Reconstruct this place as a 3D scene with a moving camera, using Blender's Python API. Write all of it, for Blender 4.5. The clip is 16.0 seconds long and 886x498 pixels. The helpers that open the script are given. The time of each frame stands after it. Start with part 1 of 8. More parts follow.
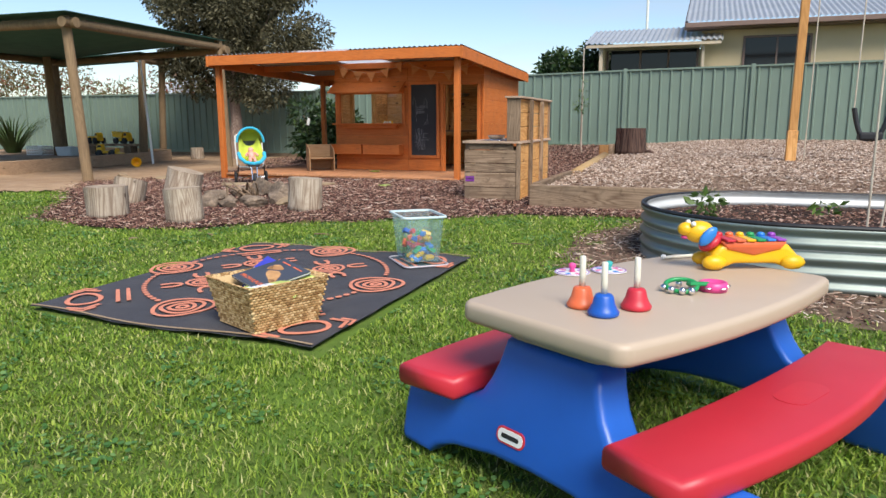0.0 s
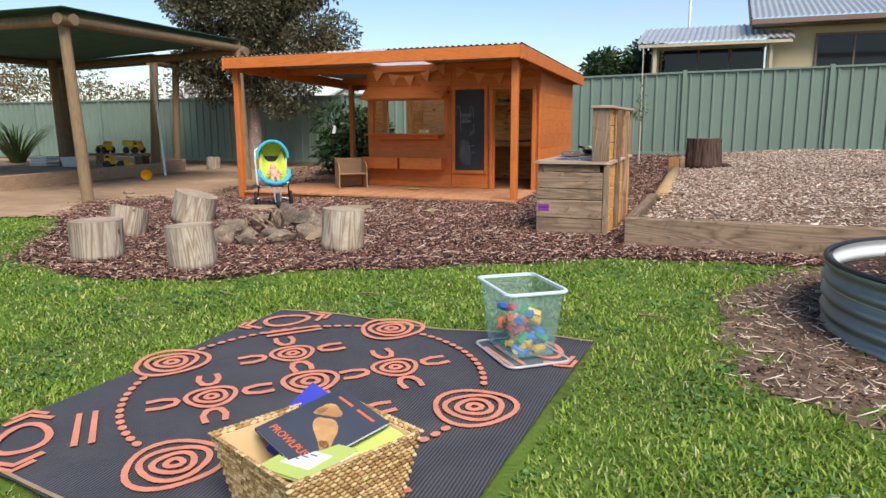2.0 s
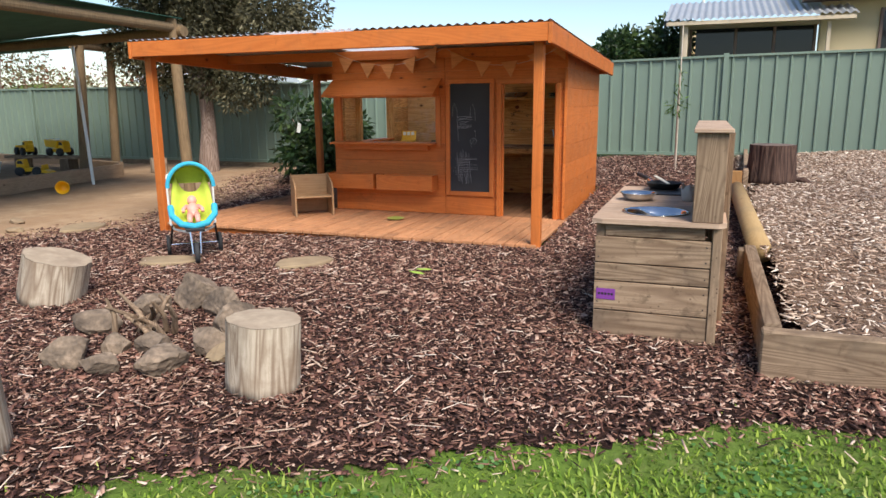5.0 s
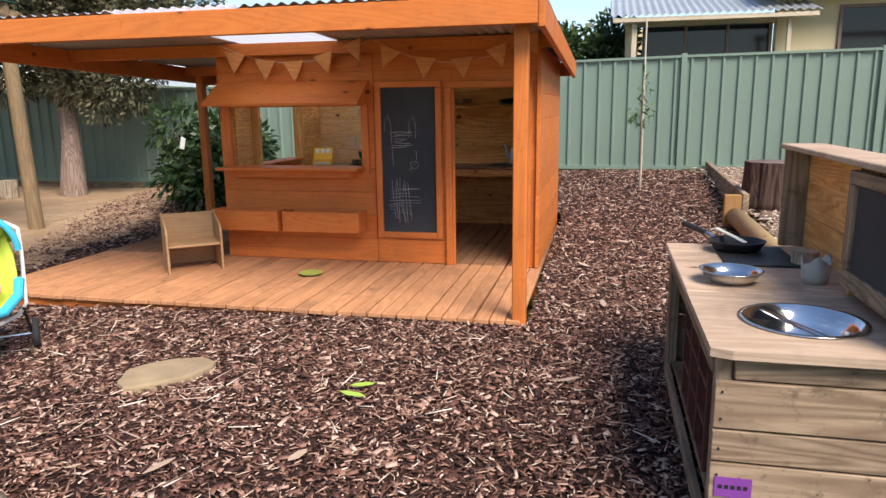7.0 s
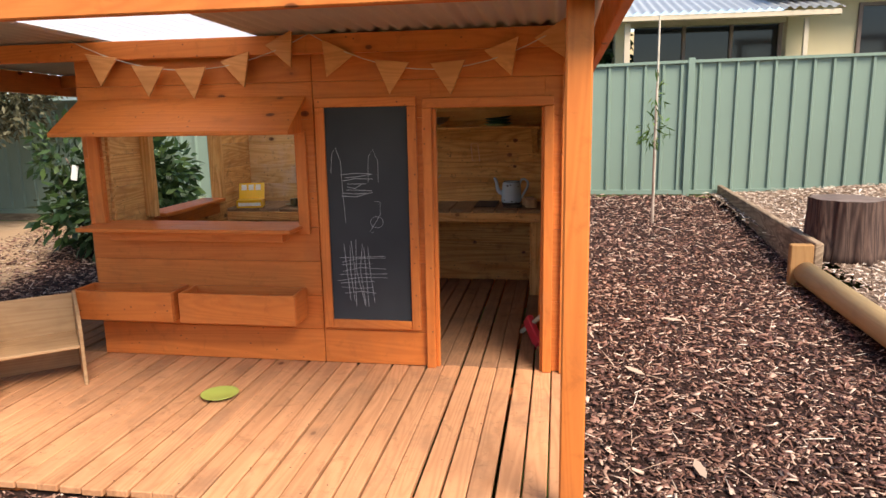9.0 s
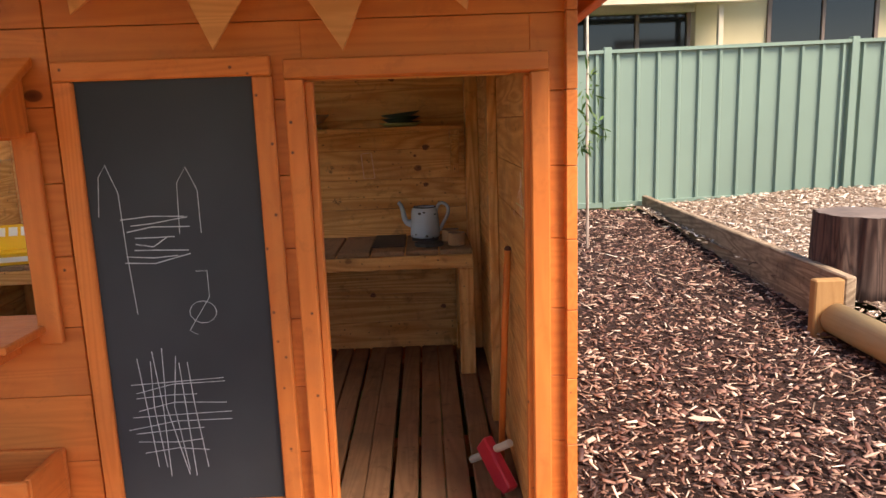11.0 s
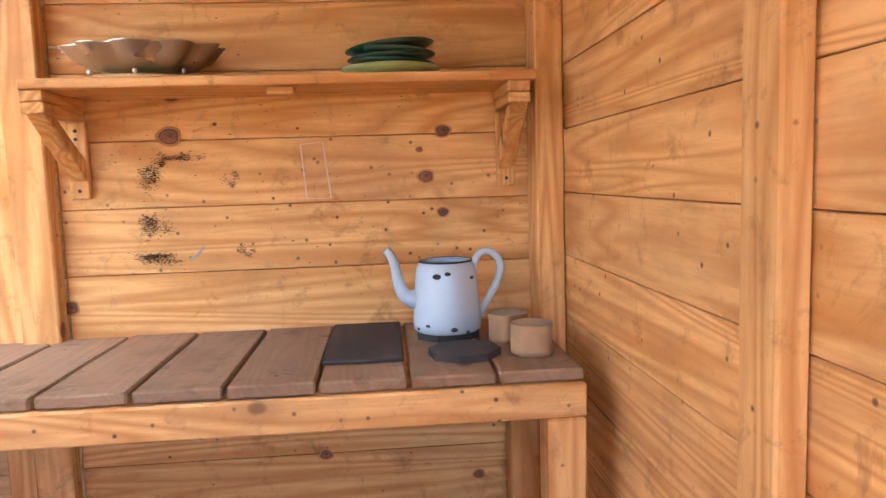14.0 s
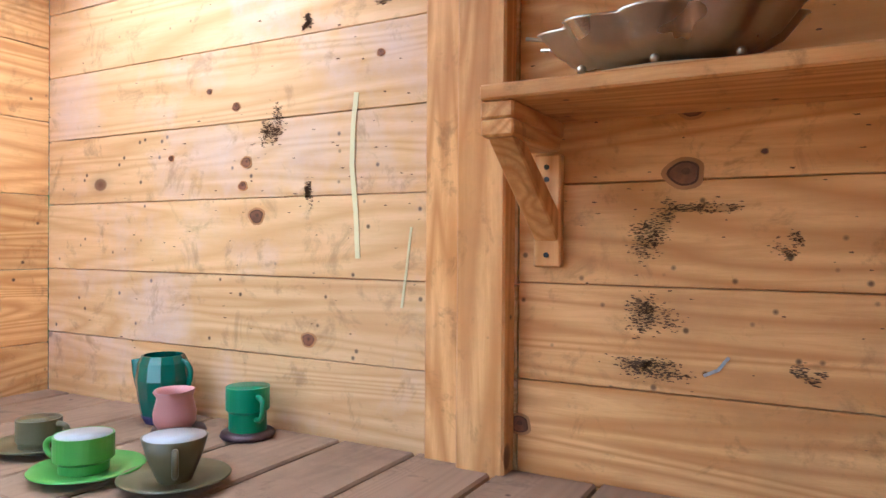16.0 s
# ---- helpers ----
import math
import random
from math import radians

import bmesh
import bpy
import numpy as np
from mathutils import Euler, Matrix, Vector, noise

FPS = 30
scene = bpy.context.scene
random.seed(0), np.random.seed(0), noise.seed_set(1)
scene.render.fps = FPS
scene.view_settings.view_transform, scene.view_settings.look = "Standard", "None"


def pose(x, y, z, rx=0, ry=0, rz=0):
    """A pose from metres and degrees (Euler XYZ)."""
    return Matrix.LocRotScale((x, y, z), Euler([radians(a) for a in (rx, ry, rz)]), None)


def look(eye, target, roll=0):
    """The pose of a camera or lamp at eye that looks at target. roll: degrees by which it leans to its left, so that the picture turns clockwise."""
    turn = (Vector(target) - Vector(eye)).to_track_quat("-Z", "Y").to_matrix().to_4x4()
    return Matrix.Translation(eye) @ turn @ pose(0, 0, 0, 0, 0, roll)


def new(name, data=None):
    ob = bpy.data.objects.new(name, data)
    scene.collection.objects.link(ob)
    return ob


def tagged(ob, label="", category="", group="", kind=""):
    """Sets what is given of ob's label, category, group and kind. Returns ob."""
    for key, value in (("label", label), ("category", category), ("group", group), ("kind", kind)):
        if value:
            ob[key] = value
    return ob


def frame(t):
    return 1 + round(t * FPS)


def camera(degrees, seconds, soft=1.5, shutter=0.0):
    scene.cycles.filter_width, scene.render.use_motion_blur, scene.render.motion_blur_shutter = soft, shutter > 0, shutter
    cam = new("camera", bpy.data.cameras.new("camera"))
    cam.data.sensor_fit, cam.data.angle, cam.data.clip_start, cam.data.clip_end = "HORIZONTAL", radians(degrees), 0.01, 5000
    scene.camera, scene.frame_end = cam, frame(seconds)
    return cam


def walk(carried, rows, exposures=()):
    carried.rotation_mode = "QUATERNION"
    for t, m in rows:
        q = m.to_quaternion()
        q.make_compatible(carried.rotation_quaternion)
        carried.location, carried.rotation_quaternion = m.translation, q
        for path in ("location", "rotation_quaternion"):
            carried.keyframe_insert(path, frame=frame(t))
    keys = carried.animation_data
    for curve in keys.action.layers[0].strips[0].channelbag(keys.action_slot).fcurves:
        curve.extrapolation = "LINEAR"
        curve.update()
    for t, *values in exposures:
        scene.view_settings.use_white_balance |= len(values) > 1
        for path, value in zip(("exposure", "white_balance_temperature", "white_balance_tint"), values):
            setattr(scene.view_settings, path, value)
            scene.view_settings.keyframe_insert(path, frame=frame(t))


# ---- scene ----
cam = camera(65.0, 16.0)
PATH = [
    (0, (0.0, 0.674, 1.02), (-0.68, 2.521, 0.664), -0.1),
    (0.5, (-0.241, 0.939, 1.056), (-0.934, 2.781, 0.698), -0.1),
    (1, (-0.474, 1.236, 1.093), (-1.179, 3.074, 0.738), -0.1),
    (1.5, (-0.703, 1.579, 1.129), (-1.418, 3.413, 0.776), -0.2),
    (2, (-0.941, 1.914, 1.144), (-1.665, 3.745, 0.793), -0.2),
    (2.5, (-1.148, 2.288, 1.163), (-1.876, 4.112, 0.787), -0.2),
    (3, (-1.358, 2.659, 1.197), (-2.094, 4.477, 0.805), -0.2),
    (3.5, (-1.523, 3.033, 1.232), (-2.248, 4.853, 0.829), -0.2),
    (3.7, (-1.572, 3.178, 1.252), (-2.292, 5.0, 0.849), -0.2),
    (5.8, (-2.261, 4.981, 1.486), (-2.872, 6.841, 1.078), -0.8),
    (6, (-2.359, 5.138, 1.464), (-2.93, 7.012, 1.063), -0.6),
    (6.5, (-2.566, 5.613, 1.474), (-3.07, 7.506, 1.071), -0.7),
    (7, (-2.769, 6.084, 1.482), (-3.214, 7.992, 1.083), -0.7),
    (7.5, (-2.919, 6.56, 1.495), (-3.296, 8.484, 1.099), -0.9),
    (8, (-3.071, 7.002, 1.504), (-3.419, 8.932, 1.115), -1.2),
    (8.5, (-3.175, 7.438, 1.532), (-3.516, 9.372, 1.154), -1.2),
    (9, (-3.293, 7.869, 1.599), (-3.616, 9.805, 1.215), -1.0),
    (9.5, (-3.445, 8.293, 1.639), (-3.699, 10.24, 1.258), -1.1),
    (10, (-3.537, 8.76, 1.648), (-3.657, 10.719, 1.262), -1.3),
    (10.2, (-3.559, 8.938, 1.639), (-3.631, 10.899, 1.254), -1.4),
    (12.3, (-3.703, 10.566, 1.300), (-3.586, 12.538, 0.987), -1.4),
    (12.5, (-3.708, 10.707, 1.297), (-3.578, 12.678, 0.986), -1.1),
    (13, (-3.715, 11.089, 1.277), (-3.567, 13.064, 1.002), -1.6),
    (13.5, (-3.748, 11.414, 1.265), (-3.582, 13.392, 1.018), -1.7),
    (14, (-3.784, 11.701, 1.258), (-3.62, 13.684, 1.053), -1.8),
    (14.5, (-3.848, 11.949, 1.29), (-3.81, 13.948, 1.262), -1.6),
    (15, (-3.908, 12.131, 1.289), (-4.141, 14.116, 1.337), -0.9),
    (15.5, (-4.014, 12.253, 1.319), (-4.566, 14.175, 1.336), -0.1),
    (16, (-4.118, 12.373, 1.267), (-5.073, 14.13, 1.256), 0.4),
]
walk(cam, [(t, look(eye, target, roll)) for t, eye, target, roll in PATH],
     exposures=[(0, 0.50, 6550, 11), (3.7, 0.55, 6650, 11), (6.5, 0.82, 6750, 12), (8.5, 1.1, 7000, 13), (10.2, 1.45, 7600, 10), (12.3, 2.25, 7400, 24), (13.0, 3.5, 7000, 16), (13.5, 3.95, 6000, 8), (14.5, 4.1, 5700, 9), (15.5, 3.45, 5300, 10), (16.0, 3.2, 5250, 9)])

# ---- world, sun ----
SUN_EL, SUN_AZ = 48.0, 138.0   # degrees; azimuth from +y towards +x
world = bpy.data.worlds.new("world")
scene.world = world
world.use_nodes = True
wn, wl = world.node_tree.nodes, world.node_tree.links
sky = wn.new("ShaderNodeTexSky")
sky.sky_type, sky.sun_disc = "NISHITA", False
sky.ozone_density, sky.dust_density = 3.0, 0.4
sky.sun_elevation, sky.sun_rotation = radians(SUN_EL), radians(SUN_AZ)
# thin white cloud over the blue
wtc = wn.new("ShaderNodeTexCoord")
wmap = wn.new("ShaderNodeMapping")
wmap.inputs["Scale"].default_value = (1.0, 1.0, 4.5)
wno = wn.new("ShaderNodeTexNoise")
wno.inputs["Scale"].default_value, wno.inputs["Detail"].default_value = 2.2, 6.0
wrp = wn.new("ShaderNodeValToRGB")
wrp.color_ramp.elements[0].position, wrp.color_ramp.elements[1].position = 0.56, 0.95
wmx = wn.new("ShaderNodeMixRGB")
wmx.inputs["Color2"].default_value = (4.2, 4.3, 4.5, 1)
wl.new(wtc.outputs["Generated"], wmap.inputs["Vector"])
wl.new(wmap.outputs["Vector"], wno.inputs["Vector"])
wl.new(wno.outputs["Fac"], wrp.inputs["Fac"])
wl.new(wrp.outputs["Color"], wmx.inputs["Fac"])
wl.new(sky.outputs["Color"], wmx.inputs["Color1"])
wl.new(wmx.outputs["Color"], wn["Background"].inputs["Color"])
wn["Background"].inputs["Strength"].default_value = 0.115
sun = new("sun", bpy.data.lights.new("sun", "SUN"))
sun.data.energy, sun.data.angle, sun.data.color = 3.7, radians(32), (1.0, 0.95, 0.87)
sd = Vector((math.sin(radians(SUN_AZ)) * math.cos(radians(SUN_EL)), math.cos(radians(SUN_AZ)) * math.cos(radians(SUN_EL)), math.sin(radians(SUN_EL))))
sun.matrix_world = look(sd * 50, (0, 0, 0))

# ---- materials ----


def node_mat(name, rough=0.7, metal=0.0):
    m = bpy.data.materials.new(name)
    m.use_nodes = True
    b = m.node_tree.nodes["Principled BSDF"]
    b.inputs["Roughness"].default_value, b.inputs["Metallic"].default_value = rough, metal
    return m, m.node_tree.nodes, m.node_tree.links, b


def coords(n, l, scale, vary=True):
    """Object coordinates, shifted at random per object, stretched by scale."""
    tc, mp = n.new("ShaderNodeTexCoord"), n.new("ShaderNodeMapping")
    mp.inputs["Scale"].default_value = scale
    l.new(tc.outputs["Object"], mp.inputs["Vector"])
    if vary:
        oi, mu = n.new("ShaderNodeObjectInfo"), n.new("ShaderNodeVectorMath")
        mu.operation = "SCALE"
        mu.inputs[0].default_value = (37.0, 53.0, 71.0)
        l.new(oi.outputs["Random"], mu.inputs["Scale"])
        l.new(mu.outputs[0], mp.inputs["Location"])
    return mp.outputs["Vector"]


def noise_tex(n, l, vec, scale, detail=4.0, rough=0.55, distort=0.0):
    t = n.new("ShaderNodeTexNoise")
    t.inputs["Scale"].default_value, t.inputs["Detail"].default_value = scale, detail
    t.inputs["Roughness"].default_value, t.inputs["Distortion"].default_value = rough, distort
    l.new(vec, t.inputs["Vector"])
    return t.outputs["Fac"]


def ramp(n, l, fac, stops):
    r = n.new("ShaderNodeValToRGB")
    e = r.color_ramp.elements
    while len(e) < len(stops):
        e.new(0.5)
    for k, (p, c) in zip(e, stops):
        k.position, k.color = p, (*c, 1) if len(c) == 3 else c
    l.new(fac, r.inputs["Fac"])
    return r.outputs["Color"]


def mix(n, l, fac, a, b, kind="MIX"):
    m = n.new("ShaderNodeMixRGB")
    m.blend_type = kind
    for sock, v in (("Fac", fac), ("Color1", a), ("Color2", b)):
        if isinstance(v, (int, float)):
            m.inputs[sock].default_value = v
        elif isinstance(v, tuple):
            m.inputs[sock].default_value = (*v, 1)
        else:
            l.new(v, m.inputs[sock])
    return m.outputs["Color"]


def bump(n, l, b, height, strength=0.3, dist=0.01):
    bp = n.new("ShaderNodeBump")
    bp.inputs["Strength"].default_value, bp.inputs["Distance"].default_value = strength, dist
    l.new(height, bp.inputs["Height"])
    l.new(bp.outputs["Normal"], b.inputs["Normal"])


def W3(c, k):
    return tuple(min(1.0, v * k) for v in c)


def plain(name, col, rough=0.5, metal=0.0, vary=0.12, scale=18.0, bumped=0.05, dirt=None, spec=None):
    """Paint, plastic, fabric, glaze: one colour with faint wear at two scales."""
    m, n, l, b = node_mat(name, rough, metal)
    v = coords(n, l, (1, 1, 1))
    f1, f2 = noise_tex(n, l, v, scale, 5), noise_tex(n, l, v, scale * 0.2, 3)
    c = mix(n, l, f1, W3(col, 1 - vary), W3(col, 1 + vary))
    c = mix(n, l, ramp(n, l, f2, [(0.35, (0, 0, 0)), (0.75, (1, 1, 1))]), c, dirt or W3(col, 1 - 1.3 * vary))
    l.new(c, b.inputs["Base Color"])
    rg = n.new("ShaderNodeMapRange")
    rg.inputs["To Min"].default_value, rg.inputs["To Max"].default_value = max(0.03, rough - 0.1), min(1, rough + 0.12)
    l.new(f2, rg.inputs["Value"])
    l.new(rg.outputs["Result"], b.inputs["Roughness"])
    if spec is not None:
        b.inputs["Specular IOR Level"].default_value = spec
    bump(n, l, b, f1, bumped, 0.004)
    return m


def timber(name, axis, light, dark, knot=(0.08, 0.03, 0.012), rough=0.55, grain=0.5, knots=0.5, dirt=0.0, dirtcol=(0.07, 0.04, 0.025), tone=0.12, specks=0.0, grime=0.0):
    """Sawn board: grain along an axis, knots here and there, tone differing from board to board."""
    m, n, l, b = node_mat(name, rough)
    s = {"x": (0.9, 11, 11), "y": (11, 0.9, 11), "z": (11, 11, 0.9)}[axis]
    k = {"x": (4.2, 6.5, 6.5), "y": (6.5, 4.2, 6.5), "z": (6.5, 6.5, 4.2)}[axis]
    v = coords(n, l, s)
    kv = coords(n, l, k)
    wob = noise_tex(n, l, kv, 1.3, 3)
    vo = n.new("ShaderNodeTexVoronoi")
    vo.inputs["Scale"].default_value = 1.0
    l.new(kv, vo.inputs["Vector"])
    sep = n.new("ShaderNodeSeparateColor")
    l.new(vo.outputs["Color"], sep.inputs["Color"])
    keep = n.new("ShaderNodeMath")
    keep.operation = "LESS_THAN"
    keep.inputs[1].default_value = knots
    l.new(sep.outputs["Red"], keep.inputs[0])
    kn = ramp(n, l, vo.outputs["Distance"], [(0.02, (1, 1, 1)), (0.085, (0.85, 0.85, 0.85)), (0.11, (0.2, 0.2, 0.2)), (0.24, (0, 0, 0))])
    kn = mix(n, l, 1.0, kn, keep.outputs[0], "MULTIPLY")
    fine = noise_tex(n, l, v, 5.0, 8, 0.7, 0.4)
    # rings: bands bent round by a slow wobble
    big = noise_tex(n, l, v, 0.55, 2, 0.4, 0.6)
    band = n.new("ShaderNodeMath")
    band.operation = "PINGPONG"
    band.inputs[1].default_value = 0.03
    l.new(big, band.inputs[0])
    bandn = n.new("ShaderNodeMath")
    bandn.operation = "MULTIPLY"
    bandn.inputs[1].default_value = 33.0
    l.new(band.outputs[0], bandn.inputs[0])
    c = mix(n, l, ramp(n, l, bandn.outputs[0], [(0.25, (0, 0, 0)), (0.95, (1, 1, 1))]), light, dark)
    c = mix(n, l, grain, light, c)
    c = mix(n, l, mix(n, l, 1.0, ramp(n, l, fine, [(0.4, (0, 0, 0)), (0.75, (1, 1, 1))]), (grain, grain, grain), "MULTIPLY"), c, dark)
    oi = n.new("ShaderNodeObjectInfo")
    rnd = n.new("ShaderNodeMapRange")
    rnd.inputs["To Min"].default_value, rnd.inputs["To Max"].default_value = 1 - tone, 1 + tone
    l.new(oi.outputs["Random"], rnd.inputs["Value"])
    c = mix(n, l, 1.0, c, rnd.outputs["Result"], "MULTIPLY")
    c = mix(n, l, kn, c, knot)
    if specks:
        sv = n.new("ShaderNodeTexVoronoi")
        sv.inputs["Scale"].default_value = 26.0
        l.new(coords(n, l, (1, 1, 1)), sv.inputs["Vector"])
        ss = n.new("ShaderNodeSeparateColor")
        l.new(sv.outputs["Color"], ss.inputs["Color"])
        sk = n.new("ShaderNodeMath")
        sk.operation = "LESS_THAN"
        sk.inputs[1].default_value = specks
        l.new(ss.outputs["Green"], sk.inputs[0])
        sm_ = mix(n, l, 1.0, ramp(n, l, sv.outputs["Distance"], [(0.07, (0.9, 0.9, 0.9)), (0.15, (0, 0, 0))]), sk.outputs[0], "MULTIPLY")
        c = mix(n, l, sm_, c, (0.06, 0.03, 0.02))
    if dirt:
        dv = coords(n, l, (1, 1, 1))
        d = ramp(n, l, noise_tex(n, l, dv, 3.2, 7, 0.65), [(0.5, (0, 0, 0)), (0.72, (dirt, dirt, dirt))])
        c = mix(n, l, d, c, dirtcol)
    if grime:
        gv_ = coords(n, l, (1.0, 1.0, 1.0))
        g1 = ramp(n, l, noise_tex(n, l, gv_, 11.0, 9, 0.72, 0.5), [(0.55, (0, 0, 0)), (0.66, (grime, grime, grime))])
        c = mix(n, l, g1, c, W3(dark, 0.42))
        g2 = ramp(n, l, noise_tex(n, l, gv_, 2.1, 4, 0.6), [(0.45, (0, 0, 0)), (0.75, (0.5 * grime,) * 3)])
        c = mix(n, l, g2, c, W3(light, 1.08))
    l.new(c, b.inputs["Base Color"])
    rr = n.new("ShaderNodeMapRange")
    rr.inputs["To Min"].default_value, rr.inputs["To Max"].default_value = rough - 0.08, rough + 0.2
    l.new(wob, rr.inputs["Value"])
    l.new(rr.outputs["Result"], b.inputs["Roughness"])
    b.inputs["Specular IOR Level"].default_value = 0.22
    bump(n, l, b, fine, 0.22, 0.003)
    return m


ORANGE, ORANGE_D = (0.63, 0.185, 0.043), (0.46, 0.110, 0.022)
stain = {a: timber("orange_stained_pine_" + a, a, ORANGE, ORANGE_D, (0.12, 0.032, 0.012), 0.45, 0.4, 0.30, 0.3, (0.25, 0.10, 0.045), 0.10, 0.12, 0.22) for a in "xyz"}
deckwood = timber("worn_deck_pine", "y", (0.53, 0.255, 0.125), (0.36, 0.155, 0.07), (0.14, 0.05, 0.02), 0.7, 0.5, 0.15, 0.6, (0.20, 0.11, 0.065), 0.12, 0.1, 0.4)
pine = {a: timber("raw_pine_" + a, a, (0.78, 0.445, 0.175), (0.53, 0.225, 0.058), (0.11, 0.036, 0.014), 0.5, 0.85, 0.30, 0.5, (0.36, 0.17, 0.07), 0.09, 0.30, 0.5) for a in "xyz"}
benchwood = timber("dusty_bench_board", "y", (0.31, 0.195, 0.115), (0.23, 0.14, 0.08), (0.10, 0.05, 0.028), 0.85, 0.4, 0.2, 0.7, (0.15, 0.092, 0.056), 0.14, 0.1, 0.5)
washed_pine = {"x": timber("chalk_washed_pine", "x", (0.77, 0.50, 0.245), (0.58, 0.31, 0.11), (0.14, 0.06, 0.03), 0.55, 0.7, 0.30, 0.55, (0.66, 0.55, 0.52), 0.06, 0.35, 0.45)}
grey = {a: timber("weathered_timber_" + a, a, (0.33, 0.235, 0.155), (0.14, 0.088, 0.055), (0.055, 0.036, 0.025), 0.8, 0.8, 0.25, 0.75, (0.11, 0.08, 0.058), 0.28, 0.2, 0.6) for a in "xyz"}
pole = timber("treated_round_pole", "z", (0.25, 0.17, 0.095), (0.15, 0.10, 0.055), (0.07, 0.04, 0.02), 0.8, 0.6, 0.2, 0.4, (0.10, 0.075, 0.05), 0.12)
ply = timber("worn_plywood", "x", (0.43, 0.26, 0.135), (0.31, 0.17, 0.08), (0.2, 0.09, 0.04), 0.65, 0.5, 0.1, 0.5, (0.22, 0.13, 0.075), 0.05)


def ground_mat(name, stops, scale, bumps=0.5, patch=None):
    m, n, l, b = node_mat(name, 0.95)
    v = coords(n, l, (1, 1, 1), False)
    f = noise_tex(n, l, v, scale, 10, 0.7)
    c = ramp(n, l, f, stops)
    if patch:
        p = ramp(n, l, noise_tex(n, l, v, 0.9, 4, 0.6), [(0.42, (0, 0, 0)), (0.62, (1, 1, 1))])
        c = mix(n, l, p, c, patch)
    l.new(c, b.inputs["Base Color"])
    b.inputs["Specular IOR Level"].default_value = 0.2
    bump(n, l, b, f, bumps, 0.03)
    return m


def island_mat(name, stops, rough=0.8, spec=0.3, sss=False, fine=0.0, patchy=1.1):
    """A crowd of small pieces: each one takes its own tone."""
    m, n, l, b = node_mat(name, rough)
    g = n.new("ShaderNodeNewGeometry")
    c = ramp(n, l, g.outputs["Random Per Island"], stops)
    if fine:
        v = coords(n, l, (1, 1, 1), False)
        f = noise_tex(n, l, v, patchy, 4, 0.6)
        c = mix(n, l, ramp(n, l, f, [(0.4, (0, 0, 0)), (0.7, (fine, fine, fine))]), c, W3(stops[0][1], 1.4))
    l.new(c, b.inputs["Base Color"])
    b.inputs["Specular IOR Level"].default_value = spec
    if sss:
        b.inputs["Transmission Weight"].default_value = 0.0
        tr = n.new("ShaderNodeBsdfTranslucent")
        mx = n.new("ShaderNodeMixShader")
        mx.inputs["Fac"].default_value = 0.3
        l.new(c, tr.inputs["Color"])
        l.new(b.outputs[0], mx.inputs[1])
        l.new(tr.outputs[0], mx.inputs[2])
        l.new(mx.outputs[0], n["Material Output"].inputs["Surface"])
    return m


turf = ground_mat("turf_soil", [(0.3, (0.045, 0.05, 0.018)), (0.5, (0.10, 0.15, 0.03)), (0.7, (0.20, 0.20, 0.075))], 14, 0.8, (0.12, 0.20, 0.03))
mulch_soil = ground_mat("bark_litter", [(0.3, (0.010, 0.005, 0.004)), (0.5, (0.034, 0.016, 0.012)), (0.7, (0.10, 0.048, 0.034))], 40, 1.0)
pale_soil = ground_mat("pale_bark_litter", [(0.3, (0.07, 0.045, 0.03)), (0.5, (0.20, 0.13, 0.09)), (0.7, (0.42, 0.31, 0.23))], 34, 1.0)
sand = ground_mat("dry_sand", [(0.3, (0.28, 0.18, 0.11)), (0.5, (0.38, 0.255, 0.155)), (0.7, (0.46, 0.33, 0.21))], 5, 0.35, (0.31, 0.20, 0.12))
bare_soil = ground_mat("bare_soil", [(0.3, (0.07, 0.045, 0.03)), (0.5, (0.14, 0.095, 0.065)), (0.7, (0.22, 0.16, 0.11))], 14, 0.6)
garden_soil = ground_mat("garden_soil", [(0.3, (0.02, 0.013, 0.01)), (0.5, (0.055, 0.035, 0.025)), (0.7, (0.12, 0.08, 0.06))], 18, 0.9)
blade = island_mat("grass_blades", [(0.0, (0.07, 0.15, 0.018)), (0.4, (0.19, 0.305, 0.030)), (0.85, (0.40, 0.50, 0.075)), (1.0, (0.68, 0.60, 0.30))], 0.55, 0.3, True, 0.6, 7.0)
chips = island_mat("bark_chips", [(0.0, (0.020, 0.009, 0.007)), (0.35, (0.080, 0.034, 0.025)), (0.66, (0.22, 0.105, 0.072)), (0.86, (0.42, 0.25, 0.18)), (1.0, (0.70, 0.53, 0.42))], 0.7, 0.35)
flakes = island_mat("bark_flakes", [(0.0, (0.035, 0.014, 0.011)), (0.45, (0.13, 0.052, 0.037)), (0.8, (0.30, 0.145, 0.10)), (1.0, (0.60, 0.41, 0.31))], 0.6, 0.4)
pale_chips = island_mat("pale_chips", [(0.0, (0.09, 0.05, 0.035)), (0.3, (0.31, 0.20, 0.14)), (0.7, (0.56, 0.42, 0.32)), (1.0, (0.84, 0.73, 0.62))], 0.8, 0.25)
leaf_dark = island_mat("glossy_leaves", [(0.0, (0.012, 0.03, 0.01)), (0.6, (0.03, 0.065, 0.02)), (1.0, (0.09, 0.14, 0.04))], 0.4, 0.5, True)
leaf_olive = island_mat("olive_leaves", [(0.0, (0.035, 0.033, 0.017)), (0.6, (0.10, 0.092, 0.048)), (1.0, (0.24, 0.215, 0.125))], 0.6, 0.3, True)
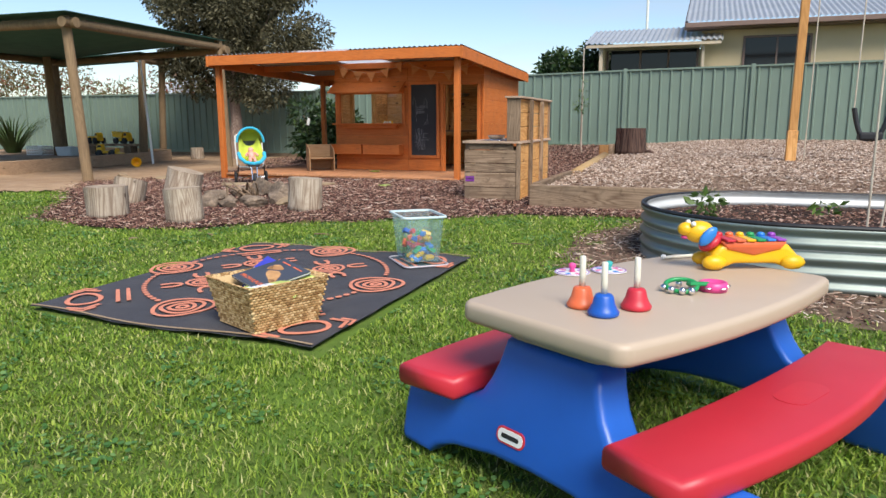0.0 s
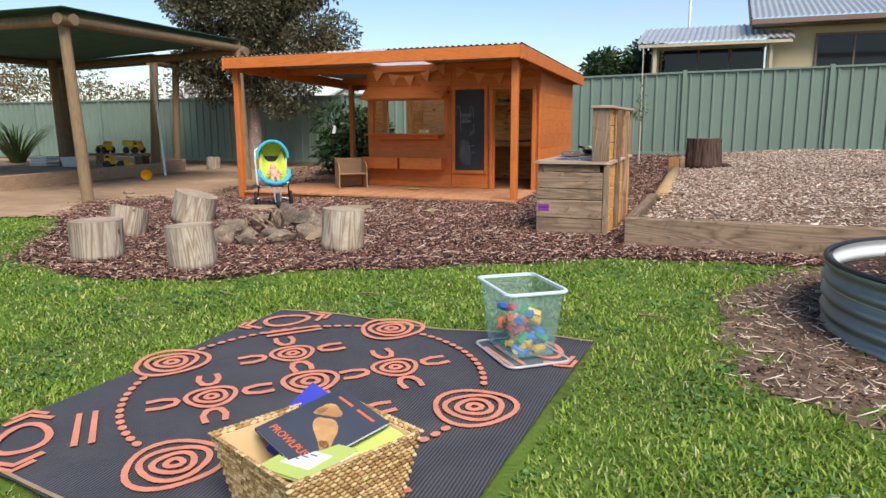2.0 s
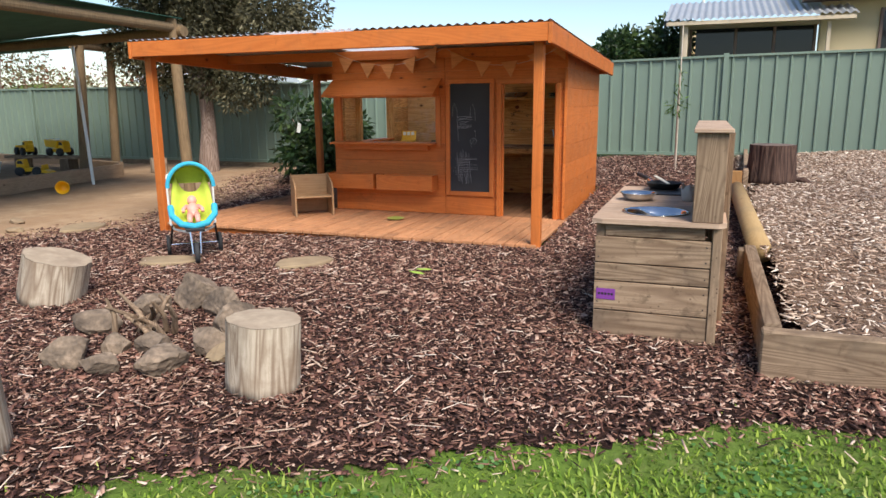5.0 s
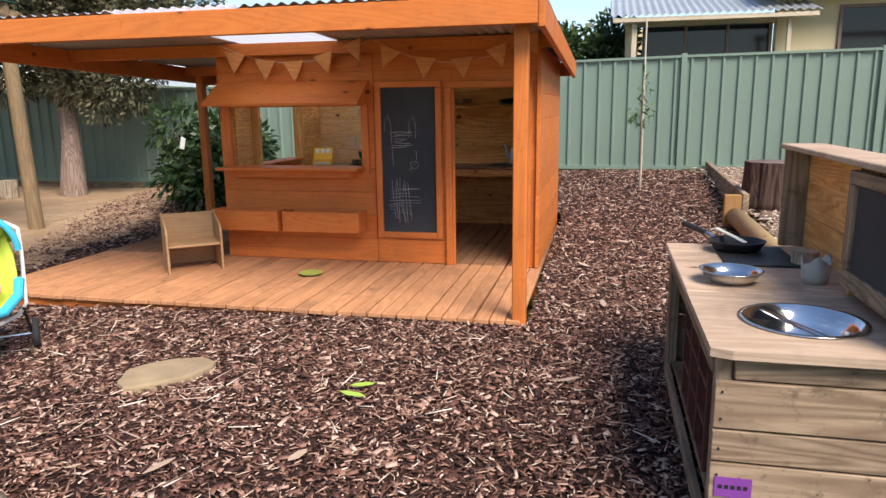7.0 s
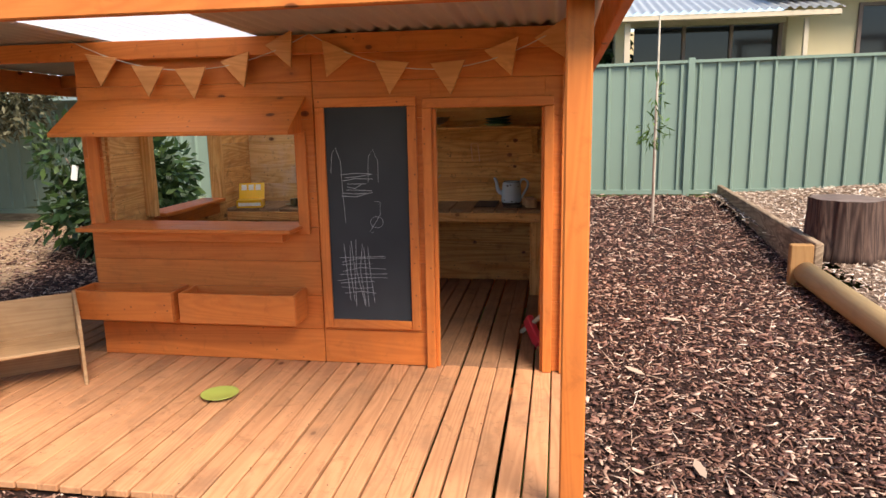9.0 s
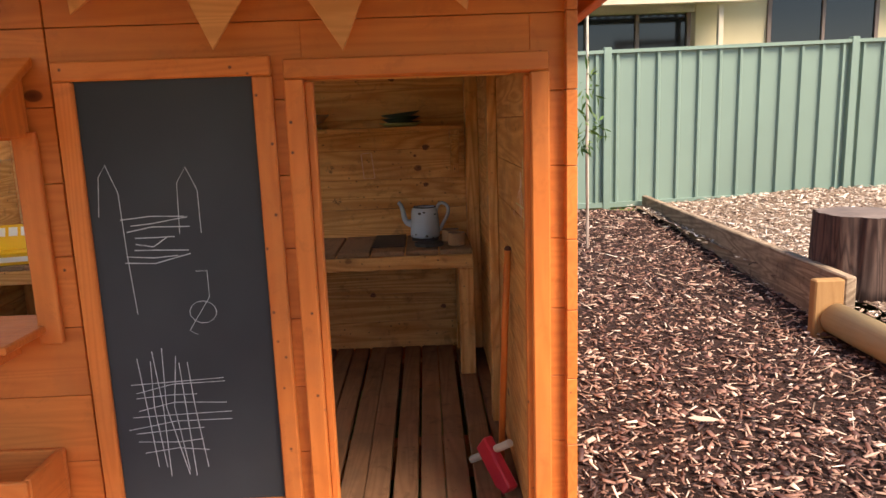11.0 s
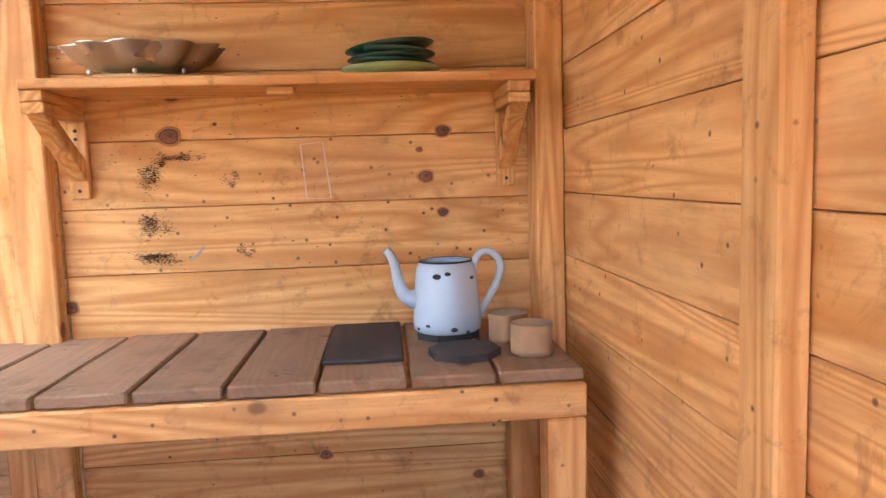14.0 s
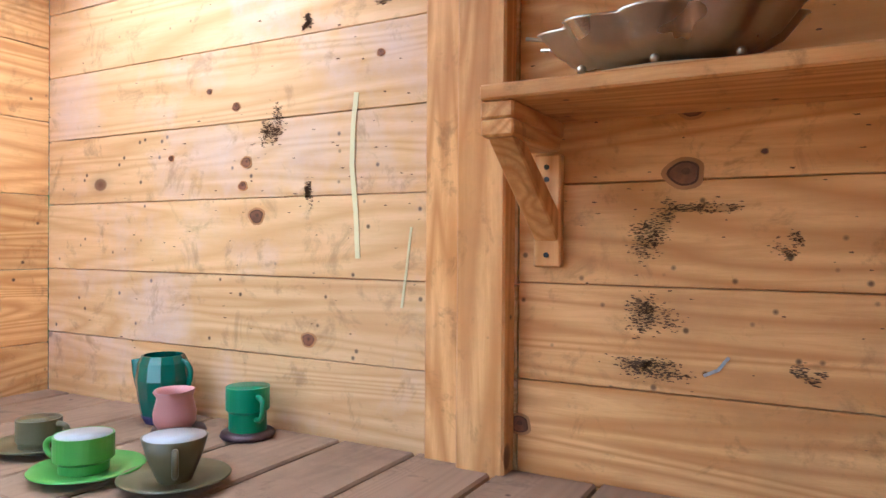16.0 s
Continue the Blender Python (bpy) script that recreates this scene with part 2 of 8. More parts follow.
leaf_fresh = island_mat("fresh_leaves", [(0.0, (0.04, 0.08, 0.015)), (0.6, (0.09, 0.17, 0.03)), (1.0, (0.2, 0.28, 0.06))], 0.5, 0.4, True)
leaf_rust = island_mat("autumn_hedge", [(0.0, (0.09, 0.085, 0.04)), (0.4, (0.2, 0.18, 0.08)), (0.8, (0.24, 0.15, 0.08)), (1.0, (0.28, 0.06, 0.04))], 0.7, 0.2, True)
fence_green = plain("fence_green_steel", (0.170, 0.232, 0.182), 0.4, 0.0, 0.07, 3.0, 0.02, (0.145, 0.198, 0.155))
galv = plain("galvanised_steel", (0.30, 0.36, 0.33), 0.42, 0.55, 0.2, 5, 0.03, (0.20, 0.22, 0.19))
roof_iron = plain("roof_iron", (0.52, 0.54, 0.55), 0.4, 0.5, 0.1, 6, 0.02)
black = plain("black_plastic", (0.018, 0.018, 0.02), 0.5, 0, 0.2)
slate = plain("blackboard_paint", (0.022, 0.025, 0.029), 0.75, 0, 0.25, 7, 0.02, (0.048, 0.051, 0.055), 0.25)
chalk = plain("white_chalk", (0.50, 0.51, 0.52), 0.95, 0, 0.4, 200, 0.1, (0.25, 0.26, 0.27))

# ---- building helpers ----


def thing(name, at=(0, 0, 0), label="", category="", group="", turn=0, kind=""):
    e = new(name)
    e.empty_display_size = 0.1
    e.matrix_basis = pose(*at, 0, 0, turn)
    return tagged(e, label, category, group, kind)


def part(name, bm, material, parent=None, label=""):
    """One bmesh as one mesh object under a thing or under a part."""
    me = bpy.data.meshes.new(name)
    bm.normal_update()
    bm.to_mesh(me)
    bm.free()
    me.materials.append(material)
    ob = new(name, me)
    if parent is not None:
        ob.parent = parent
    return tagged(ob, label)


def solo(name, bm, material, label, category, group="", kind="", at=None):
    ob = part(name, bm, material)
    if at is not None:
        ob.matrix_basis = at
    return tagged(ob, label, category, group, kind)


def smooth(ob, on=True):
    for p in ob.data.polygons:
        p.use_smooth = on
    return ob


def box(x0, x1, y0, y1, z0, z1, bev=0.004, seg=1, bm=None, m=None):
    bm = bm or bmesh.new()
    t = Matrix.Translation(((x0 + x1) / 2, (y0 + y1) / 2, (z0 + z1) / 2)) @ Matrix.Diagonal((abs(x1 - x0), abs(y1 - y0), abs(z1 - z0), 1))
    if m is not None:
        t = m @ t
    g = bmesh.ops.create_cube(bm, size=1, matrix=t)
    if bev:
        es = {e for v in g["verts"] for e in v.link_edges}
        bmesh.ops.bevel(bm, geom=list(es), offset=bev, segments=seg, affect="EDGES", profile=0.6)
    return bm


def thicken(bm, t):
    bm.normal_update()
    bmesh.ops.solidify(bm, geom=bm.faces[:], thickness=t)


def lathe(profile, seg=28, bm=None, m=None, cap=True):
    """Turn (radius, z) pairs round z."""
    bm = bm or bmesh.new()
    rings = []
    for r, z in profile:
        ring = []
        for i in range(seg):
            a = 2 * math.pi * i / seg
            p = Vector((r * math.cos(a), r * math.sin(a), z))
            ring.append(bm.verts.new(m @ p if m is not None else p))
        rings.append(ring)
    for a, b in zip(rings, rings[1:]):
        for i in range(seg):
            bm.faces.new((a[i], a[(i + 1) % seg], b[(i + 1) % seg], b[i]))
    if cap:
        bm.faces.new(rings[0][::-1])
        bm.faces.new(rings[-1])
    return bm


def tube(pts, radius, seg=10, bm=None, radii=None):
    """A round bar along points."""
    bm = bm or bmesh.new()
    pts = [Vector(p) for p in pts]
    rings, up = [], None
    for i, p in enumerate(pts):
        d = (pts[min(i + 1, len(pts) - 1)] - pts[max(i - 1, 0)]).normalized()
        if up is None:
            up = Vector((0, 0, 1)) if abs(d.z) < 0.9 else Vector((1, 0, 0))
        s = d.cross(up).normalized()
        up = s.cross(d).normalized()
        r = radii[i] if radii else radius
        rings.append([bm.verts.new(p + r * (math.cos(2 * math.pi * k / seg) * s + math.sin(2 * math.pi * k / seg) * up)) for k in range(seg)])
    for a, b in zip(rings, rings[1:]):
        for k in range(seg):
            bm.faces.new((a[k], a[(k + 1) % seg], b[(k + 1) % seg], b[k]))
    bm.faces.new(rings[0][::-1])
    bm.faces.new(rings[-1])
    return bm


def prism(outline, depth, m=None, bev=0.0, bm=None, seg=1):
    """An outline in x, z pushed along y from -depth/2 to depth/2."""
    bm = bm or bmesh.new()
    def at(p):
        return m @ Vector(p) if m is not None else Vector(p)
    a = [bm.verts.new(at((x, -depth / 2, z))) for x, z in outline]
    b = [bm.verts.new(at((x, depth / 2, z))) for x, z in outline]
    fs = [bm.faces.new(a), bm.faces.new(b[::-1])]
    k = len(a)
    for i in range(k):
        fs.append(bm.faces.new((a[i], b[i], b[(i + 1) % k], a[(i + 1) % k])))
    bmesh.ops.recalc_face_normals(bm, faces=fs)
    if bev:
        es = {e for f in fs[:2] for e in f.edges}
        bmesh.ops.bevel(bm, geom=list(es), offset=bev, segments=seg, affect="EDGES", profile=0.6)
    return bm


def arc(p0, p1, p2, n=8):
    """Points of a curve from p0 to p2, drawn towards p1."""
    p0, p1, p2 = Vector(p0), Vector(p1), Vector(p2)
    return [(1 - u) ** 2 * p0 + 2 * u * (1 - u) * p1 + u * u * p2 for u in (i / n for i in range(n + 1))]


def ball(r, m, sub=2, bm=None, squash=(1, 1, 1)):
    bm = bm or bmesh.new()
    bmesh.ops.create_icosphere(bm, subdivisions=sub, radius=r, matrix=m @ Matrix.Diagonal((*squash, 1)))
    return bm


def sheet_from(name, verts, faces, material, smooth_on=False):
    """A mesh from numpy arrays: verts (n, 3), faces (m, k)."""
    me = bpy.data.meshes.new(name)
    nf, k = faces.shape
    me.vertices.add(len(verts))
    me.vertices.foreach_set("co", verts.astype(np.float32).ravel())
    me.loops.add(nf * k)
    me.loops.foreach_set("vertex_index", faces.astype(np.int32).ravel())
    me.polygons.add(nf)
    me.polygons.foreach_set("loop_start", np.arange(0, nf * k, k, dtype=np.int32))
    me.update(calc_edges=True)
    me.validate()
    me.materials.append(material)
    ob = new(name, me)
    if smooth_on:
        me.polygons.foreach_set("use_smooth", np.ones(nf, dtype=bool))
    return ob


def step(a, b, v):
    t = np.clip((v - a) / (b - a), 0, 1)
    return t * t * (3 - 2 * t)


def land(x, y):
    """Height of the ground: it climbs gently away from the lawn, more on the right."""
    x, y = np.asarray(x, float), np.asarray(y, float)
    base = -0.07 + 0.0325 * np.clip(y, -30, 8.2)
    rise = np.minimum(0.045 * np.maximum(0, y - 9.5), 0.33) * step(-6.5, -2.8, x)
    drop = -0.06 * step(-5, -8, x) * step(7, 9.5, y)
    return base + rise + drop


def landz(x, y):
    return float(land(x, y))


def inside(poly, x, y):
    """Which of the points (x, y) lie in a polygon."""
    res = np.zeros(x.shape, bool)
    k = len(poly)
    for i in range(k):
        (x0, y0), (x1, y1) = poly[i], poly[(i + 1) % k]
        if y0 == y1:
            continue
        c = ((y0 > y) != (y1 > y)) & (x < (x1 - x0) * (y - y0) / (y1 - y0) + x0)
        res ^= c
    return res


def ripple(x, y, s=1.0):
    return 0.5 * np.sin(x * 3.1 * s + 1.3 * np.sin(y * 2.3 * s)) + 0.3 * np.sin(y * 5.7 * s + x * 2.1) + 0.2 * np.sin(x * 9.1 * s - y * 7.3 * s)


def patch(name, poly, material, lift, cell=0.1, wob=0.12, rough=0.012, height=land, hole=None):
    """A layer on the ground within a polygon, with an uneven edge."""
    px, py = [p[0] for p in poly], [p[1] for p in poly]
    xs, ys = np.arange(min(px) - 0.3, max(px) + 0.3, cell), np.arange(min(py) - 0.3, max(py) + 0.3, cell)
    X, Y = np.meshgrid(xs, ys)
    cx, cy = X[:-1, :-1] + cell / 2, Y[:-1, :-1] + cell / 2
    keep = inside(poly, cx + wob * ripple(cx, cy), cy + wob * ripple(cy, cx))
    if hole:
        keep &= ~((cx > hole[0]) & (cx < hole[1]) & (cy > hole[2]) & (cy < hole[3]))
    Z = height(X, Y) + lift + rough * ripple(X * 3, Y * 3)
    idx = np.arange(X.size).reshape(X.shape)
    f = np.stack([idx[:-1, :-1], idx[:-1, 1:], idx[1:, 1:], idx[1:, :-1]], -1)[keep]
    used, inv = np.unique(f, return_inverse=True)
    v = np.stack([X.ravel(), Y.ravel(), Z.ravel()], -1)[used]
    return sheet_from(name, v, inv.reshape(-1, 4), material, True)


# ---- ground ----
rng = np.random.default_rng(7)
gx = np.concatenate([np.linspace(-400, -32, 14), np.arange(-30, 12.01, 0.5), np.linspace(16, 400, 14)])
gy = np.concatenate([np.linspace(-300, -22, 12), np.arange(-20, 26.01, 0.5), np.linspace(32, 600, 16)])
GX, GY = np.meshgrid(gx, gy)
gi = np.arange(GX.size).reshape(GX.shape)
gf = np.stack([gi[:-1, :-1], gi[:-1, 1:], gi[1:, 1:], gi[1:, :-1]], -1).reshape(-1, 4)
gv = np.stack([GX.ravel(), GY.ravel(), (land(GX, GY) - 0.02 - 0.3 * step(-8.1, -7.3, GX) * (1 - step(-2.9, -2.2, GX)) * step(9.3, 9.9, GY) * (1 - step(15.8, 16.6, GY))).ravel()], -1)
ground = tagged(sheet_from("ground", gv, gf, turf, True), "green turf with bare earth showing through", "ground", kind="structure")

MULCH = [(-7.75, 7.5), (-6.75, 6.5), (-6.1, 5.75), (-5.5, 5.5), (-4.85, 5.42), (-4.2, 5.62), (-3.65, 6.05), (-2.6, 6.7), (-1.5, 7.2), (-0.2, 7.4), (2.5, 7.3), (2.5, 7.75), (-1.3, 7.75),
         (-1.3, 12.8), (-1.2, 17.0), (-10.5, 17.0), (-10.0, 15.0), (-8.6, 12.5), (-8.2, 10.6), (-8.9, 8.9)]
SAND = [(-7.6, 7.4), (-9.5, 7.0), (-13, 5.5), (-22, 5), (-22, 17.0), (-9.8, 17.0), (-9.0, 15.0), (-7.9, 12.5), (-7.6, 10.6), (-8.3, 8.9)]
BARE = [(-0.95, 5.5), (-0.9, 6.5), (-0.3, 7.3), (0.5, 7.3), (2.2, 7.2), (2.2, 4.4), (0.6, 4.45), (-0.2, 4.65), (-0.6, 4.9)]
tagged(patch("sand_yard", SAND, sand, -0.002, 0.1, 0.16), "dry sandy earth, trodden pale brown", "sand", kind="structure")
tagged(patch("mulch_bed", MULCH, mulch_soil, -0.010, 0.07, 0.12, 0.010, land, (-7.1, -3.17, 10.07, 13.5)), "dark brown bark mulch over earth", "mulch", kind="structure")
tagged(patch("bare_earth", BARE, bare_soil, -0.015, 0.04, 0.12, 0.008), "bare brown earth round the planter", "ground", kind="structure")


def bed_z(x, y):
    """Surface of the pale raised bed."""
    return 0.365 + 0.022 * np.maximum(0, y - 8) + 0.10 * step(-1.4, 0.6, x) * step(7.7, 8.6, y)


PALE = [(-1.5, 7.76), (9, 7.76), (9, 17.0), (-1.42, 17.0), (-1.36, 13.2), (-1.45, 9.8)]
tagged(patch("pale_mulch", PALE, pale_soil, 0.0, 0.12, 0.0, 0.012, bed_z), "pale weathered wood chips filling the raised bed", "mulch", kind="structure")


def scatter_chips(name, poly, count, material, lift, height, near, size=(0.012, 0.05), label="", wide=(0.004, 0.014)):
    """Many flat splinters, thicker on the ground near a place."""
    pts = []
    px, py = [p[0] for p in poly], [p[1] for p in poly]
    while sum(len(a) for a in pts) < count:
        x, y = rng.uniform(min(px), max(px), 40000), rng.uniform(min(py), max(py), 40000)
        d = np.hypot(x - near[0], y - near[1])
        ok = ~((x > -7.2) & (x < -3.19) & (y > 10.0) & (y < 13.5)) & inside(poly, x + 0.12 * ripple(x, y) + rng.normal(0, 0.11, x.size), y + 0.12 * ripple(y, x) + rng.normal(0, 0.09, x.size)) & (rng.random(x.size) < np.clip(near[2] / d, 0, 1) ** 1.3)
        pts.append(np.stack([x[ok], y[ok]], -1))
    p = np.concatenate(pts)[:count]
    n = len(p)
    d = np.hypot(p[:, 0] - near[0], p[:, 1] - near[1])
    big = 1 + 0.05 * np.maximum(0, d - 3)
    ln, wd, th = rng.uniform(*size, n) * big, rng.uniform(*wide, n) * big, rng.uniform(0.0015, 0.004, n)
    ln *= np.where(rng.random(n) < 0.05, 1.9, 1.0)
    yaw, pit, rol = rng.uniform(0, 2 * np.pi, n), rng.normal(0, 0.25, n), rng.normal(0, 0.4, n)
    cy, sy, cp, sp, cr, sr = np.cos(yaw), np.sin(yaw), np.cos(pit), np.sin(pit), np.cos(rol), np.sin(rol)
    ux = np.stack([cy * cp, sy * cp, sp], -1)
    uy = np.stack([-sy * cr - cy * sp * sr, cy * cr - sy * sp * sr, cp * sr], -1)
    uz = np.cross(ux, uy)
    c = np.stack([p[:, 0], p[:, 1], height(p[:, 0], p[:, 1]) + lift + rng.uniform(0.0, 0.014, n)], -1)
    tip = rng.uniform(0.3, 1.0, n)
    vs = []
    for a, b, e in ((-1, -1, 0), (1, -1, 0), (1, 1, 0), (-1, 1, 0), (-1, -1, 1), (1, -1, 1), (1, 1, 1), (-1, 1, 1)):
        w = wd * (tip if a > 0 else 1.0)
        vs.append(c + ux * (a * ln / 2)[:, None] + uy * (b * w / 2)[:, None] + uz * (e * th)[:, None])
    v = np.stack(vs, 1).reshape(-1, 3)
    q = np.array([(4, 5, 6, 7), (0, 1, 5, 4), (1, 2, 6, 5), (2, 3, 7, 6), (3, 0, 4, 7)])
    f = (np.arange(n)[:, None, None] * 8 + q[None]).reshape(-1, 4)
    return tagged(sheet_from(name, v, f, material), label, "mulch", kind="stuff")


scatter_chips("bark_chips", MULCH, 118000, chips, -0.006, land, (-2.8, 7.6, 3.0), (0.009, 0.046), label="loose reddish brown bark chips and splinters", wide=(0.0025, 0.011))
scatter_chips("bark_flakes", MULCH, 15000, flakes, -0.002, land, (-3.2, 7.8, 3.0), (0.014, 0.045), label="broad thin reddish bark flakes on the mulch", wide=(0.010, 0.026))
scatter_chips("bark_strings", MULCH, 1300, pale_chips, 0.004, land, (-3.2, 7.8, 3.0), (0.04, 0.13), label="long pale splinters lying on the mulch", wide=(0.002, 0.005))
scatter_chips("dry_straw", BARE, 2600, pale_chips, -0.012, land, (-0.7, 5.6, 1.6), (0.02, 0.10), label="dry straw and splinters on the bare earth", wide=(0.002, 0.005))
scatter_chips("earth_crumbs", BARE, 5200, chips, -0.014, land, (-0.7, 5.4, 1.6), (0.006, 0.025), label="small crumbs of earth and bark", wide=(0.004, 0.014))
scatter_chips("pale_wood_chips", PALE, 72000, pale_chips, 0.0, bed_z, (-0.4, 9.4, 4.6), (0.014, 0.058), label="loose pale grey brown wood chips", wide=(0.004, 0.016))

LAWN = [(-22, 4.8), (-13, 5.9), (-9.5, 6.9), (-7.65, 7.4), (-6.7, 6.45), (-6.1, 5.7), (-5.5, 5.45), (-4.85, 5.37), (-4.2, 5.55), (-3.65, 5.98), (-2.6, 6.6), (-1.5, 7.1), (-0.2, 7.3),
        (-0.95, 6.5), (-1.0, 5.5), (-0.7, 4.9), (-0.3, 4.6), (0.6, 4.4), (2.4, 4.3), (6, 4.3), (6, -3), (-22, -3)]
RUG = [(-3.40, 3.30), (-1.50, 3.20), (-1.44, 5.20), (-3.08, 5.22)]


def grass(count):
    pts, have = [], 0
    while have < count:
        x, y = rng.uniform(-12, 4, 60000), rng.uniform(0.2, 7.4, 60000)
        d = np.hypot(x + 0.9, y - 1.8)
        clump = 0.5 + 0.5 * ripple(x * 2.2, y * 2.2)
        ok = inside(LAWN, x + 0.15 * ripple(x, y) + rng.normal(0, 0.09, x.size), y + 0.15 * ripple(y, x) + rng.normal(0, 0.09, x.size)) & ~inside(RUG, x, y)
        ok &= rng.random(x.size) < np.clip(2.0 / np.maximum(d, 0.1), 0, 1) ** 1.1 * (0.45 + 0.55 * clump)
        pts.append(np.stack([x[ok], y[ok]], -1))
        have += ok.sum()
    p = np.concatenate(pts)[:count]
    n = len(p)
    d = np.hypot(p[:, 0] + 0.9, p[:, 1] - 1.8)
    tall = 0.5 + 0.5 * ripple(p[:, 0] * 1.7 + 4, p[:, 1] * 1.7)
    h = rng.uniform(0.010, 0.030, n) * (0.5 + 0.85 * tall)
    w = rng.uniform(0.0014, 0.0030, n) * (1 + 0.20 * d)
    a = rng.uniform(0, 2 * np.pi, n)
    lean = rng.uniform(0.2, 1.9, n) * h
    dx, dy = np.cos(a), np.sin(a)
    base = np.stack([p[:, 0], p[:, 1], land(p[:, 0], p[:, 1]) - 0.018], -1)
    side = np.stack([-dy, dx, np.zeros(n)], -1) * w[:, None]
    mid = base + np.stack([dx * lean * 0.35, dy * lean * 0.35, h * 0.65], -1)
    top = base + np.stack([dx * lean, dy * lean, h], -1)
    v = np.stack([base - side, base + side, mid + side * 0.8, mid - side * 0.8, top], 1).reshape(-1, 3)
    tri = np.array([(0, 1, 2), (0, 2, 3), (3, 2, 4)])
    f = (np.arange(n)[:, None, None] * 5 + tri[None]).reshape(-1, 3)
    return tagged(sheet_from("grass", v, f, blade), "short green lawn grass with lush and thin patches", "grass", kind="stuff")


grass(330000)
nc = 16000
cq = np.stack([rng.uniform(-8, 2.5, nc * 4), rng.uniform(1.2, 7.2, nc * 4)], -1)
ok = inside(LAWN, cq[:, 0], cq[:, 1]) & ~inside(RUG, cq[:, 0], cq[:, 1]) & (ripple(cq[:, 0] * 1.9 + 2, cq[:, 1] * 1.9) > 0.25)
cq = cq[ok][:nc]
nc = len(cq)
ca, cs = rng.uniform(0, 6.28, nc), rng.uniform(0.006, 0.013, nc)
cu_ = np.stack([np.cos(ca), np.sin(ca), rng.normal(0, 0.25, nc)], -1) * cs[:, None]
cv_ = np.stack([-np.sin(ca), np.cos(ca), rng.normal(0, 0.25, nc)], -1) * cs[:, None]
cc = np.stack([cq[:, 0], cq[:, 1], land(cq[:, 0], cq[:, 1]) + rng.uniform(-0.012, 0.008, nc)], -1)
cvx = np.stack([cc - cu_, cc - 0.6 * cu_ + 0.8 * cv_, cc + 0.6 * cu_ + 0.8 * cv_, cc + cu_, cc + 0.6 * cu_ - 0.8 * cv_, cc - 0.6 * cu_ - 0.8 * cv_], 1).reshape(-1, 3)
clover_m = island_mat("clover_leaves", [(0.0, (0.05, 0.14, 0.03)), (0.6, (0.10, 0.23, 0.06)), (1.0, (0.20, 0.34, 0.11))], 0.5, 0.35, True)
tagged(sheet_from("clover", cvx, np.arange(nc * 6).reshape(-1, 6), clover_m), "small round clover leaves among the grass", "clover", kind="stuff")

# ---- playhouse ----
DX0, DX1, DY0, DY1, DZ = -7.15, -3.22, 10.0, 13.45, 0.245
FY, BY = 11.40, 13.47              # outer face of the front wall, inner face of the back wall
RX, LX = -3.272, -5.90              # outer faces of the side walls


def roof_z(y):
    return 2.05 - 0.032 * (y - 9.85)


deck = thing("deck", (0, 0, 0), "worn orange-brown timber deck of narrow boards", "deck", kind="structure")
# boards behind the front wall: trodden dirt and indoor shade in one darker colour
indoor_deck = timber("trodden_shaded_deck", "y", (0.27, 0.135, 0.07), (0.17, 0.08, 0.04), (0.08, 0.03, 0.015), 0.8, 0.5, 0.15, 0.7, (0.12, 0.065, 0.04), 0.14, 0.1, 0.5)


def deck_strip(ya, yb, material):
    bm = box(-0.0432, 0.0432, ya, yb, DZ - 0.03, DZ, 0.004)
    me = bpy.data.meshes.new("deck_board")
    bm.to_mesh(me)
    bm.free()
    me.materials.append(material)
    return me


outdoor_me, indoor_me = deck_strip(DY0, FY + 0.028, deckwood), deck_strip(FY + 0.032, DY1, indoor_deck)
nb = 41
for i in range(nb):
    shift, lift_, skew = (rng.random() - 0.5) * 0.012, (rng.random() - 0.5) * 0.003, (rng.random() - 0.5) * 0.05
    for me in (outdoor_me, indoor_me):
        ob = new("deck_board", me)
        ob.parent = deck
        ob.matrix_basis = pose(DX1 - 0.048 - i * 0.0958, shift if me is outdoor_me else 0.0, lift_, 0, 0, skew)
for y in (10.12, 11.2, 12.3, 13.3):
    part("joist", box(DX0, DX1 - 0.02, y - 0.04, y + 0.04, 0.06, DZ - 0.034, 0.004), stain["x"], deck)
part("front_joist", box(DX0, DX1 - 0.02, DY0 + 0.035, DY0 + 0.075, 0.12, DZ - 0.036, 0.004), stain["x"], deck)

house = thing("playhouse", (0, 0, 0), "orange stained timber playhouse with lean-to verandah roof", "playhouse")


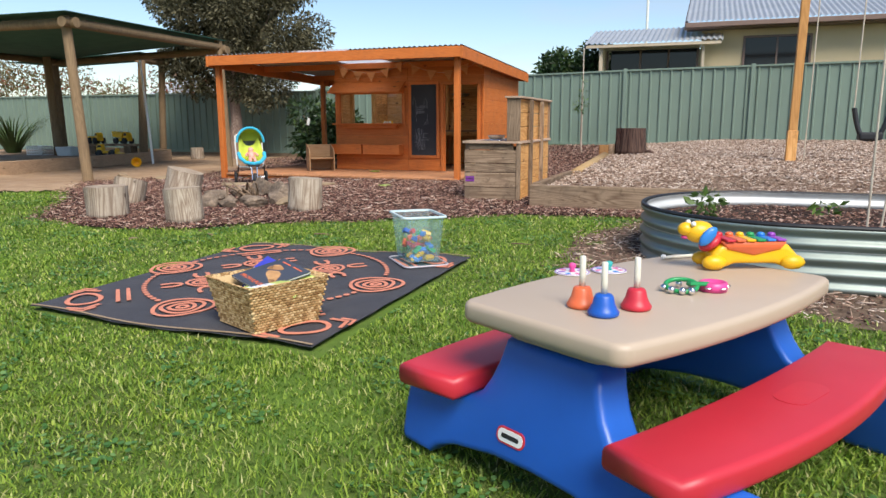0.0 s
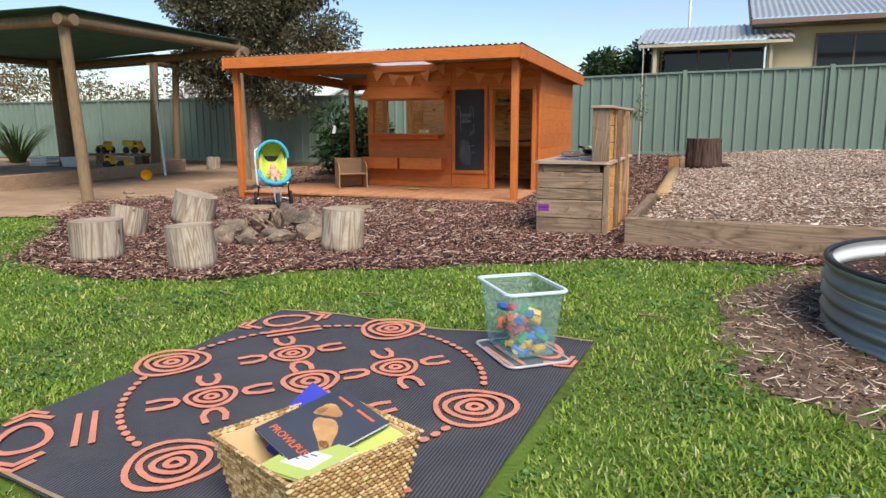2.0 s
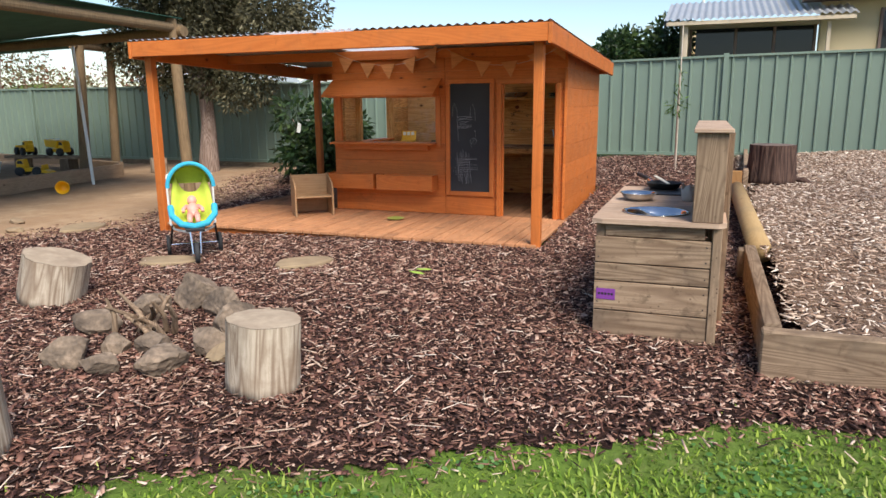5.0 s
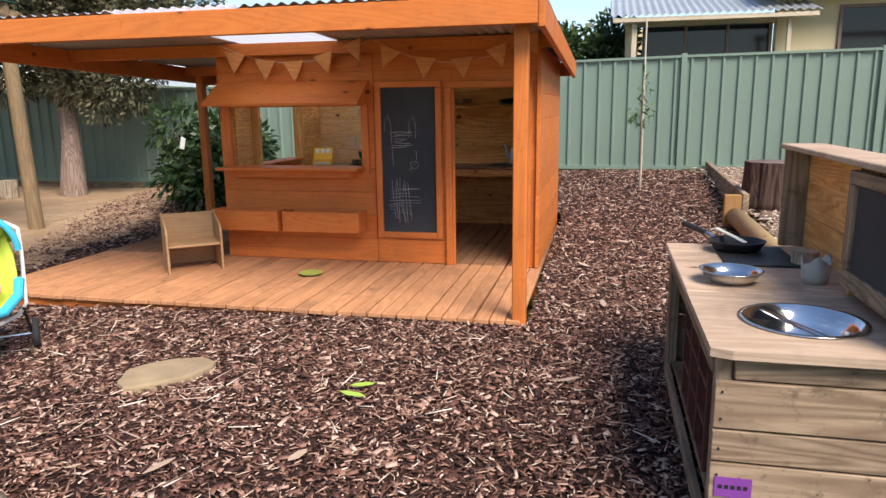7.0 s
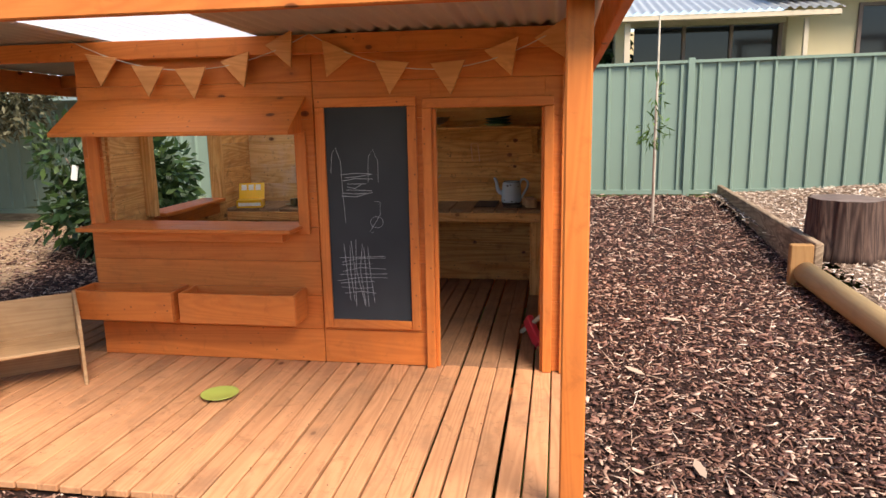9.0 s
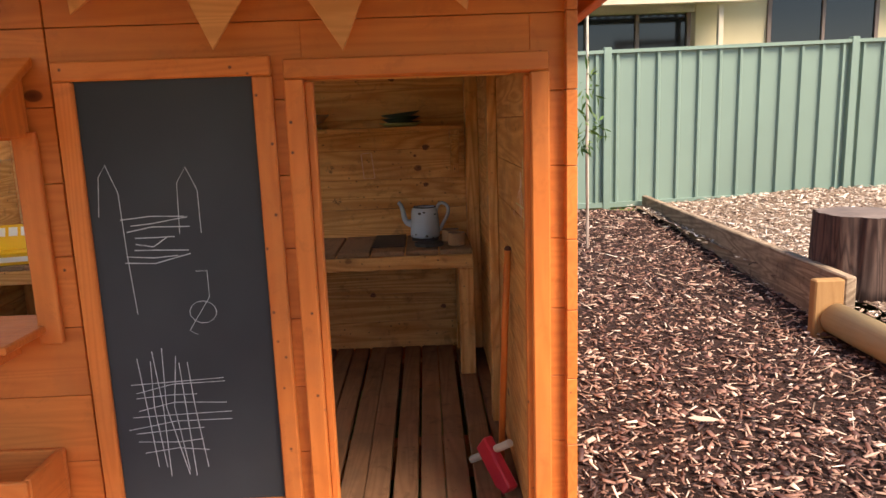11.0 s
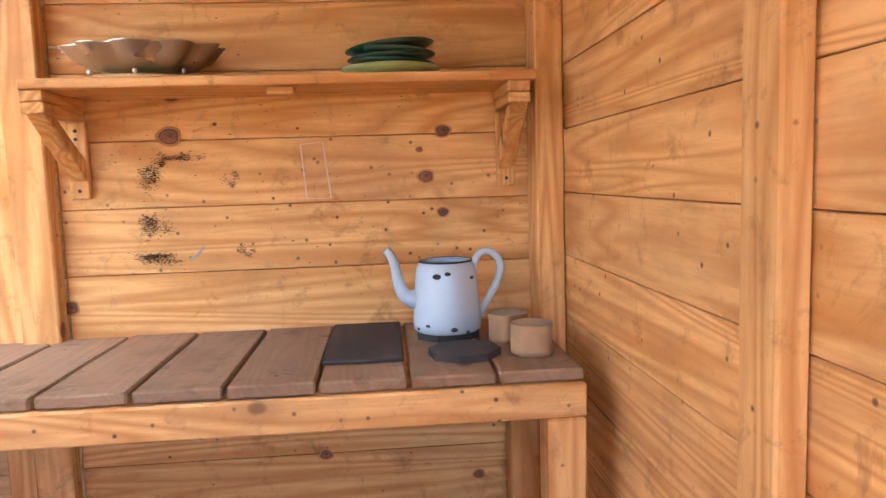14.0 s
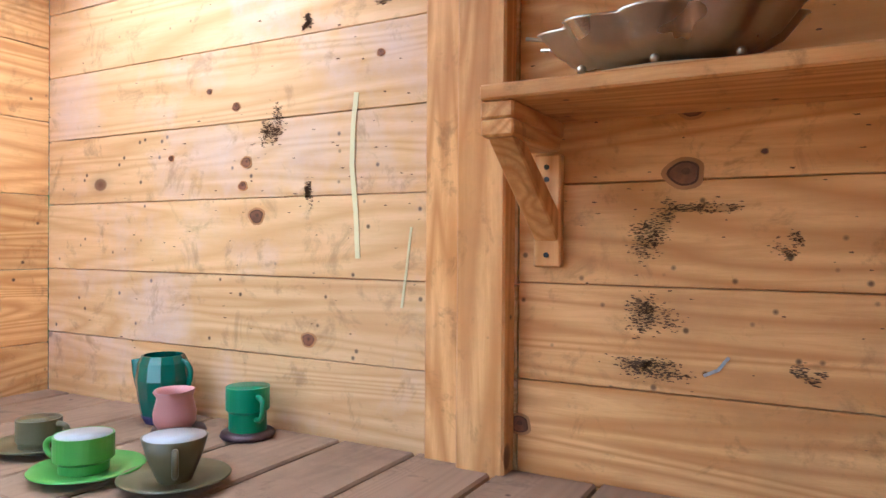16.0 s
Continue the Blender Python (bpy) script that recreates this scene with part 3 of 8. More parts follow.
def hboards(prefix, x0, x1, z0, z1, y0, y1, pitch, mats, parent, start=None, gaps=(), axis="x", shade=None):
    """Horizontal boards covering a wall; gaps are (a0, a1, z0, z1) openings along the wall."""
    z = z0 if start is None else start
    while z < z1 - 0.01:
        za, zb = max(z, z0), min(z + pitch - 0.0018, z1)
        z += pitch
        if zb - za < 0.01:
            continue
        spans = [(x0, x1, za, zb)]
        for a0, a1, g0, g1 in gaps:
            nxt = []
            for s0, s1, t0, t1 in spans:
                if s1 <= a0 or s0 >= a1 or t1 <= g0 or t0 >= g1:
                    nxt.append((s0, s1, t0, t1))
                    continue
                if s0 < a0:
                    nxt.append((s0, a0, t0, t1))
                if s1 > a1:
                    nxt.append((a1, s1, t0, t1))
                m0, m1 = max(s0, a0), min(s1, a1)
                if t0 < g0:
                    nxt.append((m0, m1, t0, g0))
                if t1 > g1:
                    nxt.append((m0, m1, g1, t1))
            spans = nxt
        for s0, s1, t0, t1 in spans:
            if s1 - s0 < 0.012 or t1 - t0 < 0.008:
                continue
            dy = (rng.random() - 0.5) * 0.002
            bm = box(s0, s1, y0 + dy, y1 + dy, t0, t1, 0.0015) if axis == "x" else box(y0 + dy, y1 + dy, s0, s1, t0, t1, 0.0015)
            part(prefix, bm, mats[axis], parent)


WIN = (-5.80, -4.66, 1.01, 1.50)
DOOR = (-3.93, -3.36, 0.0, 1.625)
fw = thing("wall_front", (0, 0, 0), "orange stained board wall with serving window and doorway", "wall", kind="structure")
hboards("wall_board", LX, -4.556, DZ + 0.004, roof_z(FY) - 0.015, FY, FY + 0.022, 0.19, stain, fw, None, [WIN])
hboards("wall_board", -4.552, RX, DZ + 0.004, roof_z(FY) - 0.015, FY, FY + 0.022, 0.19, stain, fw, None, [DOOR])
hboards("lining_board", LX + 0.08, -3.40, DZ + 0.004, roof_z(FY) - 0.03, FY + 0.073, FY + 0.09, 0.165, pine, fw, None, [WIN, DOOR])
part("top_rail", box(LX - 0.01, RX, FY - 0.02, FY, 1.95, roof_z(FY) - 0.02), stain["x"], fw)
for x0, x1 in ((LX, LX + 0.05), (-4.60, -4.53), (-3.98, -3.93), (-3.36, RX)):
    part("stud", box(x0 + 0.002, x1 - 0.002, FY + 0.024, FY + 0.072, DZ, 1.95), stain["z"], fw)
# right side wall: outer boards seen from the yard, raw pine inside
rw = thing("wall_right", (0, 0, 0), "orange stained board side wall, raw pine inside", "wall", kind="structure")
hboards("wall_board", FY - 0.03, BY + 0.08, DZ + 0.004, 1.93, RX - 0.002, RX + 0.026, 0.19, stain, rw, None, [], "y")
hboards("lining_board", FY + 0.075, BY, DZ + 0.004, 1.93, -3.345, -3.332, 0.152, pine, rw, 0.15, [], "y")
for y0, y1, x in ((12.375, 12.455, -3.385), (13.36, 13.466, -3.415)):
    part("stud", box(x, -3.347, y0, y1, DZ + 0.003, 1.93), pine["z"], rw)
# back wall
bw = thing("wall_back", (0, 0, 0), "raw knotty pine board wall with stains and chalk marks", "wall", kind="structure")
hboards("wall_board", -4.568, -3.40, DZ - 0.02, 1.95, BY, BY + 0.02, 0.163, pine, bw, 0.065)
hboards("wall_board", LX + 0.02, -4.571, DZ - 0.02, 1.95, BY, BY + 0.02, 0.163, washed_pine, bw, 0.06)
part("stud", box(-4.662, -4.573, BY - 0.05, BY - 0.002, DZ + 0.003, 1.93), pine["z"], bw)
part("stud", box(-4.735, -4.665, BY - 0.03, BY - 0.002, DZ + 0.003, 1.93), pine["z"], bw)
part("cladding", box(LX, RX, BY + 0.024, BY + 0.06, 0.1, 1.95), stain["x"], bw)
# left wall: low counter with an open window above it
lw = thing("wall_left", (0, 0, 0), "board side wall with a wide open window and counter", "wall", kind="structure")
LW = -5.88
LGAP = (11.96, 12.85, 0.98, 1.72)
hboards("wall_board", FY + 0.03, BY, DZ + 0.004, 1.93, LW - 0.02, LW, 0.19, pine, lw, None, [LGAP], "y")
part("jamb", box(LW - 0.02, LW + 0.07, 12.80, 12.86, 0.98, 1.93), pine["z"], lw)
part("jamb", box(LW - 0.02, LW + 0.06, 11.90, 11.96, 0.98, 1.93), pine["z"], lw)
part("counter", box(LW - 0.08, LW + 0.10, 11.97, 12.79, 0.97, 0.995), stain["y"], lw)
part("counter_rail", box(LW + 0.004, LW + 0.05, 11.97, 12.79, 0.88, 0.966), stain["y"], lw)
# roof
rf = thing("roof", (0, 0, 0), "corrugated iron lean-to roof on orange timber beams", "roof", kind="structure")
RX0, RX1, RY0, RY1 = -7.27, -3.13, 9.86, 13.7


def corrugated(x0, x1, y0, y1, zf, pitch=0.076, amp=0.009, thick=0.001):
    """A wavy sheet whose waves cross x; zf(y) gives its height."""
    nx = int((x1 - x0) / (pitch / 8)) + 1
    xs = np.linspace(x0, x1, nx)
    ys = np.linspace(y0, y1, 6)
    X, Y = np.meshgrid(xs, ys)
    Z = zf(Y) + amp * np.cos(2 * np.pi * X / pitch)
    k = np.arange(X.size).reshape(X.shape)
    f = np.stack([k[:-1, :-1], k[:-1, 1:], k[1:, 1:], k[1:, :-1]], -1).reshape(-1, 4)
    v = np.stack([X.ravel(), Y.ravel(), Z.ravel()], -1)
    v2 = v - np.array([0, 0, thick])
    return np.concatenate([v, v2]), np.concatenate([f, f[:, ::-1] + len(v)])


def add_sheet(name, x0, x1, y0, y1, zf, material, parent, label="", **kw):
    v, f = corrugated(x0, x1, y0, y1, zf, **kw)
    ob = sheet_from(name, v, f, material, True)
    ob.parent = parent
    return tagged(ob, label)


poly_m, pn, pl, pb = node_mat("milky_polycarbonate", 0.35)
pb.inputs["Base Color"].default_value = (0.82, 0.85, 0.88, 1)
ptr = pn.new("ShaderNodeBsdfTranslucent")
ptr.inputs["Color"].default_value = (0.95, 0.96, 0.97, 1)
pmx = pn.new("ShaderNodeMixShader")
pmx.inputs["Fac"].default_value = 0.77
pl.new(pb.outputs[0], pmx.inputs[1])
pl.new(ptr.outputs[0], pmx.inputs[2])
pl.new(pmx.outputs[0], pn["Material Output"].inputs["Surface"])
add_sheet("roof_sheet", -7.3, -5.70, RY0, RY1, lambda y: roof_z(y) + 0.012, roof_iron, rf)
add_sheet("roof_sheet", -4.86, -3.1, RY0, RY1, lambda y: roof_z(y) + 0.012, roof_iron, rf)
add_sheet("clear_sheet", -5.74, -4.82, RY0, RY1, lambda y: roof_z(y) + 0.016, poly_m, rf, "milky translucent roof sheet")
part("fascia", box(RX0, RX1, RY0 + 0.004, RY0 + 0.05, roof_z(9.85) - 0.145, roof_z(9.85) - 0.002), stain["x"], rf)
part("barge_board", prism([(0, -0.16), (RY1 - RY0, -0.16 - 0.032 * (RY1 - RY0)), (RY1 - RY0, -0.002 - 0.032 * (RY1 - RY0)), (0, -0.002)], 0.035,
                          Matrix.Translation((RX1 + 0.018, RY0, roof_z(9.86))) @ Matrix.Rotation(radians(90), 4, "Z"), 0.004), stain["y"], rf)
part("barge_board", prism([(0, -0.16), (RY1 - RY0, -0.16 - 0.032 * (RY1 - RY0)), (RY1 - RY0, -0.002 - 0.032 * (RY1 - RY0)), (0, -0.002)], 0.035,
                          Matrix.Translation((RX0 - 0.018, RY0, roof_z(9.86))) @ Matrix.Rotation(radians(90), 4, "Z"), 0.004), stain["y"], rf)
for y in (11.342, 13.05):
    part("purlin", box(RX0 + 0.01, LX if y > 12 else RX1 - 0.01, y, y + 0.036, roof_z(y) - 0.10, roof_z(y) - 0.004), stain["x"], rf)
part("rear_beam", box(RX0, RX1, RY1 - 0.05, RY1, roof_z(RY1) - 0.14, roof_z(RY1) - 0.004), stain["x"], rf)
for x, y in ((-3.235, 10.05), (-7.215, 10.05), (-7.12, 13.13)):
    zt = roof_z(y) - 0.10
    part("verandah_post", box(x - 0.040, x + 0.040, y - 0.040, y + 0.040, landz(x, y) - 0.05, zt, 0.006), stain["z"], house)

# window sill, awning, boxes, blackboard, door frame
part("window_sill", box(-5.86, -4.64, FY - 0.20, FY + 0.10, 1.0, 1.022, 0.004), stain["x"], house)
part("sill_bracket", box(-5.72, -4.72, FY - 0.11, FY - 0.002, 0.94, 0.998, 0.004), stain["x"], house)
for x0, x1 in ((-5.865, -5.80), (-4.66, -4.60)):
    part("window_trim", box(x0, x1, FY - 0.022, FY - 0.002, 0.97, 1.52), stain["z"], house)
part("awning", prism([(0, 0), (-0.27, -0.17), (-0.27, -0.19), (0, -0.022)], 1.31, Matrix.Translation((-5.245, FY - 0.003, 1.70)) @ Matrix.Rotation(radians(90), 4, "Z"), 0.003), stain["x"], house)
for x in (-5.86, -4.63):
    part("awning_bracket", prism([(0, 0), (-0.20, -0.14), (-0.20, -0.165), (0, -0.165)], 0.02, Matrix.Translation((x, FY - 0.004, 1.672)) @ Matrix.Rotation(radians(90), 4, "Z"), 0.002), stain["z"], house)


def planter_box(x0, x1, z0):
    b = thing("window_box", ((x0 + x1) / 2, FY - 0.1, z0), "orange timber planter box on the playhouse wall, empty", "planter box", "window boxes")
    w = (x1 - x0) / 2
    part("front_panel", box(-w, w, -0.10, -0.082, 0, 0.165), stain["x"], b)
    part("back_panel", box(-w, w, 0.08, 0.096, 0, 0.165), stain["x"], b)
    for s in (-1, 1):
        part("end_panel", box(s * w - (0.018 if s > 0 else 0), s * w + (0.018 if s < 0 else 0), -0.081, 0.079, 0, 0.165), stain["y"], b)
    part("bottom", box(-w + 0.02, w - 0.02, -0.08, 0.078, 0.004, 0.02), stain["x"], b)


planter_box(-5.93, -5.335, 0.51)
planter_box(-5.295, -4.64, 0.51)


def trim_ring(x0, x1, z0, z1, w, y0, y1, parent, name, bottom=True):
    part(name, box(x0, x0 + w, y0, y1, z0, z1 - w - 0.001, 0.004), stain["z"], parent)
    part(name, box(x1 - w, x1, y0, y1, z0, z1 - w - 0.001, 0.004), stain["z"], parent)
    part(name, box(x0, x1, y0, y1, z1 - w, z1, 0.004), stain["x"], parent)
    if bottom:
        part(name, box(x0 + w + 0.001, x1 - w - 0.001, y0, y1, z0, z0 + w, 0.004), stain["x"], parent)


bb = thing("blackboard", (0, 0, 0), "tall blackboard in orange frame with white chalk scribbles", "blackboard")
part("board", box(-4.50, -4.04, FY - 0.012, FY - 0.003, 0.49, 1.655, 0), slate, bb, "black chalkboard panel")
trim_ring(-4.54, -4.005, 0.455, 1.685, 0.048, FY - 0.026, FY - 0.003, bb, "frame_rail")
df = thing("door_frame", (0, 0, 0), "orange timber frame round the open doorway", "door frame", kind="structure")
trim_ring(-3.975, -3.315, DZ + 0.002, 1.675, 0.048, FY - 0.026, FY - 0.003, df, "frame_rail", False)
for x0, x1 in ((-3.93, -3.908), (-3.376, -3.355)):
    part("jamb", box(x0, x1, FY + 0.001, FY + 0.032, DZ + 0.002, 1.62), stain["z"], df)

# ---- fence ----


def fence_run(x0, x1, y, ztop, zbot, posts):
    f = thing("fence", (0, 0, 0), "sage green ribbed steel panel fence with capping rail", "fence", kind="structure")
    edges = [x0] + [p for p in posts if x0 < p < x1] + [x1]
    for a, b in zip(edges, edges[1:]):
        k = max(1, round((b - a) / 0.218))
        p = (b - a) / k
        prof = []
        for i in range(k):
            o = a + i * p
            prof += [(o, 0), (o + p * 0.38, 0), (o + p * 0.45, -0.032), (o + p * 0.56, -0.032), (o + p * 0.63, 0)]
        prof.append((b, 0))
        zt = lambda x: ztop(x) - 0.02
        bm = bmesh.new()
        lo = [bm.verts.new((x, y + dy, zbot(x))) for x, dy in prof]
        hi = [bm.verts.new((x, y + dy, zt(x))) for x, dy in prof]
        lo2 = [bm.verts.new((x, y + dy + 0.004, zbot(x))) for x, dy in prof]
        hi2 = [bm.verts.new((x, y + dy + 0.004, zt(x))) for x, dy in prof]
        for i in range(len(prof) - 1):
            bm.faces.new((lo[i], lo[i + 1], hi[i + 1], hi[i]))
            bm.faces.new((lo2[i + 1], lo2[i], hi2[i], hi2[i + 1]))
        part("panel", bm, fence_green, f)
        for z0, z1, dy in ((lambda x: ztop(x) - 0.035, ztop, 0.04), (lambda x: zbot(x) - 0.01, lambda x: zbot(x) + 0.045, 0.035)):
            bm = bmesh.new()
            vs = [bm.verts.new((x, y + s * dy - 0.008, zz(x))) for x in (a, b) for s in (-1, 1) for zz in (z0, z1)]
            for q in ((0, 1, 5, 4), (3, 2, 6, 7), (1, 3, 7, 5), (2, 0, 4, 6), (0, 2, 3, 1), (4, 5, 7, 6)):
                bm.faces.new([vs[i] for i in q])
            bmesh.ops.recalc_face_normals(bm, faces=bm.faces[:])
            part("rail", bm, fence_green, f)
    for p in posts:
        if x0 <= p <= x1:
            part("post", box(p - 0.04, p + 0.04, y - 0.055, y + 0.03, zbot(p) - 0.15, ztop(p) + 0.025, 0.004), fence_green, f)


FYF = 17.1
fence_top = lambda x: 1.87 + 0.30 * float(step(-9.0, -3.0, x)) + 0.012 * max(0, x + 3)
fence_bot = lambda x: 0.235 + 0.30 * float(step(-10.0, -4.0, x)) + (0.0 if x < -2 else 0.02 * (x + 2))
posts = [-1.69 + 2.62 * i for i in range(-9, 7)]
fence_run(-27.5, 16.0, FYF, fence_top, fence_bot, posts)
part("fence_plinth", box(-27, -2.0, FYF - 0.03, FYF + 0.03, 0.02, 0.24, 0.005), grey["x"], bpy.data.objects["fence"])

# raised bed edging
treated_log = timber("treated_log", "y", (0.40, 0.27, 0.13), (0.29, 0.185, 0.085), (0.12, 0.07, 0.04), 0.75, 0.3, 0.15, 0.4, (0.22, 0.17, 0.10), 0.05)
peg_wood = timber("peg_wood", "z", (0.36, 0.19, 0.075), (0.25, 0.12, 0.045), (0.1, 0.05, 0.03), 0.75, 0.4, 0.2, 0.4)
bed = thing("garden_edging", (0, 0, 0), "weathered timber sleepers and log edging the raised bed", "edging", kind="structure")
part("sleeper", box(-1.63, 0.9, 7.66, 7.74, landz(0, 7.6) - 0.1, 0.40, 0.008), grey["x"], bed)
part("sleeper", box(0.905, 4.2, 7.66, 7.74, landz(0, 7.6) - 0.1, 0.41, 0.008), grey["x"], bed)
part("sleeper", box(-1.62, -1.54, 7.742, 9.7, 0.15, 0.415, 0.014, 2), grey["y"], bed)
smooth(part("log", tube([(-1.50, 9.72, 0.36), (-1.525, 11.2, 0.40), (-1.555, 13.0, 0.445)], 0.082, 18), treated_log, bed, "round yellow-brown treated log"))
part("peg", box(-1.66, -1.505, 13.02, 13.08, 0.25, 0.645, 0.008), peg_wood, bed, "orange brown timber peg")
part("sleeper", box(-0.03, 0.03, 0, 3.99, 0.3, 0.655, 0.008, 1, None, pose(-1.47, 13.03, 0, 0, 0, -2.6)), grey["y"], bed)
part("side_peg", box(-1.66, -1.605, 9.55, 9.67, 0.2, 0.40, 0.006), grey["z"], bed)

# ---- paints and plastics for the things ----
tan_plastic = plain("tan_plastic", (0.49, 0.385, 0.285), 0.45, 0, 0.05, 9, 0.04)
blue_plastic = plain("blue_plastic", (0.012, 0.10, 0.46), 0.38, 0, 0.12, 7, 0.04)
red_plastic = plain("red_plastic", (0.56, 0.028, 0.045), 0.4, 0, 0.1, 7, 0.05)
orange_plastic = plain("orange_plastic", (0.80, 0.16, 0.055), 0.35)
yellow_plastic = plain("yellow_plastic", (0.82, 0.46, 0.01), 0.35, 0, 0.06)
green_plastic = plain("green_plastic", (0.02, 0.30, 0.09), 0.35)
pink_plastic = plain("pink_plastic", (0.72, 0.07, 0.27), 0.35)
purple_plastic = plain("purple_plastic", (0.30, 0.06, 0.42), 0.35)
sky_plastic = plain("light_blue_plastic", (0.03, 0.22, 0.62), 0.35)
white_plastic = plain("white_plastic", (0.78, 0.78, 0.74), 0.4, 0, 0.05)
cream_plastic = plain("cream_plastic", (0.74, 0.70, 0.58), 0.4, 0, 0.05)
steel = plain("polished_steel", (0.72, 0.73, 0.74), 0.14, 1.0, 0.06, 14, 0.02)
old_silver = plain("tarnished_silver", (0.66, 0.60, 0.50), 0.27, 0.95, 0.3, 30, 0.08, (0.34, 0.28, 0.20))
iron = plain("black_iron", (0.03, 0.03, 0.032), 0.55, 0.3, 0.3)
paper = plain("paper", (0.80, 0.80, 0.76), 0.8, 0, 0.04)
rubber = plain("tyre_rubber", (0.03, 0.03, 0.032), 0.8, 0, 0.2)
lime_cloth = plain("lime_cloth", (0.50, 0.60, 0.07), 0.9, 0, 0.12, 40, 0.15)
cyan_cloth = plain("cyan_cloth", (0.04, 0.42, 0.60), 0.9, 0, 0.12, 40, 0.15)
doll_skin = plain("doll_vinyl", (0.76, 0.36, 0.28), 0.5, 0, 0.05)
rope = plain("pale_rope", (0.55, 0.48, 0.38), 0.9, 0, 0.2, 60, 0.3)
rug_cloth, rgn, rgl, rgb_ = node_mat("black_ribbed_mat", 0.7)
rgv = coords(rgn, rgl, (1, 1, 1), False)
rgw = rgn.new("ShaderNodeTexWave")
rgw.bands_direction = "X"
rgw.inputs["Scale"].default_value, rgw.inputs["Distortion"].default_value = 26.0, 0.0
rgl.new(rgv, rgw.inputs["Vector"])
rgc = mix(rgn, rgl, rgw.outputs["Fac"], (0.022, 0.022, 0.027), (0.082, 0.080, 0.090))
rgl.new(mix(rgn, rgl, ramp(rgn, rgl, noise_tex(rgn, rgl, rgv, 2.4, 6, 0.65), [(0.45, (0, 0, 0)), (0.75, (0.4, 0.4, 0.4))]), rgc, (0.12, 0.11, 0.105)), rgb_.inputs["Base Color"])
bump(rgn, rgl, rgb_, rgw.outputs["Fac"], 0.6, 0.004)
rug_print = plain("salmon_print", (0.66, 0.24, 0.15), 0.9, 0, 0.15, 60, 0.2)
wicker = island_mat("woven_seagrass", [(0.0, (0.26, 0.14, 0.05)), (0.5, (0.50, 0.31, 0.13)), (1.0, (0.70, 0.50, 0.26))], 0.75, 0.3)
enamel = plain("pale_blue_enamel", (0.47, 0.57, 0.68), 0.25, 0, 0.06, 8, 0.03)
chip_dark = plain("enamel_chip", (0.035, 0.03, 0.03), 0.7)
stone = plain("basalt_rock", (0.25, 0.185, 0.13), 0.95, 0, 0.95, 34, 1.0, (0.065, 0.048, 0.036))
yellow_rock = plain("sandstone", (0.36, 0.265, 0.155), 0.95, 0, 0.35, 11, 0.6, (0.22, 0.155, 0.10))
log_side = timber("stump_bark", "z", (0.52, 0.44, 0.34), (0.20, 0.135, 0.09), (0.08, 0.05, 0.035), 0.9, 0.75, 0.25, 0.8, (0.22, 0.145, 0.09), 0.14)
log_top = plain("cut_log_end", (0.44, 0.35, 0.25), 0.85, 0, 0.3, 30, 0.3, (0.28, 0.21, 0.15))
dark_bark = timber("dark_stringy_bark", "z", (0.14, 0.085, 0.065), (0.05, 0.03, 0.025), (0.03, 0.02, 0.015), 0.95, 0.95, 0.1, 0.3, (0.03, 0.02, 0.018), 0.1)
trunk_bark = timber("pale_stringy_bark", "z", (0.36, 0.27, 0.22), (0.17, 0.11, 0.085), (0.08, 0.05, 0.035), 0.95, 0.9, 0.1, 0.3, (0.12, 0.08, 0.06), 0.1)
swing_post_wood = timber("cypress_post", "z", (0.56, 0.29, 0.10), (0.40, 0.18, 0.055), (0.12, 0.05, 0.02), 0.6, 0.6, 0.3, 0.3, (0.3, 0.15, 0.06), 0.05)
shade_green = plain("green_shade_cloth", (0.02, 0.09, 0.065), 0.9, 0, 0.15, 20, 0.1)
purple_paper = plain("purple_card", (0.20, 0.04, 0.27), 0.8)


def flat(points, z0, z1, bm=None, m=None):
    """An outline in x, y between two heights."""
    bm = bm or bmesh.new()
    lo = [bm.verts.new(m @ Vector((x, y, z0)) if m is not None else (x, y, z0)) for x, y in points]
    hi = [bm.verts.new(m @ Vector((x, y, z1)) if m is not None else (x, y, z1)) for x, y in points]
    k = len(points)
    fs = [bm.faces.new(lo[::-1]), bm.faces.new(hi)]
    for i in range(k):
        fs.append(bm.faces.new((lo[i], lo[(i + 1) % k], hi[(i + 1) % k], hi[i])))
    bmesh.ops.recalc_face_normals(bm, faces=fs)
    return bm


def rounded(w, d, r, n=5, bulge=0.0):
    """A rounded rectangle outline w by d; the long sides bulge outwards."""
    pts = []
    for cx, cy, a0 in ((w / 2 - r, d / 2 - r, 0), (-w / 2 + r, d / 2 - r, 90), (-w / 2 + r, -d / 2 + r, 180), (w / 2 - r, -d / 2 + r, 270)):
        for i in range(n + 1):
            a = radians(a0 + 90 * i / n)
            pts.append((cx + r * math.cos(a), cy + r * math.sin(a)))
        if a0 in (0, 180):
            s = 1 if a0 == 0 else -1
            for j in range(1, 8):
                u = 1 - 2 * j / 8
                pts.append((s * u * (w / 2 - r), s * d / 2))
    return [(x, y + math.copysign(bulge * (1 - (2 * x / w) ** 2), y)) for x, y in pts]


def round_top(bm, off, seg=3):
    es = [e for e in bm.edges if len(e.link_faces) == 2 and abs(e.link_faces[0].normal.z - e.link_faces[1].normal.z) > 0.5]
    bmesh.ops.bevel(bm, geom=es, offset=off, segments=seg, affect="EDGES", profile=0.5)
    return bm


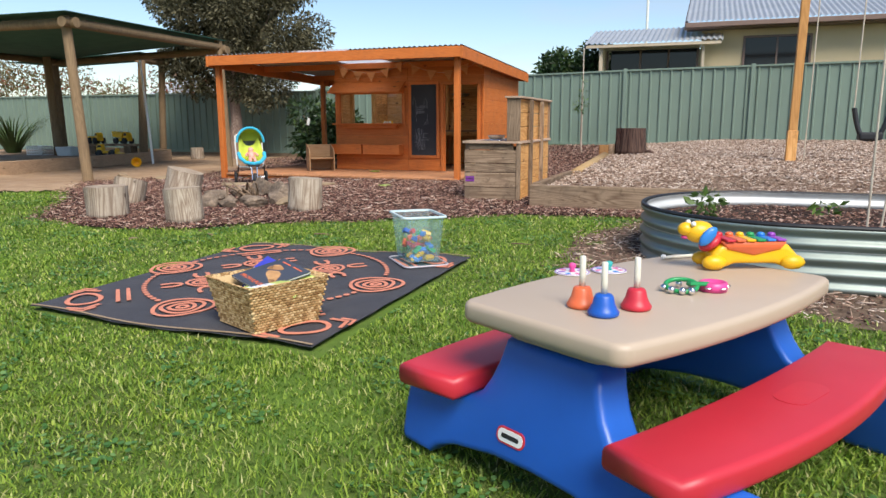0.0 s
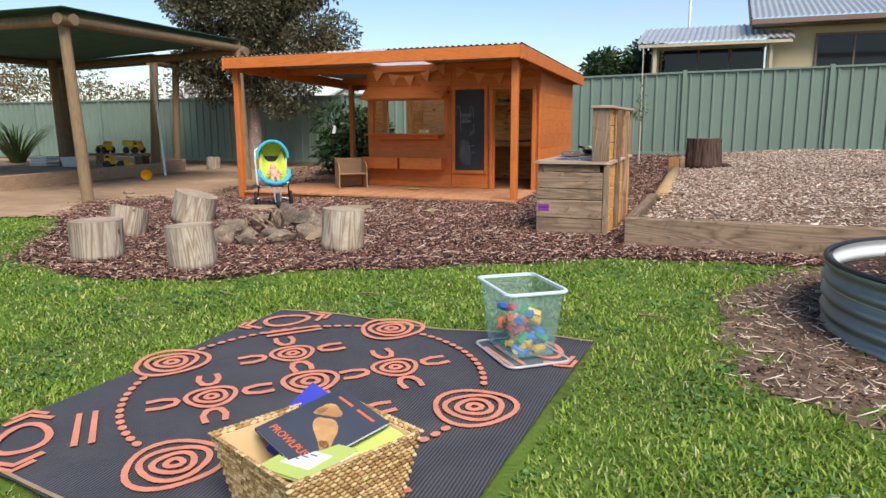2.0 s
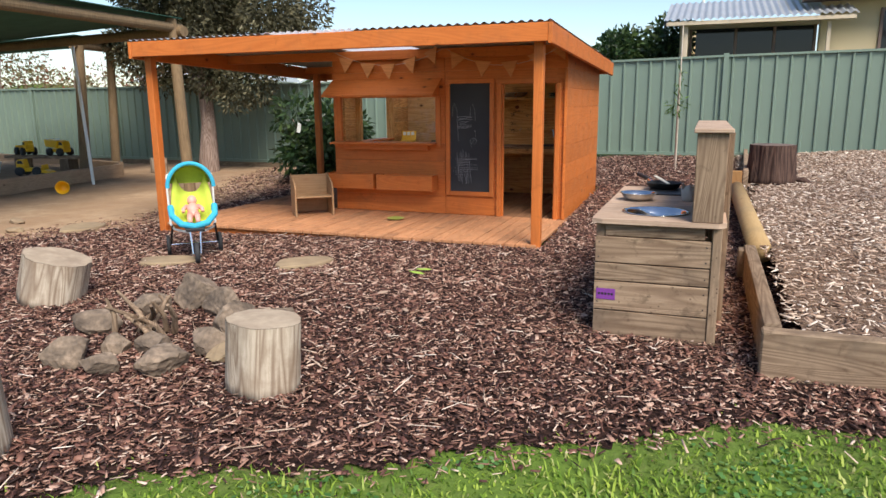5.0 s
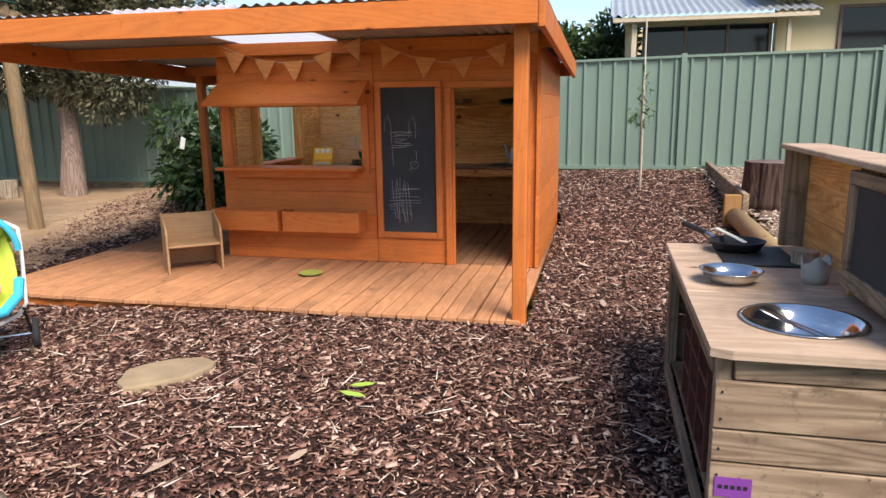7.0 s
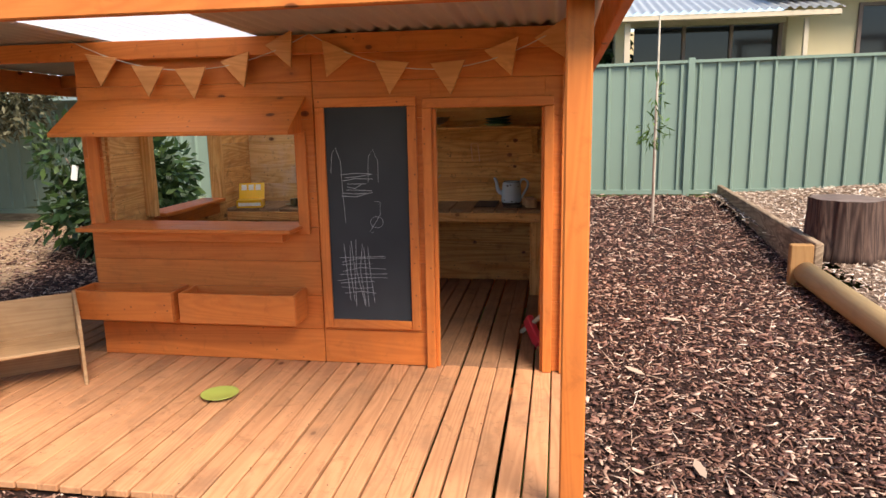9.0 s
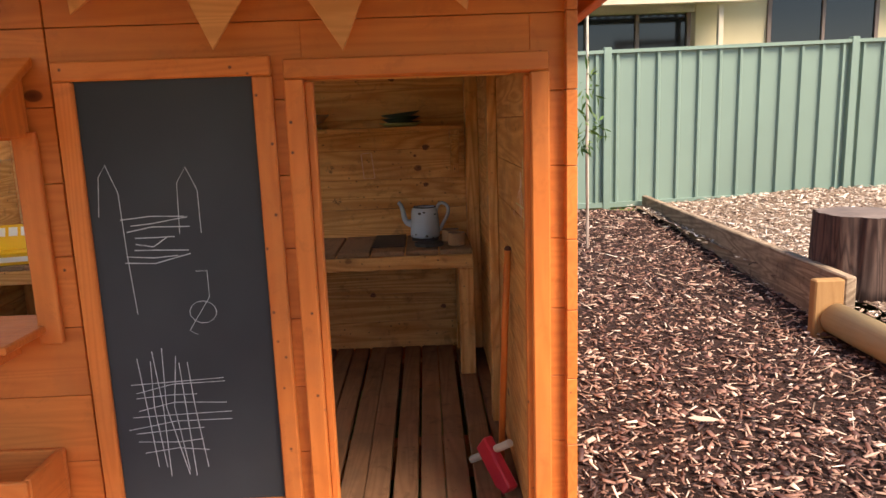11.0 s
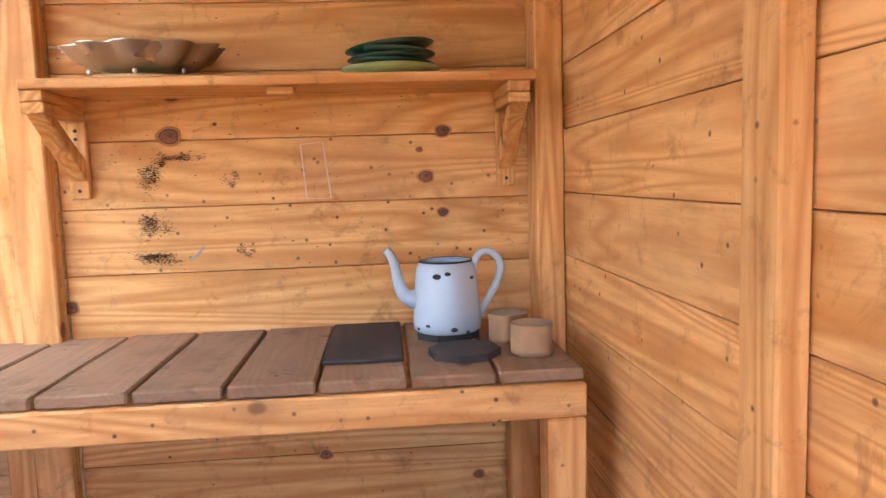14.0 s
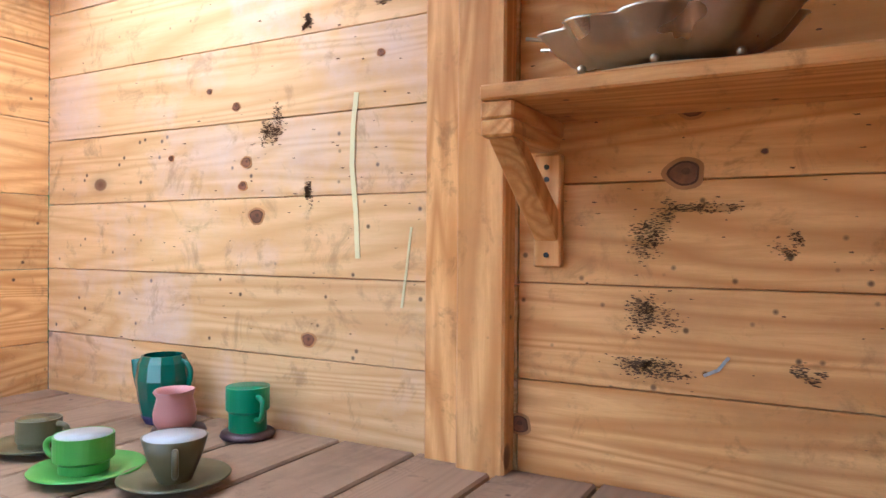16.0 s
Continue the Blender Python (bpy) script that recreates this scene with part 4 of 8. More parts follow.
def ring_wall(outs, ins, bm=None):
    """A shell between rows of outline points, each (outline, z)."""
    bm = bm or bmesh.new()
    rows = [[bm.verts.new((x, y, z)) for x, y in o] for o, z in outs + ins[::-1]]
    k = len(rows[0])
    for a, b in zip(rows, rows[1:]):
        for i in range(k):
            bm.faces.new((a[i], a[(i + 1) % k], b[(i + 1) % k], b[i]))
    bm.faces.new(rows[0][::-1])
    bm.faces.new(rows[-1])
    bmesh.ops.recalc_face_normals(bm, faces=bm.faces[:])
    return bm


# ---- lawn: picnic table and toys ----
TX, TY, TT = -0.096, 2.836, 60.0
tz = landz(TX, TY)
pic = thing("picnic_table", (TX, TY, tz), "child's plastic picnic table, tan top, red benches, blue legs", "picnic table", turn=TT)
bm = flat(rounded(1.13, 0.55, 0.04, 5, 0.055), 0.445, 0.505)
bm.normal_update()
smooth(part("tabletop", round_top(bm, 0.018), tan_plastic, pic, "tan plastic tabletop with rounded edge"))
bm = flat(rounded(0.98, 0.36, 0.06, 5, 0.03), 0.405, 0.4445)
bm.normal_update()
part("top_rim", round_top(bm, 0.015, 2), tan_plastic, pic)
HALF = [(0.0, 0.085), (0.14, 0.08), (0.30, 0.055), (0.37, 0.03), (0.40, 0.0), (0.53, 0.0), (0.545, 0.03), (0.55, 0.12), (0.545, 0.208), (0.40, 0.208), (0.31, 0.206), (0.262, 0.216),
        (0.226, 0.242), (0.198, 0.285), (0.176, 0.34), (0.160, 0.404)]
LEG = HALF + [(-a, b) for a, b in HALF[:0:-1]]
for x in (-0.47, 0.47):
    lean_m = Matrix(((1, 0, math.copysign(0.22, -x), math.copysign(0.05, x)), (0, 1, 0, 0), (0, 0, 1, 0), (0, 0, 0, 1)))
    lg = smooth(part("leg", prism(LEG, 0.125, lean_m @ Matrix.Translation((x, 0, 0)) @ Matrix.Rotation(radians(90), 4, "Z"), 0.022, None, 3), blue_plastic, pic, "blue plastic leg panel"))
    if x < 0:
        pts = rounded(0.105, 0.045, 0.02, 5)
        lo = lean_m @ Matrix.Translation((x - 0.0632, 0.08, 0.155)) @ Matrix.Rotation(radians(-90), 4, "Y") @ Matrix.Rotation(radians(90), 4, "Z")
        part("badge_rim", flat(pts, 0.0, 0.0025, None, lo), red_plastic, lg)
        part("badge", flat(rounded(0.092, 0.034, 0.015, 5), 0.0026, 0.004, None, lo), white_plastic, lg)
        part("badge_mark", flat(rounded(0.064, 0.012, 0.004, 3), 0.0042, 0.005, None, lo), black, lg)
for s in (-1, 1):
    pts = []
    n = 14
    for i in range(n + 1):
        u = -1 + 2 * i / n
        pts.append((0.60 * u, s * (0.29 - 0.03 * u * u)))
    for i in range(n + 1):
        u = 1 - 2 * i / n
        pts.append((0.63 * u, s * (0.555 - 0.075 * u * u)))
    bm = flat(pts, 0.21, 0.282)
    bm.normal_update()
    st = smooth(part("bench_seat", round_top(bm, 0.02), red_plastic, pic, "red plastic bench seat"), True)
    if s < 0:
        part("seat_emblem", flat(rounded(0.20, 0.09, 0.04, 5), 0.2822, 0.2835, None, Matrix.Translation((0.05, -0.42, 0))), red_plastic, st)
tt = tz + 0.506


def on_top(x, y):
    return 0.083 + (x - 0.083) * 1.107, 0.705 + (y - 0.705) * 1.107



def handbell(at, material, word):
    b = thing("handbell", (*at, tt), word + " plastic hand bell with a white handle", "hand bell", "hand bells")
    smooth(part("bell", lathe([(0.036, 0.0), (0.040, 0.003), (0.041, 0.010), (0.036, 0.017), (0.029, 0.032), (0.025, 0.05), (0.021, 0.056), (0.010, 0.058)], 26), material, b))
    smooth(part("handle", lathe([(0.0085, 0.057), (0.0088, 0.09), (0.0082, 0.138), (0.006, 0.141)], 14), cream_plastic, b, "white plastic handle"))


handbell(on_top(-0.245, 2.35), orange_plastic, "orange")
handbell(on_top(-0.185, 2.29), blue_plastic, "blue")
handbell(on_top(-0.118, 2.375), red_plastic, "red")

jr = thing("jingle_ring", (*on_top(-0.02, 2.60), tt), "green plastic jingle ring with silver bells", "jingle bells")
smooth(part("ring", tube([(0.045 * math.cos(a), 0.04 * math.sin(a), 0.018 + 0.01 * math.sin(a)) for a in np.linspace(0, 2 * math.pi, 29)], 0.007, 8), green_plastic, jr))
part("clip", prism([(-0.03, -0.012), (0.03, -0.014), (0.035, 0.0), (0.02, 0.016), (-0.025, 0.012)], 0.012, pose(0.045, 0.01, 0.024, 80, 0, 20), 0.003), green_plastic, jr)
for a in (200, 240, 275, 305, 60, 100):
    smooth(part("bell", ball(0.011, Matrix.Translation((0.052 * math.cos(radians(a)), 0.048 * math.sin(radians(a)), 0.012)), 2), steel, jr, "small silver bell"))
tb = thing("tambourine", (*on_top(0.06, 2.64), tt), "small pink plastic tambourine lying on the table", "tambourine")
smooth(part("hoop", lathe([(0.034, 0.002), (0.04, 0.0), (0.042, 0.012), (0.04, 0.026), (0.033, 0.028), (0.03, 0.018)], 26), pink_plastic, tb))
for a in (20, 130, 250, 310):
    part("jingle", lathe([(0.011, -0.002), (0.012, 0.0), (0.011, 0.002)], 12, None, Matrix.Translation((0.04 * math.cos(radians(a)), 0.04 * math.sin(radians(a)), 0.014))), steel, tb)
teal_plastic = plain("teal_plastic", (0.03, 0.42, 0.40), 0.35)
for i, (x, y) in enumerate(((-0.335, 2.735), (-0.235, 2.80))):
    pp = thing("shaker_disc", (*on_top(x, y), tt), "flat white disc toy with a pink knob" if i == 0 else "flat white disc toy with a teal knob", "toy", "disc toys")
    smooth(part("disc", lathe([(0.056, 0.0), (0.06, 0.002), (0.056, 0.004), (0.03, 0.0045), (0.001, 0.0046)], 30), white_plastic, pp))
    smooth(part("ring", lathe([(0.054, 0.0044), (0.056, 0.0054), (0.058, 0.0044)], 30, cap=False), purple_plastic, pp))
    smooth(part("knob", lathe([(0.012, 0.004), (0.007, 0.012), (0.012, 0.02), (0.012, 0.03), (0.006, 0.034)], 18), pink_plastic if i == 0 else teal_plastic, pp))
    for k in range(7):
        a = k * 0.9 + i
        part("print_patch", flat([(0.013 * math.cos(t) * (1 + 0.2 * math.sin(3 * t)), 0.009 * math.sin(t)) for t in (2 * math.pi * q / 9 for q in range(9))], 0.0046, 0.0051, None, pose(0.036 * math.cos(a), 0.036 * math.sin(a), 0, 0, 0, math.degrees(a))), (pink_plastic, purple_plastic, sky_plastic)[k % 3], pp)
bt = thing("beater", (*on_top(-0.02, 3.10), tt), "cream drumstick lying on the tabletop", "drumstick")
part("stick", tube([(-0.07, -0.06, 0.007), (0.06, 0.05, 0.007)], 0.006, 10), cream_plastic, bt)
part("tip", ball(0.010, Matrix.Translation((-0.075, -0.064, 0.010)), 2), white_plastic, bt)

dog = thing("toy_xylophone", (*on_top(0.155, 3.0), tt), "yellow dog-shaped toy xylophone with rainbow keys", "toy", turn=22)
smooth(part("body", prism([(-0.13, 0.012), (-0.13, 0.055), (-0.10, 0.085), (0.13, 0.085), (0.165, 0.05), (0.17, 0.012), (0.12, 0.008), (0.09, 0.02), (-0.05, 0.02), (-0.08, 0.008)], 0.085, None, 0.018, None, 3), yellow_plastic, dog))
for x in (-0.125, 0.145):
    for y in (-0.045, 0.045):
        smooth(part("paw", ball(0.034, Matrix.Translation((x, y, 0.026)), 2, None, (1.25, 0.75, 0.76)), yellow_plastic, dog))
smooth(part("saddle", prism([(-0.10, 0.0), (0.12, 0.0), (0.10, -0.025), (0.01, -0.045), (-0.08, -0.025)], 0.10, pose(0, 0, 0.095), 0.006), orange_plastic, dog))
smooth(part("collar", lathe([(0.036, -0.012), (0.041, 0.0), (0.036, 0.012)], 20, None, pose(-0.125, 0, 0.088, 0, -40, 0)), red_plastic, dog))
hd = smooth(part("head", ball(0.045, Matrix.Translation((-0.165, 0, 0.125)), 3, None, (1.15, 0.85, 0.85)), yellow_plastic, dog))
smooth(part("muzzle", ball(0.028, Matrix.Translation((-0.212, 0, 0.135)), 2, None, (1.0, 0.9, 0.85)), yellow_plastic, hd))
part("mouth", ball(0.012, Matrix.Translation((-0.212, 0, 0.107)), 2, None, (1.2, 0.9, 0.6)), pink_plastic, hd)
for y in (-0.043, 0.043):
    smooth(part("ear", ball(0.036, pose(-0.15, y, 0.115, 0, 40, 0), 2, None, (0.6, 0.3, 1.15)), sky_plastic, hd))
    part("eye", ball(0.009, Matrix.Translation((-0.195, y * 0.55, 0.155)), 2), white_plastic, hd)
for i, mt in enumerate((red_plastic, orange_plastic, yellow_plastic, green_plastic, sky_plastic, purple_plastic)):
    x = -0.075 + i * 0.036
    k = part("key", box(x - 0.015, x + 0.015, -0.058 + i * 0.003, 0.058 - i * 0.003, 0.097, 0.105, 0.002), mt, dog)
    smooth(part("key_end", lathe([(0.013, 0), (0.014, 0.004), (0.011, 0.010), (0.004, 0.012)], 14, None, Matrix.Translation((x, 0.05 - i * 0.003, 0.105))), mt, k))

# ---- rug with printed motifs ----
RC = [Vector((-3.37, 3.31)), Vector((-1.57, 3.235)), Vector((-1.455, 5.185)), Vector((-3.21, 5.16))]


def rug_z(x, y):
    return landz(x, y) + 0.012


def rug_pt(u, v):
    p = RC[0] * (1 - u) * (1 - v) + RC[1] * u * (1 - v) + RC[2] * u * v + RC[3] * (1 - u) * v
    if v > 0.985:
        p = p + Vector((0, 0.035 * math.sin(u * 9.0) - 0.02))
    if v < 0.015:
        p = p + Vector((0, 0.03 * math.sin(u * 8.0 + 1)))
    return p


rug = thing("outdoor_rug", (-2.4, 4.2, rug_z(-2.4, 4.2)), "black woven outdoor mat printed with salmon dot and circle motifs", "rug")
bm = bmesh.new()
N = 28
gr = [[bm.verts.new((p.x + 2.4, p.y - 4.2, rug_z(p.x, p.y) - rug_z(-2.4, 4.2) + 0.004 * math.sin(i * 1.1) * math.cos(j * 0.9))) for j in range(N + 1) for p in (rug_pt(i / N, j / N),)] for i in range(N + 1)]
for i in range(N):
    for j in range(N):
        bm.faces.new((gr[i][j], gr[i + 1][j], gr[i + 1][j + 1], gr[i][j + 1]))
thicken(bm, 0.004)
part("mat", bm, rug_cloth, rug)


def stroke(pts, w, parent, name="stroke", material=None, lift=0.010):
    """A printed line along points of the plan."""
    bm = bmesh.new()
    P = [Vector(p) for p in pts]
    rows = []
    for i, p in enumerate(P):
        d = (P[min(i + 1, len(P) - 1)] - P[max(0, i - 1)]).normalized()
        s = Vector((-d.y, d.x)) * w / 2 * (0.9 + 0.2 * ((i * 7) % 5) / 5)
        for q in (p - s, p + s):
            rows.append(bm.verts.new((q.x + 2.4, q.y - 4.2, rug_z(q.x, q.y) - rug_z(-2.4, 4.2) + lift)))
    for i in range(len(P) - 1):
        bm.faces.new((rows[2 * i], rows[2 * i + 1], rows[2 * i + 3], rows[2 * i + 2]))
    bmesh.ops.recalc_face_normals(bm, faces=bm.faces[:])
    thicken(bm, 0.002)
    return part(name, bm, material or rug_print, parent)


def circle_pts(c, r, a0=0, a1=360, n=28, wob=0.06, squash=1.0, turn=0):
    res = []
    for i in range(n + 1):
        a = radians(a0 + (a1 - a0) * i / n)
        k = r * (1 + wob * math.sin(3 * a + r * 40))
        x, y = k * math.cos(a), k * squash * math.sin(a)
        t = radians(turn)
        res.append((c[0] + x * math.cos(t) - y * math.sin(t), c[1] + x * math.sin(t) + y * math.cos(t)))
    return res


def u_shape(c, a, size, parent):
    """A horseshoe that opens along angle a."""
    t = radians(a)
    base = [(0.5, 0.30), (0.0, 0.36), (-0.42, 0.22), (-0.5, 0.0), (-0.42, -0.22), (0.0, -0.36), (0.5, -0.30)]
    stroke([(c[0] + size * (x * math.cos(t) - y * math.sin(t)), c[1] + size * (x * math.sin(t) + y * math.cos(t))) for x, y in base], 0.026, parent, "horseshoe")


mid = Vector((-2.48, 4.29))
nodes = [(-3.20, 4.27), (-2.46, 5.03), (-1.75, 4.28), (-2.53, 3.55)]
for c in nodes:
    for r in (0.155, 0.108, 0.065, 0.026):
        stroke(circle_pts(c, r), 0.022, rug, "ring")
inner = [(-2.74, 4.55), (-2.21, 4.55), (-2.77, 4.02), (-2.22, 4.02)]
for c in inner:
    for r in (0.095, 0.058, 0.022):
        stroke(circle_pts(c, r), 0.02, rug, "ring")
    o = math.degrees(math.atan2(c[1] - mid.y, c[0] - mid.x))
    for da in (0, 90, 180, 270):
        a = o + da
        u_shape((c[0] + 0.185 * math.cos(radians(a)), c[1] + 0.185 * math.sin(radians(a))), a, 0.115, rug)
for r in (0.112, 0.072, 0.032):
    stroke(circle_pts(mid, r), 0.022, rug, "ring")
dot_me = bpy.data.meshes.new("dot")
dot_bm = flat([(0.021 * math.cos(t), 0.016 * math.sin(t)) for t in np.linspace(0, 2 * math.pi, 10)[:-1]], 0, 0.002)
dot_bm.to_mesh(dot_me)
dot_bm.free()
dot_me.materials.append(rug_print)
for i in range(84):
    a = 2 * math.pi * i / 84
    p = mid + Vector((0.725 * math.cos(a), 0.735 * math.sin(a)))
    if min((p - Vector(c)).length for c in nodes) < 0.18:
        continue
    o = new("dot", dot_me)
    o.parent = rug
    o.matrix_basis = pose(p.x + 2.4, p.y - 4.2, rug_z(p.x, p.y) - rug_z(-2.4, 4.2) + 0.009, 1.9, 0, math.degrees(a) + 90)
for (cx, cy), t in (((-3.06, 4.97), 135), ((-3.16, 3.50), 225), ((-1.72, 3.45), 315), ((-1.66, 4.98), 45)):
    d, sd_ = Vector((math.cos(radians(t)), math.sin(radians(t)))), Vector((-math.sin(radians(t)), math.cos(radians(t))))
    c = Vector((cx, cy))
    stroke(circle_pts(c, 0.115, squash=0.72, turn=t + 90), 0.026, rug, "oval")
    for k in (1, -1):
        e = c + sd_ * 0.145 * k
        stroke([e + d * 0.08, e + sd_ * 0.06 * k, e - d * 0.08], 0.024, rug, "chevron")
        e = c + sd_ * 0.195 * k
        stroke([e + d * 0.06, e + sd_ * 0.05 * k, e - d * 0.06], 0.02, rug, "chevron")
    for k in (0.17, 0.225):
        e = c - d * k
        stroke([e - sd_ * 0.14, e, e + sd_ * 0.14], 0.022, rug, "bar")
hem = [rug_pt(i / 40, 0.004) for i in range(41)]
hem_cloth = plain("tan_hem_tape", (0.34, 0.24, 0.15), 0.9, 0, 0.2, 60, 0.2)
stroke(hem, 0.014, rug, "hem", hem_cloth, 0.008)
stroke([rug_pt(i / 40, 0.996) for i in range(41)], 0.012, rug, "hem", hem_cloth, 0.008)

# ---- basket of books ----
bx, by, bt_ = -1.96, 3.505, 14.0
bz = rug_z(bx, by) + 0.008
bask = thing("book_basket", (bx, by, bz), "woven seagrass basket holding picture books", "basket", turn=bt_ + 52)


def weave(w0, d0, w1, d1, h, rows, per, base=0.0):
    """Rows of short fat strands round a tapered box."""
    bm = bmesh.new()
    for j in range(rows):
        u = j / (rows - 1)
        w, d, z = w0 + (w1 - w0) * u, d0 + (d1 - d0) * u, base + h * u
        peri = []
        for (ax, ay), (cx, cy) in (((-1, -1), (1, -1)), ((1, -1), (1, 1)), ((1, 1), (-1, 1)), ((-1, 1), (-1, -1))):
            for i in range(per):
                t = (i + 0.5 * (j % 2)) / per
                peri.append((((ax + (cx - ax) * t) * w / 2, (ay + (cy - ay) * t) * d / 2), (cx - ax, cy - ay)))
        for (x, y), (dx, dy) in peri:
            l = math.hypot(dx, dy)
            a = math.degrees(math.atan2(dy, dx))
            m = pose(x, y, z, 0, (8 if j % 2 else -8), a) @ Matrix.Diagonal((l / 2 * (w if abs(dx) > 0 else d) / per * 0.66, 0.008, h / rows * 0.68, 1))
            bmesh.ops.create_icosphere(bm, subdivisions=1, radius=1, matrix=m)
    return bm


smooth(part("woven_wall", weave(0.345, 0.32, 0.425, 0.40, 0.215, 18, 18), wicker, bask))
part("rim", weave(0.42, 0.395, 0.435, 0.41, 0.016, 3, 26, 0.207), wicker, bask, "thick braided rim")
part("lining", ring_wall([(rounded(0.335, 0.31, 0.02, 2), 0.002), (rounded(0.412, 0.388, 0.02, 2), 0.212)], [(rounded(0.325, 0.30, 0.02, 2), 0.012), (rounded(0.402, 0.378, 0.02, 2), 0.212)]), wicker, bask)


def words(text, size, material, parent, m, name="lettering", thick=0.0005):
    cu = bpy.data.curves.new(name, "FONT")
    cu.body, cu.size, cu.align_x, cu.align_y, cu.extrude, cu.resolution_u = text, size, "CENTER", "CENTER", thick, 2
    tmp = bpy.data.objects.new(name, cu)
    me = bpy.data.meshes.new_from_object(tmp)
    bpy.data.objects.remove(tmp)
    me.materials.append(material)
    ob = new(name, me)
    ob.parent = parent
    ob.matrix_basis = m
    return ob


cover_dark = plain("dark_book_cover", (0.035, 0.042, 0.06), 0.3, 0, 0.3, 9, 0.02, (0.07, 0.075, 0.09))
cover_owl = plain("ochre_print", (0.60, 0.33, 0.13), 0.4, 0, 0.4, 30, 0.02, (0.32, 0.14, 0.05))
cover_lime = plain("lime_book_cover", (0.55, 0.66, 0.16), 0.35, 0, 0.08)
cover_blue = plain("blue_book_cover", (0.05, 0.06, 0.42), 0.35, 0, 0.1)


def book(m, w, d, t, cover, label):
    b = thing("picture_book", (0, 0, 0), label, "book", "books in the basket")
    b.matrix_basis = m
    part("cover", box(-w / 2, w / 2, -d / 2, d / 2, t - 0.002, t, 0.0008), cover, b)
    part("back_cover", box(-w / 2, w / 2, -d / 2, d / 2, 0, 0.002, 0.0008), cover, b)
    part("pages", box(-w / 2 + 0.004, w / 2 - 0.003, -d / 2 + 0.003, d / 2 - 0.003, 0.0021, t - 0.0021, 0), paper, b)
    part("spine", box(-w / 2 - 0.002, -w / 2 - 0.0002, -d / 2, d / 2, 0, t, 0.0008), cover, b)
    return b


BM = pose(bx, by, bz, 0, 0, bt_ + 52)
b1 = book(BM @ pose(0.04, 0.025, 0.212, 9, 8, -92), 0.25, 0.30, 0.012, cover_dark, "dark picture book with an ochre animal on its cover")
for cx_, cy_, rx_, ry_, tn_ in ((-0.045, 0.055, 0.042, 0.030, 20), (0.03, -0.01, 0.075, 0.034, -28), (-0.062, 0.035, 0.014, 0.022, 0), (0.085, -0.052, 0.03, 0.014, -30)):
    part("picture", flat([(x * rx_, y * ry_) for x, y in circle_pts((0, 0), 1, n=22, wob=0.16)][:-1], 0.0122, 0.0126, None, pose(cx_, cy_, 0, 0, 0, tn_)), cover_owl, b1, "ochre animal picture")
words("PROWLPUSS", 0.036, orange_plastic, b1, pose(0.0, -0.108, 0.0126))
for k, w in ((-0.05, 0.07), (0.05, 0.08)):
    part("print_bar", box(k - w / 2, k + w / 2, 0.113, 0.122, 0.0122, 0.0126, 0), orange_plastic, b1)
b2 = book(BM @ pose(-0.075, -0.075, 0.188, 4, -7, -84), 0.20, 0.19, 0.010, cover_lime, "lime green picture book with a white panel")
part("panel", box(-0.06, 0.06, -0.05, 0.035, 0.0101, 0.0106, 0), paper, b2)
for k in range(4):
    part("print_bar", box(-0.045 + 0.012 * k, -0.04 + 0.02 * k, -0.035 + 0.016 * k, -0.03 + 0.016 * k, 0.0107, 0.011, 0), cover_blue, b2)
b3 = book(BM @ pose(0.06, 0.12, 0.170, 30, 16, -80), 0.23, 0.25, 0.010, cover_blue, "blue picture book tucked behind the others")
b4 = book(BM @ pose(0.10, -0.11, 0.175, 10, -14, 10), 0.2, 0.14, 0.010, cover_lime, "yellow green picture book under the top book")

# ---- storage tub of bricks ----
clear_m, cn, cl, cb = node_mat("clear_plastic", 0.18)
cb.inputs["Base Color"].default_value = (0.66, 0.86, 0.88, 1)
ctr = cn.new("ShaderNodeBsdfTransparent")
ctr.inputs["Color"].default_value = (0.90, 0.95, 0.96, 1)
cmx = cn.new("ShaderNodeMixShader")
cmx.inputs["Fac"].default_value = 0.085
cl.new(ctr.outputs[0], cmx.inputs[1])
cl.new(cb.outputs[0], cmx.inputs[2])
cl.new(cmx.outputs[0], cn["Material Output"].inputs["Surface"])
rim_clear = plain("milky_plastic", (0.62, 0.76, 0.78), 0.3, 0, 0.06)
lid_clear = plain("scuffed_lid_plastic", (0.50, 0.44, 0.47), 0.35, 0, 0.15)
ux, uy, ut = -1.755, 4.945, -52.0
uz = rug_z(ux, uy) + 0.012
tub = thing("storage_tub", (ux, uy, uz), "clear plastic storage tub half full of coloured toy bricks", "storage tub", turn=ut)


R_ = lambda w, d, r: rounded(w, d, r, 4)
smooth(part("tub_wall", ring_wall([(R_(0.31, 0.22, 0.03), 0.012), (R_(0.385, 0.275, 0.035), 0.30)],
                                  [(R_(0.305, 0.215, 0.03), 0.015), (R_(0.38, 0.27, 0.035), 0.30)]), clear_m, tub), False)
bm = bmesh.new()
rows = [[bm.verts.new((x, y, z)) for x, y in R_(w, d, r)] for w, d, r, z in ((0.382, 0.272, 0.035, 0.302), (0.41, 0.30, 0.04, 0.302), (0.414, 0.304, 0.04, 0.308), (0.41, 0.30, 0.04, 0.315), (0.384, 0.274, 0.035, 0.315), (0.382, 0.272, 0.035, 0.302))]
for a, b in zip(rows, rows[1:]):
    for i in range(len(a)):
        bm.faces.new((a[i], a[(i + 1) % len(a)], b[(i + 1) % len(a)], b[i]))
bmesh.ops.recalc_face_normals(bm, faces=bm.faces[:])
part("tub_rim", bm, rim_clear, tub, "milky plastic rolled rim")
